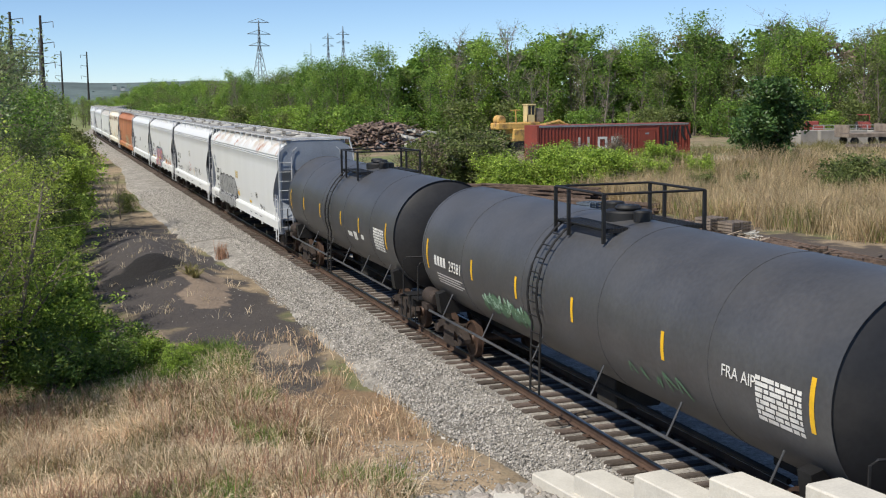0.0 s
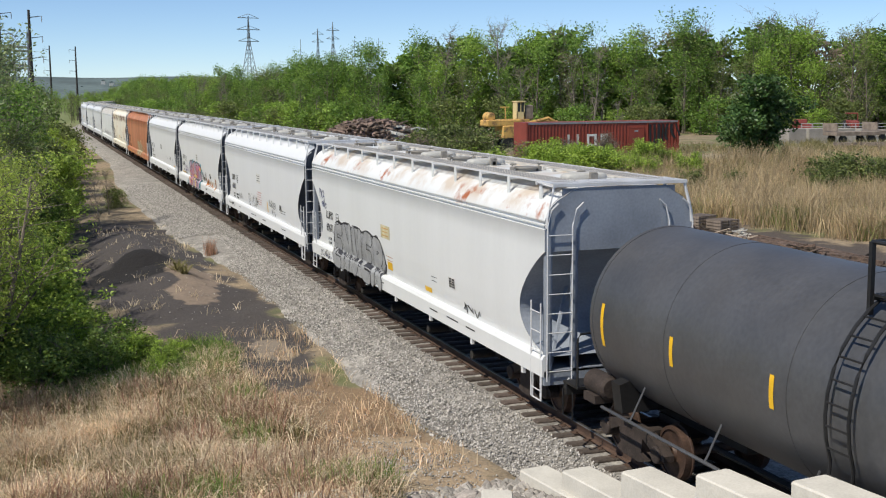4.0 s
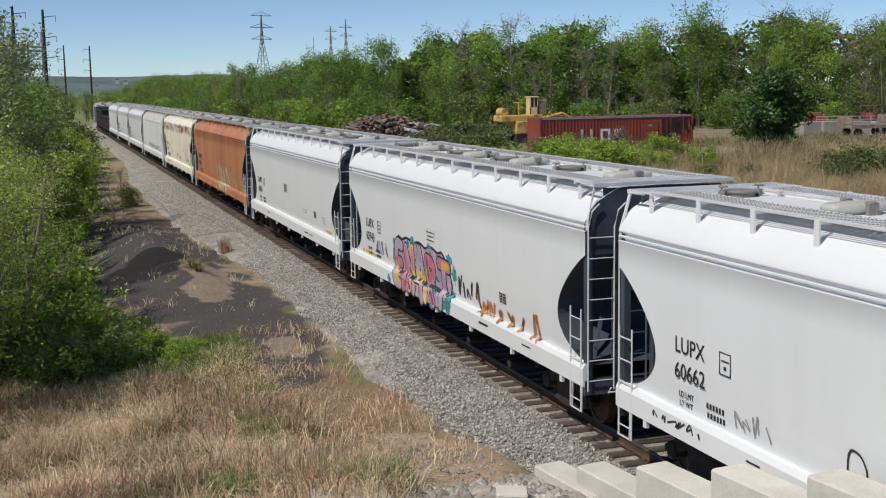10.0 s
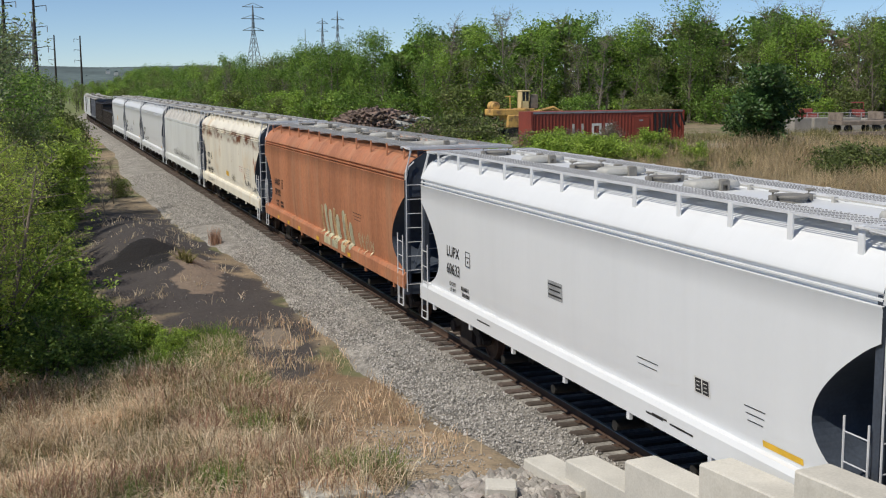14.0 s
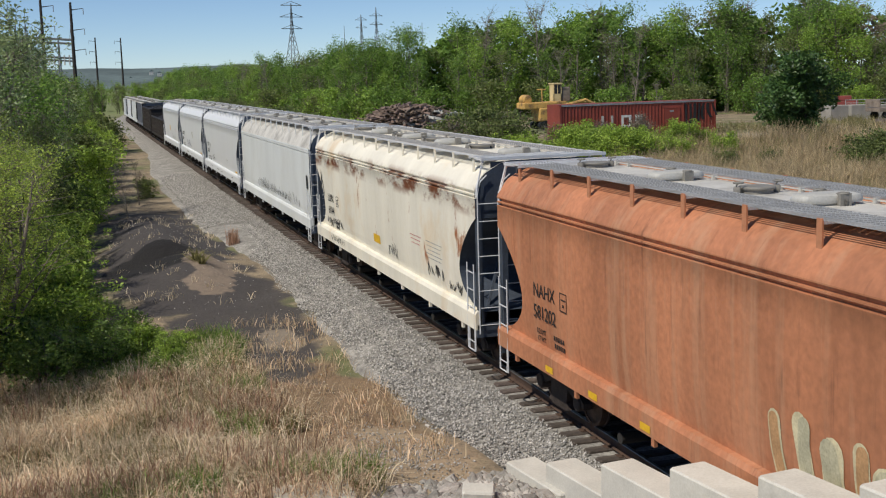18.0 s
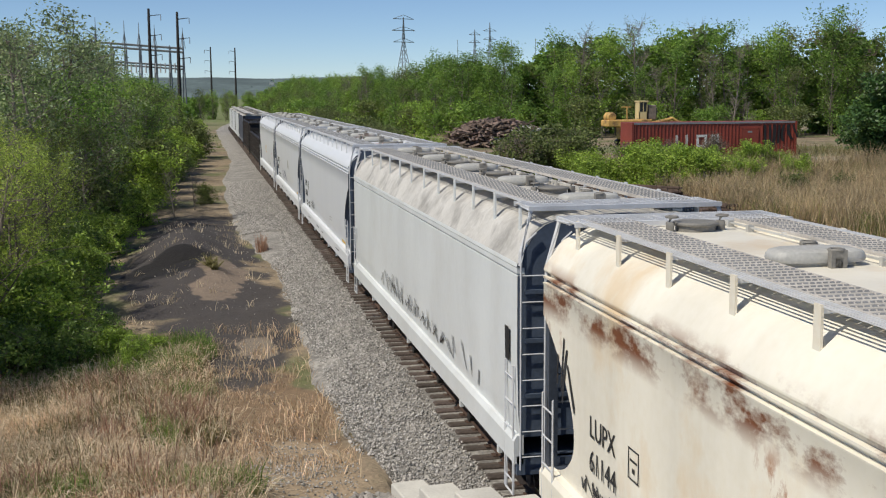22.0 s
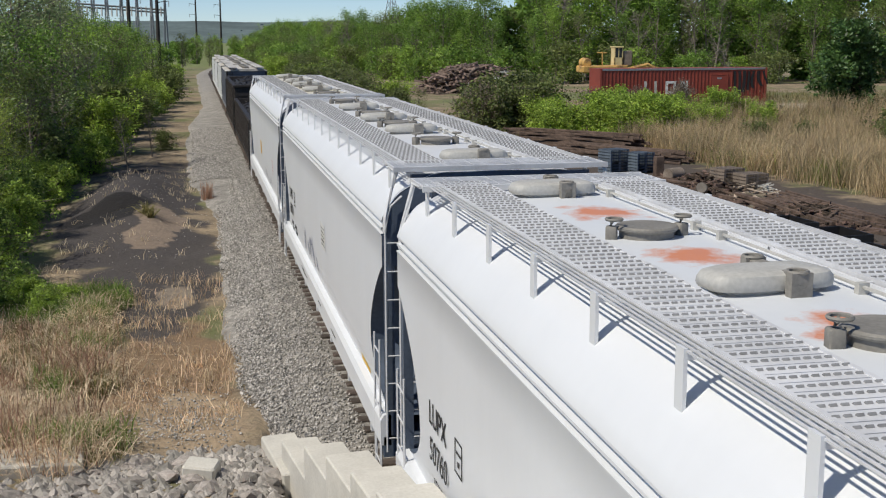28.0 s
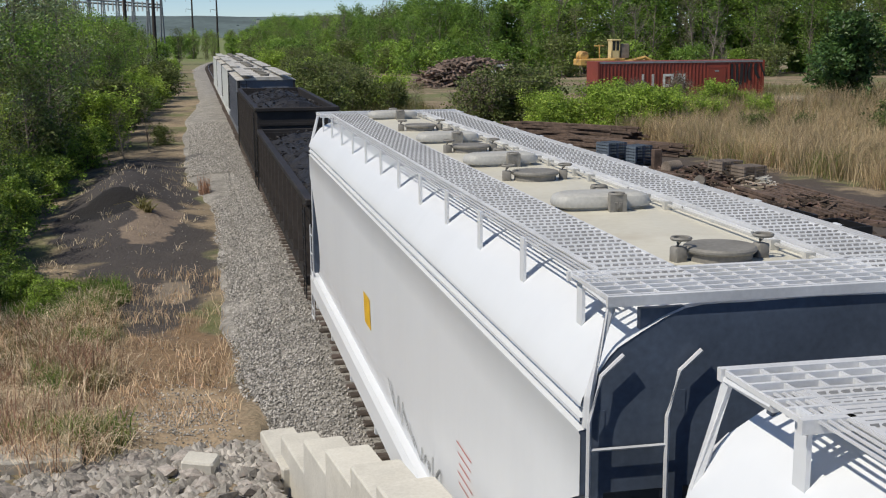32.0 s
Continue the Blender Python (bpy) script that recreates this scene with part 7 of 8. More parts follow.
def excavator():
    m = thing("excavator", "old yellow tracked loader behind the container", "excavator", at=pose(38.4, 116, ground_z(38.4, 116)))
    for s in (-1, 1):
        t = Shape()
        ring = []
        for j in range(24):
            a = math.tau * j / 24
            ring.append((2.0 * math.copysign(abs(math.cos(a)) ** 0.5, math.cos(a)), 0.5 + 0.5 * math.copysign(abs(math.sin(a)) ** 0.7, math.sin(a))))
        t.loft([[(x, s * 1.1 + d, z) for x, z in ring] for d in (-0.28, 0.28)])
        part("track", t, M_BLACK, m)
    part("chassis", Shape().box(-1.9, -1.2, 0.9, 2.3, 1.2, 2.3, 0.12).box(-0.5, -0.9, 2.3, 1.3, 0.9, 2.95, 0.05), M_DIGGER, m)
    part("engine_hood", Shape().box(1.2, -1.0, 2.25, 4.6, 1.0, 2.75, 0.1), M_DIGGER, m)
    part("deck", Shape().box(-3.6, -1.1, 2.2, 0.2, 1.1, 2.9, 0.1), M_DIGGER, m)
    part("drum", Shape().disc((-3.0, 0, 3.2), "y", 0.5, 1.4, 18, 0.12), M_DIGGER, m, "round yellow drum", smooth=True)
    cab = part("cab", Shape().box(-0.05, -0.6, 2.9, 0.03, 0.6, 4.75).box(0.77, -0.6, 2.9, 0.85, 0.6, 4.75).box(-0.05, 0.52, 2.9, 0.85, 0.6, 4.75).box(-0.05, -0.6, 2.9, 0.85, -0.52, 3.7).box(-0.12, -0.7, 4.7, 0.92, 0.7, 4.84, 0.04).box(0.36, -0.6, 3.7, 0.44, -0.54, 4.75), M_CABYELLOW, m, "pale yellow cab")
    part("window", Shape().box(0.03, -0.58, 3.72, 0.36, -0.55, 4.68).box(0.44, -0.58, 3.72, 0.77, -0.55, 4.68), M_GLASS, cab, "dark cab window")
    part("engine_cover", Shape().box(0.95, -0.5, 2.9, 1.9, 0.6, 4.4, 0.08), M_WOOD, m, "dark brown engine cover")
    part("mast", Shape().tube([(-1.3, -0.5, 2.9), (-1.35, -0.5, 4.3)], 0.07, 8).tube([(-1.9, -0.5, 4.2), (-0.9, -0.5, 4.2)], 0.06, 8), M_DIGGER, m)
    part("boom", Shape().tube([(1.6, -0.9, 2.6), (3.4, -1.0, 3.0), (4.4, -1.0, 2.5)], 0.18, 8), M_DIGGER, m)
    part("exhaust", Shape().tube([(2.2, 0.4, 3.3), (2.2, 0.4, 4.1)], 0.07, 8), M_BLACK, m)


excavator()


def jumble(name, label, category, x0, y0, spread, count, size, material, seed, tall, long=1.0, flat=1.15):
    """A heap of mixed beams and plates, too many to tell apart."""
    rng = random.Random(seed)
    sh = Shape()
    for _ in range(count):
        u, v = rng.gauss(0, 0.42), rng.gauss(0, 0.42)
        top = max(0.05, tall * (1 - min(1, math.hypot(u, v) * flat) ** (3 if flat < 1 else 1)))
        x, y = x0 + spread[0] * u, y0 + spread[1] * v
        z = ground_z(x, y) + rng.random() * top
        a, l, w, h = rng.uniform(0, math.pi), size * rng.uniform(0.4, 1.6) * long, size * rng.uniform(0.05, 0.25), size * rng.uniform(0.04, 0.16)
        c, s, t = math.cos(a), math.sin(a), rng.uniform(-0.35, 0.35)
        vs = []
        for dz in (-h, h):
            for du, dv in ((-l, -w), (l, -w), (l, w), (-l, w)):
                vs.append((x + c * du - s * dv, y + s * du + c * dv, z + dz + t * du))
        sh.add(vs, [(3, 2, 1, 0), (4, 5, 6, 7), (0, 1, 5, 4), (1, 2, 6, 5), (2, 3, 7, 6), (3, 0, 4, 7)])
    return tagged(new(name, sh.mesh(name, material)), label, category, kind="stuff")


jumble("debris_pile", "big brown pile of broken timber and debris", "debris pile", 30.0, 142, (7.0, 4.5), 1500, 0.75, M_DEBRIS, 1, 3.3, 1.0, 0.9)
jumble("debris_pile", "pale broken boards on the debris pile", "debris pile", 33.0, 140, (4.5, 2.0), 60, 1.0, M_ROOFW, 11, 2.6, 1.0, 0.9)
jumble("scrap_heap", "low rusty scrap heap beside the rails", "scrap heap", 15.4, 72, (2.6, 6), 420, 0.5, M_SCRAP, 2, 0.9)
jumble("scrap_heap", "rusty scrap and brush along the yard", "scrap heap", 19.2, 49.5, (1.6, 5.5), 620, 0.34, M_SCRAP, 3, 0.75)
jumble("scrap_heap", "pale broken pieces on the scrap line", "scrap heap", 20.3, 46.6, (0.8, 1.6), 60, 0.2, M_CONC, 4, 0.5)
jumble("scrap_heap", "rusty scrap beside the stacked rails", "scrap heap", 19.3, 40.5, (1.4, 5), 420, 0.36, M_SCRAP, 5, 0.55)
jumble("scrap_heap", "pale splintered boards among the scrap", "scrap heap", 19.4, 46.0, (1.5, 7), 130, 0.3, M_REEDTIMBER, 6, 0.5)


def bar_pile(label, x, y, turn, count, length, material, seed, section=(0.07, 0.09)):
    """A pile of long rails or timbers, each a bar of its own."""
    rng = random.Random(seed)
    pile = thing("rail_pile", label, "rail pile", "piles of old rails", at=pose(x, y, ground_z(x, y), 0, 0, turn))
    w, h = section
    me = Shape().box(-length / 2, -w, 0, length / 2, w, 2 * h, 0.01).mesh("bar", material)
    k = 0
    for row in range(13):
        for i in range(max(1, 13 - row)):
            if k >= count:
                return pile
            part("bar", me, material, pile, at=pose(rng.uniform(-0.9, 0.9), (i - (12 - row) / 2) * w * 3.4 + rng.uniform(-0.08, 0.08), row * h * 2.05, 0, rng.uniform(-0.6, 0.6), rng.uniform(-6, 6)))
            k += 1
    return pile


bar_pile("pile of long rusty rails and timbers", 19.0, 69.5, -52, 78, 8.5, M_SCRAP, 1, (0.055, 0.06))
bar_pile("second pile of rusty rails", 20.6, 63.5, -62, 54, 7.5, M_SCRAP, 2, (0.05, 0.055))
bar_pile("low stack of rusty bars", 18.9, 50.8, -70, 18, 3.2, M_SCRAP, 3, (0.05, 0.05))
bar_pile("long low stack of rusty rails", 19.9, 42.0, -86, 24, 8.0, M_SCRAP, 4, (0.07, 0.07))


def pallet_stack(x, y, n, material, turn, label):
    st = thing("pallet_stack", label, "pallet stack", "pallet stacks", at=pose(x, y, ground_z(x, y), 0, 0, turn))
    board, block = Shape().box(-0.6, -0.05, 0, 0.6, 0.05, 0.022).mesh("board", material), Shape().box(-0.05, -0.5, 0, 0.05, 0.5, 0.1).mesh("bearer", material)
    for k in range(n):
        z = k * 0.15
        for u in (-0.55, 0, 0.55):
            part("bearer", block, material, st, at=pose(u, 0, z))
        for i in range(6):
            part("board", board, material, st, at=pose(0, -0.45 + 0.18 * i, z + 0.102))
    return st


pallet_stack(16.9, 56.4, 8, M_PALLET, 20, "stack of blue-grey pallets in the scrap yard")
pallet_stack(18.2, 56.2, 7, M_PALLET, 24, "second stack of blue-grey pallets")
pallet_stack(19.6, 48.9, 7, M_WOOD, 15, "stack of weathered dark pallets")
pallet_stack(20.3, 48.0, 6, M_WOOD, 10, "leaning stack of grey pallets")
post = thing("timber_post", "short rusty square post standing in the yard", "post", at=pose(18.7, 54.8, ground_z(18.7, 54.8)))
part("shaft", Shape().box(-0.22, -0.2, -0.2, 0.22, 0.2, 1.0, 0.03), M_SCRAP, post)
drum = thing("steel_drum", "brown steel drum lying by the post", "drum", at=pose(18.6, 52.6, ground_z(18.6, 52.6) + 0.3, 0, 0, 25))
part("shell", Shape().disc((0, 0, 0.0), "x", 0.33, 0.9, 18, 0.03), M_WOOD, drum, smooth=True)
wheel = thing("loose_wheel", "pale wheel rim leaning on the scrap", "wheel", at=pose(17.8, 47.6, ground_z(17.8, 47.6) + 0.32, 0, 20, 60))
part("rim", Shape().disc((0, 0, 0), "x", 0.26, 0.16, 18, 0.04), M_TOTE, wheel, smooth=True)
for x, y in ((15.9, 36.2), (16.2, 33.4), (15.6, 30.6)):
    bx = thing("steel_bin", "black steel bin beside the track", "bin", "bins beside the track", at=pose(x, y, ground_z(x, y), 0, 0, 4))
    sh = Shape().box(-0.6, -0.9, 0, -0.54, 0.9, 0.7).box(0.54, -0.9, 0, 0.6, 0.9, 0.7).box(-0.54, -0.9, 0, 0.54, -0.84, 0.7).box(-0.54, 0.84, 0, 0.54, 0.9, 0.7).box(-0.54, -0.84, 0, 0.54, 0.84, 0.06)
    part("bin_body", sh, M_BLACK, bx)
dead = WOODS["bare"][1]
plant(dead, "fallen_tree", "pale dead tree leaning behind the container", "tree", "", 52.0, 118, 40, 0.42)


def far_yard():
    """A concrete ramp with railings, a red tractor, flatbed wagons and blocks beyond the dark tree."""
    zb = ground_z(84, 122)
    ramp = thing("concrete_ramp", "pale concrete ramp with steel railings", "ramp", at=pose(76, 118, zb, 0, 0, -30))
    part("deck", Shape().box(0, 0, -0.5, 44, 12, 1.5).box(-0.4, -0.3, 1.3, 44, 0.2, 1.6), M_CONC, ramp)
    postm, n = Shape().box(-0.05, -0.05, 0, 0.05, 0.05, 1.15).mesh("post", M_STEEL), 36
    for i in range(n):
        part("railing_post", postm, M_STEEL, ramp, at=pose(44 * i / n, 0, 1.6))
    for z in (0.4, 0.75, 1.12):
        part("railing_bar", Shape().tube([(0, 0, 1.6 + z), (44, 0, 1.6 + z)], 0.035, 5), M_STEEL, ramp)
    for i in range(14):
        part("wall_panel", Shape().box(0.2 + 3.1 * i, -0.08, -0.3, 3.1 + 3.1 * i, -0.003, 1.25), M_CONC, ramp)
    tr = thing("tractor", "old red tractor parked on the ramp", "tractor", at=pose(84.5, 119.5, zb + 1.5, 0, 0, 62) @ Matrix.Diagonal((0.85, 0.85, 0.85, 1)))
    part("body", Shape().box(-1.9, -0.6, 0.7, 0.9, 0.6, 1.6, 0.1), M_RED, tr)
    part("cab", Shape().box(0.4, -0.8, 1.0, 2.0, 0.8, 1.7, 0.08).box(0.4, -0.8, 2.6, 2.0, 0.8, 2.75, 0.05).box(0.4, -0.8, 1.7, 0.5, -0.7, 2.6).box(1.9, -0.8, 1.7, 2.0, -0.7, 2.6), M_RED, tr)
    part("cab_window", Shape().box(0.5, -0.74, 1.7, 1.9, -0.7, 2.6), M_GLASS, tr)
    for x, r in ((-1.4, 0.5), (1.2, 0.85)):
        for s in (-1, 1):
            part("wheel", Shape().disc((x, s * 0.85, r), "y", r, 0.4, 20, 0.08), M_BLACK, tr, smooth=True)
    mc = thing("farm_machine", "rusty red farm machine on the ramp", "farm machine", at=pose(79.5, 122.5, zb + 1.5, 0, 0, -30) @ Matrix.Diagonal((0.75, 0.75, 0.75, 1)))
    part("frame", Shape().box(-1.6, -0.8, 0.5, 1.6, 0.8, 1.3, 0.1).box(-1.4, -0.7, 1.3, 0.6, 0.7, 2.1, 0.1), M_RED, mc)
    rng = random.Random(9)
    for i, (x, y, w) in enumerate(((60.3, 98, 2.0), (63.6, 98.6, 3.0), (67.4, 100, 2.6), (71.5, 101.5, 2.2))):
        b = thing("concrete_block", "large weathered concrete block in the yard", "concrete block", "concrete blocks in the yard", at=pose(x, y, ground_z(x, y), 0, 0, rng.uniform(-8, 8)))
        part("block", Shape().box(-w / 2, -0.8, 0, w / 2, 0.8, 1.5, 0.05), M_CONCDARK, b)
    for x, y, t in ((62.5, 92, -6), (69.0, 94.5, -4)):
        fl = thing("flatbed_wagon", "brown flatbed wagon in the far yard", "wagon", "flatbed wagons", at=pose(x, y, ground_z(x, y), 0, 0, t))
        part("bed", Shape().box(-2.3, -1.2, 0.75, 2.3, 1.2, 1.1, 0.02), M_WOOD, fl)
        part("headboard", Shape().box(-2.3, -1.2, 1.15, -2.2, 1.2, 1.9), M_WOOD, fl)
        for a in (-1.5, 1.5):
            for s in (-1, 1):
                part("wheel", Shape().disc((a, s * 0.95, 0.4), "y", 0.4, 0.25, 18, 0.05), M_BLACK, fl, smooth=True)
    slab = thing("concrete_pad", "white concrete pad in the yard", "slab", at=pose(47.0, 74.5, ground_z(47, 74.5)))
    part("pad", Shape().box(-1.6, -1.6, -0.3, 4.5, 1.6, 0.3, 0.04), M_CONC, slab)
    for k in range(3):
        rl = thing("timber_rail", "grey timber rail by the pad", "rail", "timber rails", at=pose(57 + 2.0 * k, 81.5 - 1.8 * k, ground_z(57, 81) - 0.1, 0, 0, -14))
        part("beam", Shape().box(-4, -0.12, 0.5, 4, 0.12, 0.75), M_WOOD, rl)
        for x in (-3, 0, 3):
            part("leg", Shape().box(x - 0.1, -0.1, 0, x + 0.1, 0.1, 0.5), M_WOOD, rl)


far_yard()


# ---- poles, pylons and hills ----
def power_pole(x, y, top, side):
    p = thing("power_pole", "tall dark steel power pole with short arms", "power pole", "power poles by the line", at=pose(x, y, 0))
    z0 = ground_z(x, y)
    part("shaft", Shape().tube([(0, 0, z0 - 1), (0, 0, top)], 0.42, 10, 0.2), M_POLE, p, smooth=True)
    for k in range(3):
        z = top - 1.2 - 3.2 * k
        a = part("arm", Shape().tube([(0, 0, z), (side * 1.9, 0, z + 0.25)], 0.09, 6, 0.05), M_POLE, p)
        part("insulator", Shape().tube([(side * 1.9, 0, z + 0.25), (side * 1.9, 0, z - 0.7)], 0.07, 6), M_STEEL, a)


for x, y, top, side in ((-13.7, 200, 19.8, 1), (-9.2, 200, 19.3, 1), (-2.3, 385, 20.4, -1), (5.3, 385, 20.2, -1)):
    power_pole(x, y, top, side)


def pylon(x, y, top, wide, arms, label):
    p = thing("lattice_pylon", label, "pylon", "lattice pylons", at=pose(x, y, -2, 0, 0, 20))
    h = top + 2
    def half(z):
        return max(0.35, wide * (1 - z / (h * 0.8))) if z < h * 0.72 else 0.45 * max(0.15, (h - z) / (h * 0.28))
    for sx in (-1, 1):
        for sy in (-1, 1):
            part("leg", Shape().tube([(sx * half(z), sy * half(z), z) for z in (0, h * 0.3, h * 0.6, h * 0.72, h)], 0.16, 4, 0.09), M_PYLON, p)
    n, sh = 12, Shape()
    for i in range(n):
        z0, z1 = h * i / n, h * (i + 1) / n
        a, b = half(z0), half(z1)
        for s in (-1, 1):
            sh.tube([(-a, s * a, z0), (b, s * b, z1)], 0.07, 3).tube([(a, s * a, z0), (-b, s * b, z1)], 0.07, 3)
            sh.tube([(s * a, -a, z0), (s * b, b, z1)], 0.07, 3).tube([(s * a, a, z0), (s * b, -b, z1)], 0.07, 3)
    tagged(part("bracing", sh, M_PYLON, p), kind="stuff")
    for f, w in arms:
        z = h * f
        part("cross_arm", Shape().tube([(-w, 0, z), (w, 0, z)], 0.13, 4).tube([(-w, 0, z), (0, 0, z + 1.5), (w, 0, z)], 0.09, 4), M_PYLON, p)
    return p


pylon(70.8, 450, 34.2, 4.0, ((0.98, 4.5), (0.86, 5.0), (0.74, 4.5)), "tall lattice pylon above the trees")
pylon(141.5, 600, 41.0, 4.0, ((0.9, 4.0), (0.8, 4.0)), "distant lattice pylon above the wood")
pylon(133.5, 600, 37.5, 3.4, ((0.93, 3.5), (0.83, 3.5)), "second distant lattice pylon")
for x, top in ((124.5, 32), (153, 32), (166, 33)):
    m = thing("radio_mast", "thin distant mast above the trees", "mast", "distant masts", at=pose(x, 600, -2))
    part("shaft", Shape().tube([(0, 0, 0), (0, 0, top + 2)], 0.35, 5, 0.12), M_PYLON, m)


def substation():
    g = thing("substation_gantry", "steel substation gantry with pointed masts", "substation")
    y, zb = 260, ground_z(-20, 260)
    xs_ = (-27.0, -24.0, -21.2, -18.2, -15.0, -12.0, -9.2)
    for i, x in enumerate(xs_):
        for d in (0, 6):
            part("gantry_leg", Shape().tube([(x - 0.5, y + d, zb), (x, y + d, 16.2)], 0.12, 4).tube([(x + 0.5, y + d, zb), (x, y + d, 16.2)], 0.12, 4), M_PYLON, g)
        if i % 2 == 0 or i == 3:
            part("mast", Shape().tube([(x, y, 15.5), (x, y, 22.0 - 0.35 * i)], 0.18, 4, 0.04).tube([(x - 0.5, y, 15.5), (x, y, 19)], 0.07, 3).tube([(x + 0.5, y, 15.5), (x, y, 19)], 0.07, 3), M_PYLON, g)
    for d in (0, 6):
        for z in (16.2, 15.4, 12.4, 11.8):
            part("beam", Shape().tube([(xs_[0] - 1.5, y + d, z + 0.8), (xs_[-1], y + d, z - 0.6)], 0.14, 4), M_PYLON, g)
    for k in range(18):
        x = xs_[0] + k
        part("insulator", Shape().tube([(x, y, 12.4), (x, y, 10.4)], 0.16, 5), M_ROOFW, g)


substation()


def hills():
    rng = random.Random(4)
    sh = Shape()
    n = 60
    prof = lambda u: 25 + 7 * noise.noise((u * 7, 1.3, 0)) + 2 * noise.noise((u * 31, 4.3, 0)) - 15 * smooth01((u - 0.52) / 0.14) * (1 - 0.5 * smooth01((u - 0.75) / 0.2))
    rows = []
    for d, k in ((0, -0.15), (150, 0.35), (300, 0.8), (420, 1.0), (700, 0.7)):
        rows.append([(-700 + 1700 * i / n, 1200 + d, -4 + (prof(i / n) + 4) * k + 0.8 * noise.noise((i * 0.8, d, 0))) for i in range(n + 1)])
    sh.loft(rows, close=False)
    tagged(new("hill", sh.mesh("hill", M_HILL, True)), "low wooded hills far off, tinted blue-grey with haze", "hill", kind="structure")
    for x, z in ((40, 8), (52, 10), (75, 17), (84, 15), (100, 11), (15, 6)):
        b = thing("house", "tiny pale house on the far hillside", "house", "houses on the hill", at=pose(x * 1.03, 1420, z))
        part("wall", Shape().box(-2.2, -2, -3, 2.2, 2, 1.3), M_ROOFW, b)
        part("roof", Shape().loft([[(-2.5, y, 1.3), (2.5, y, 1.3), (0, y, 2.6)] for y in (-2.2, 2.2)]), M_HILL, b)


hills()

# ---- grasses and stones ----
def blades(name, label, category, spots, height, width, lean, material, seed):
    """Bent grass blades at plan spots: one mesh."""
    rng = np.random.default_rng(seed)
    n = len(spots)
    p = np.array([(x, y, ground_z(x, y) - 0.03) for x, y in spots])
    h = height[0] + (height[1] - height[0]) * rng.random((n, 1))
    a = rng.random((n, 1)) * math.tau
    side = np.concatenate([np.cos(a), np.sin(a), 0 * a], 1)
    d = rng.normal(0, lean, (n, 3)) * [1, 1, 0]
    w = width * rng.uniform(0.6, 1.3, (n, 1))
    up = np.array([0, 0, 1.0])
    mid = p + up * h * 0.55 + d * h * 0.35
    tip = p + up * h * (0.98 - np.linalg.norm(d, axis=1, keepdims=True) * 0.35).clip(0.3, 1) + d * h
    v = np.stack([p - side * w, p + side * w, mid - side * w * 0.8, mid + side * w * 0.8, tip - side * w * 0.2, tip + side * w * 0.2], 1).reshape(-1, 3)
    base = np.arange(n)[:, None] * 6
    f = np.concatenate([base + [0, 1, 3, 2], base + [2, 3, 5, 4]], 1).reshape(-1, 4)
    return tagged(new(name, array_mesh(name, v, f, material)), label, category, kind="stuff")


def scatter(n, seed, box, keep):
    rng = random.Random(seed)
    out = []
    while len(out) < n:
        x, y = rng.uniform(box[0], box[1]), rng.uniform(box[2], box[3])
        if rng.random() < keep(x, y):
            out.append((x, y))
    return out


def clump(x, y, s=0.7, off=0.0):
    return smooth01((noise.noise((x * s, y * s, 5.0 + off)) + 0.25) * 2.2)


def tussocks(n, per, seed, box, keep, wide):
    """Plan spots in tufts."""
    rng = random.Random(seed + 500)
    return [(x + rng.gauss(0, wide), y + rng.gauss(0, wide)) for x, y in scatter(n, seed, box, keep) for _ in range(per)]


def dry_keep(x, y):
    edge = -5.1 + 0.8 * noise.noise((y * 0.4, 0, 9)) - 0.05 * (y - 17)
    return (0.06 + 0.94 * clump(x, y) ** 1.7) * smooth01((edge - x) / 1.2) * smooth01((y - 16.9) / 0.8) * (1 - smooth01((y - 29.0 - 0.1 * (x + 8)) / 2.5))


blades("dry_grass", "tall dry tan grass on the slope", "grass", scatter(44000, 1, (-16.5, -4, 16.6, 31), dry_keep), (0.22, 0.75), 0.0075, 0.62, M_DRY, 1)
blades("dry_grass", "bleached pale straw standing on the slope", "grass", tussocks(1500, 13, 21, (-16.5, -4, 16.8, 30), dry_keep, 0.16), (0.35, 0.9), 0.006, 0.9, M_STRAW, 21)
blades("dry_grass", "olive half-dead grass", "grass", tussocks(2000, 18, 22, (-16.5, -4, 16.8, 31), lambda x, y: dry_keep(x, y) * clump(x, y, 0.5, 13), 0.16), (0.25, 0.6), 0.010, 0.4, M_OLIVEGRASS, 22)
blades("dry_grass", "reddish dead grass stems", "grass", scatter(5000, 2, (-16.5, -5, 17, 28), lambda x, y: dry_keep(x, y) * clump(x, y, 0.35, 3)), (0.5, 1.0), 0.009, 0.3, M_DRYRED, 2)
blades("dry_grass", "sparse dead grass beside the ballast", "grass", scatter(2600, 3, (-7, -3.3, 19, 34), lambda x, y: 0.6 * clump(x, y, 0.9, 7)), (0.15, 0.45), 0.009, 0.5, M_DRY, 3)


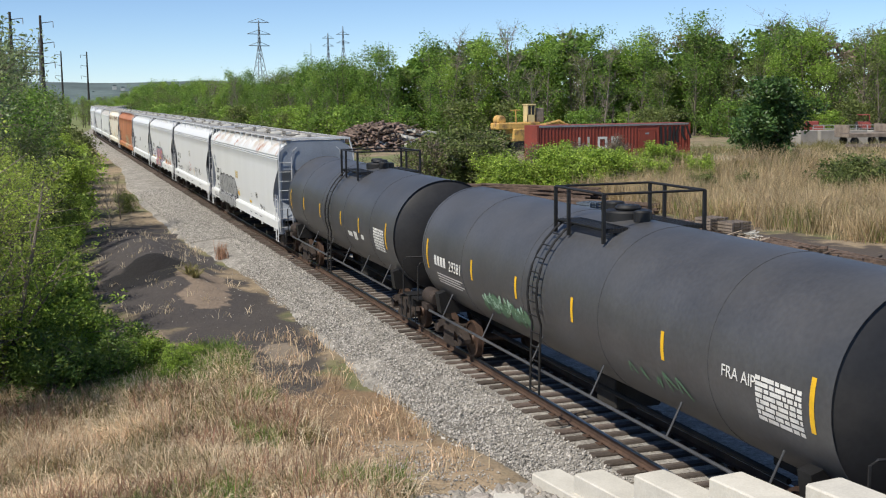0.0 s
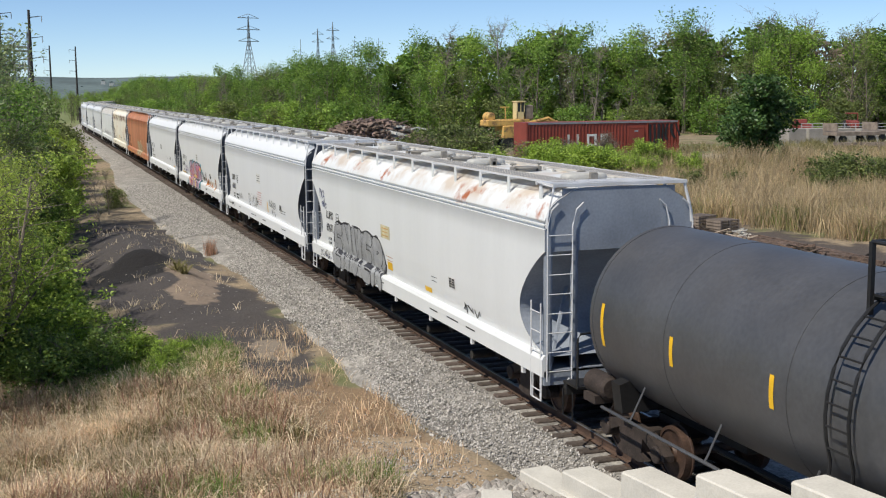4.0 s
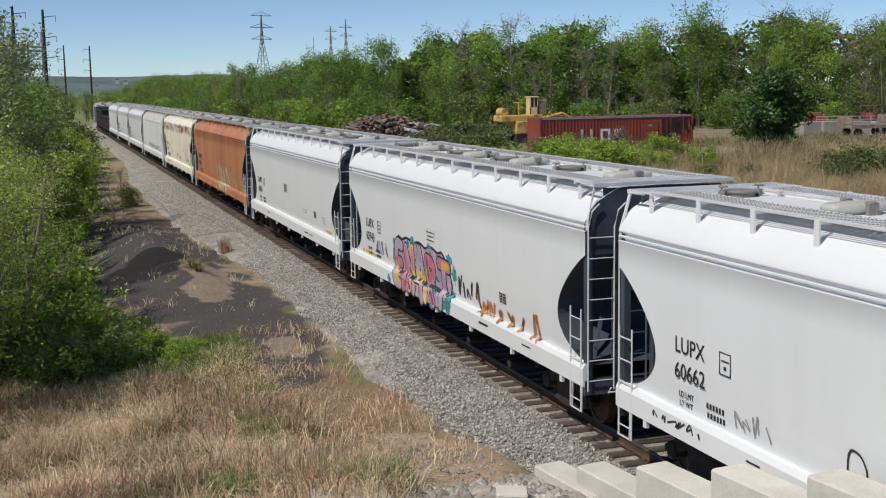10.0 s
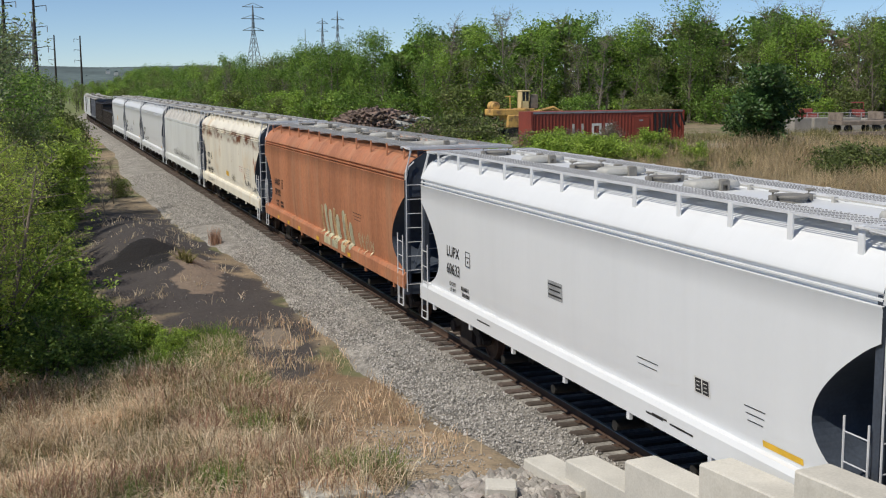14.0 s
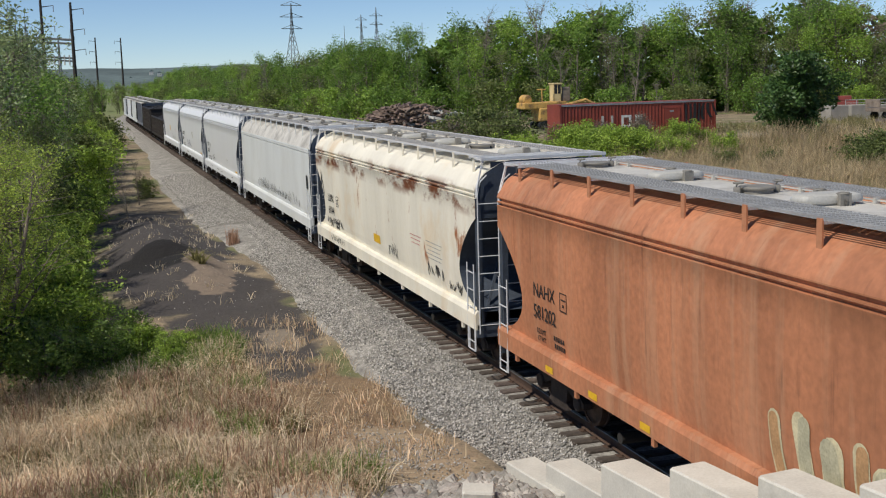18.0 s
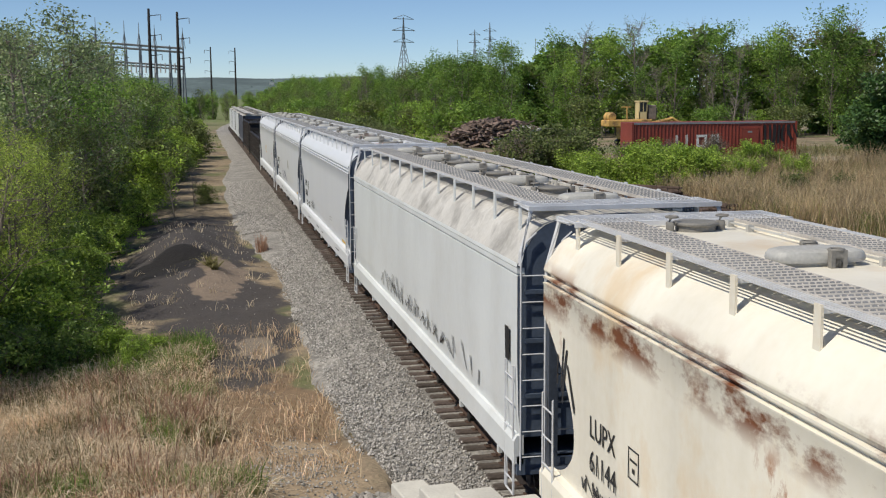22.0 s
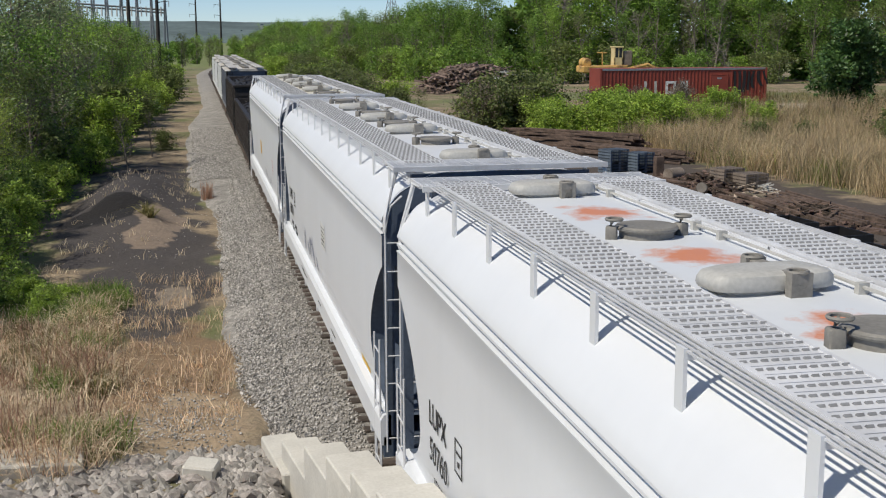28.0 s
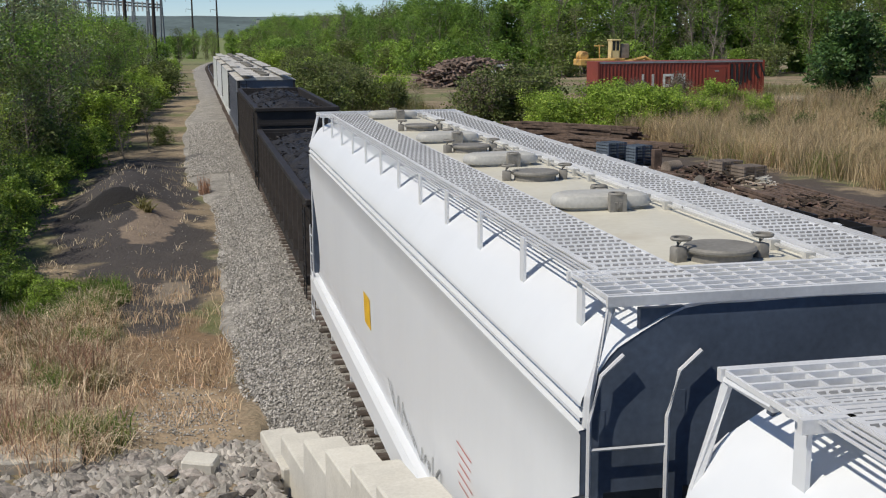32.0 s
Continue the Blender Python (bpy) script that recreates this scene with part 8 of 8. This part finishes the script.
def green_keep(x, y):
    k = 0.0
    for cx, cy, rx, ry in ((-7.9, 30.0, 1.6, 2.4), (-6.9, 28.6, 0.9, 1.4), (-6.9, 23.0, 0.6, 0.8), (-9.6, 28.6, 1.0, 1.2), (-9.3, 19.0, 0.8, 0.6), (-6.4, 18.4, 0.7, 0.6), (-8.5, 18.9, 0.9, 0.6), (-5.7, 18.4, 0.7, 0.6), (-6.4, 31.0, 0.8, 1.3), (-6.5, 26.0, 0.5, 0.8), (-5.3, 74, 0.8, 3)):
        k = max(k, 1.0 - ((x - cx) / rx) ** 2 - ((y - cy) / ry) ** 2)
    return max(0, k) ** 0.5 * (0.4 + 0.6 * clump(x, y, 1.2, 1))


blades("green_grass", "fresh green grass tufts", "grass", scatter(12000, 4, (-11, -4, 17, 46), green_keep), (0.2, 0.7), 0.009, 0.4, M_GRASS, 4)


def reed_keep(x, y):
    lo = 22.5 + 0.25 * (55 - y) * (1 if y < 55 else 0) + 1.5 * noise.noise((y * 0.3, 2, 0))
    return smooth01((x - lo) / 1.0) * (0.35 + 0.65 * clump(x, y, 0.3, 2)) * (1 - smooth01((y - 72) / 6))


blades("reeds", "tall tan reed bed beside the yard", "reeds", tussocks(3300, 22, 5, (20, 60, 40, 80), reed_keep, 0.32), (0.8, 2.3), 0.011, 0.36, M_REED, 5)
blades("reeds", "brown dead reeds", "reeds", tussocks(2400, 18, 15, (20, 60, 40, 80), reed_keep, 0.35), (0.6, 2.0), 0.014, 0.45, M_REEDBROWN, 15)
blades("reeds", "green shoots among the reeds", "reeds", tussocks(1100, 18, 6, (22, 60, 40, 80), lambda x, y: reed_keep(x, y) * clump(x, y, 0.25, 11) ** 2, 0.32), (0.6, 1.6), 0.014, 0.35, M_REEDGREEN, 6)
blades("dry_grass", "rough grass on the waste ground", "grass", scatter(14000, 7, (4.5, 16, 70, 150), lambda x, y: 0.3 + 0.7 * clump(x, y, 0.2, 4)), (0.5, 1.2), 0.02, 0.3, M_OLIVEGRASS, 7)
blades("dry_grass", "rough weeds on the rise behind the reeds", "grass", tussocks(900, 14, 17, (24, 66, 70, 94), lambda x, y: 0.2 + 0.8 * clump(x, y, 0.3, 4), 0.4), (0.3, 0.9), 0.016, 0.5, M_OLIVEGRASS, 17)
blades("dry_grass", "sparse dead weeds on the cinder bank", "grass", tussocks(70, 9, 31, (-8.6, -4.0, 33, 62), lambda x, y: clump(x, y, 0.6, 8), 0.12), (0.12, 0.42), 0.009, 0.6, M_STRAW, 31)
blades("dry_grass", "dead stalks standing on the bank", "grass", [(-3.5 + random.Random(i).gauss(0, 0.12), 50.4 + random.Random(i + 99).gauss(0, 0.2)) for i in range(140)], (0.5, 1.0), 0.012, 0.12, M_DRYRED, 8)
for cx, cy in ((-5.8, 43.1), (-5.6, 42.7)):
    blades("yucca", "spiky pale-green rosette on the bank", "plant", [(cx + random.Random(i).gauss(0, 0.06), cy + random.Random(i + 50).gauss(0, 0.06)) for i in range(46)], (0.35, 0.6), 0.025, 0.9, M_OLIVEGRASS, 9)


def loose_stones():
    """Crushed stone on the ballast, and pale stones on the bank."""
    rng = np.random.default_rng(3)
    n = 60000
    y = 13 + 75 * rng.random(n) ** 1.5
    x = -1.25 - 2.9 * rng.random(n) ** 0.8
    keep = x > -3.62 - 0.6 * (y > 54)
    x, y = x[keep], y[keep]
    prof_x, prof_z = [-3.5, -3.1, -2.5, -2.0, -1.5, -0.8], [-0.72, -0.50, -0.36, -0.27, -0.235, -0.23]
    z = np.where(y > 56, np.interp(x, [-4.75, -4.35, -3.75, -2.6, -1.5], [-0.72, -0.50, -0.36, -0.27, -0.235]), np.interp(x, prof_x, prof_z))
    z = z + 0.04 * (x < -2.3)
    xb = np.r_[-5.2 + rng.normal(0, 1.3, 520), -4.3 + rng.normal(0, 0.55, 1500)]
    yb = np.r_[17.5 + 40 * rng.random(520), 19.8 + rng.normal(0, 1.5, 1500)]
    ok = xb < -3.3
    x, y = np.r_[x, xb[ok]], np.r_[y, yb[ok]]
    z = np.r_[z, [ground_z(a, b) for a, b in zip(xb[ok], yb[ok])]]
    n = len(x)
    r = rng.uniform(0.017, 0.038, (n, 1, 1)) * np.where(np.arange(n) > n - ok.sum(), 0.75, 1.0)[:, None, None]
    octa = np.array([(1, 0, 0), (0, 1, 0), (-1, 0, 0), (0, -1, 0), (0, 0, 1), (0, 0, -0.6)], float)
    v = np.stack([x, y, z + 0.012], 1)[:, None] + octa[None] * r * rng.uniform(0.5, 1.35, (n, 6, 1))
    tri = np.array([(0, 1, 4), (1, 2, 4), (2, 3, 4), (3, 0, 4), (1, 0, 5), (2, 1, 5), (3, 2, 5), (0, 3, 5)])
    f = (np.arange(n)[:, None, None] * 6 + tri[None]).reshape(-1, 3)
    tagged(new("loose_stones", array_mesh("loose_stones", v.reshape(-1, 3), f, M_STONE)), "loose crushed stones on the ballast shoulder", "stones", kind="stuff")


loose_stones()


def motions():
    """The train rolls past, every wheel turning with it."""
    half_steps = [0.5 * k for k in range(65)]
    fine = [k / 15 for k in range(481)]
    for car, place, wheels in CARS:
        rows = []
        for t in half_steps:
            x, y, h = track_at(place - train_s(t))
            rows.append((t, pose(x, y, 0, 0, 0, h)))
        walk(car, rows)
    for car, place, wheels in CARS:
        for w in wheels:
            at = w.matrix_basis.translation.copy()
            walk(w, [(t, pose(at.x, at.y, at.z, math.degrees(train_s(t) / 0.462) % 360.0)) for t in fine])


motions()
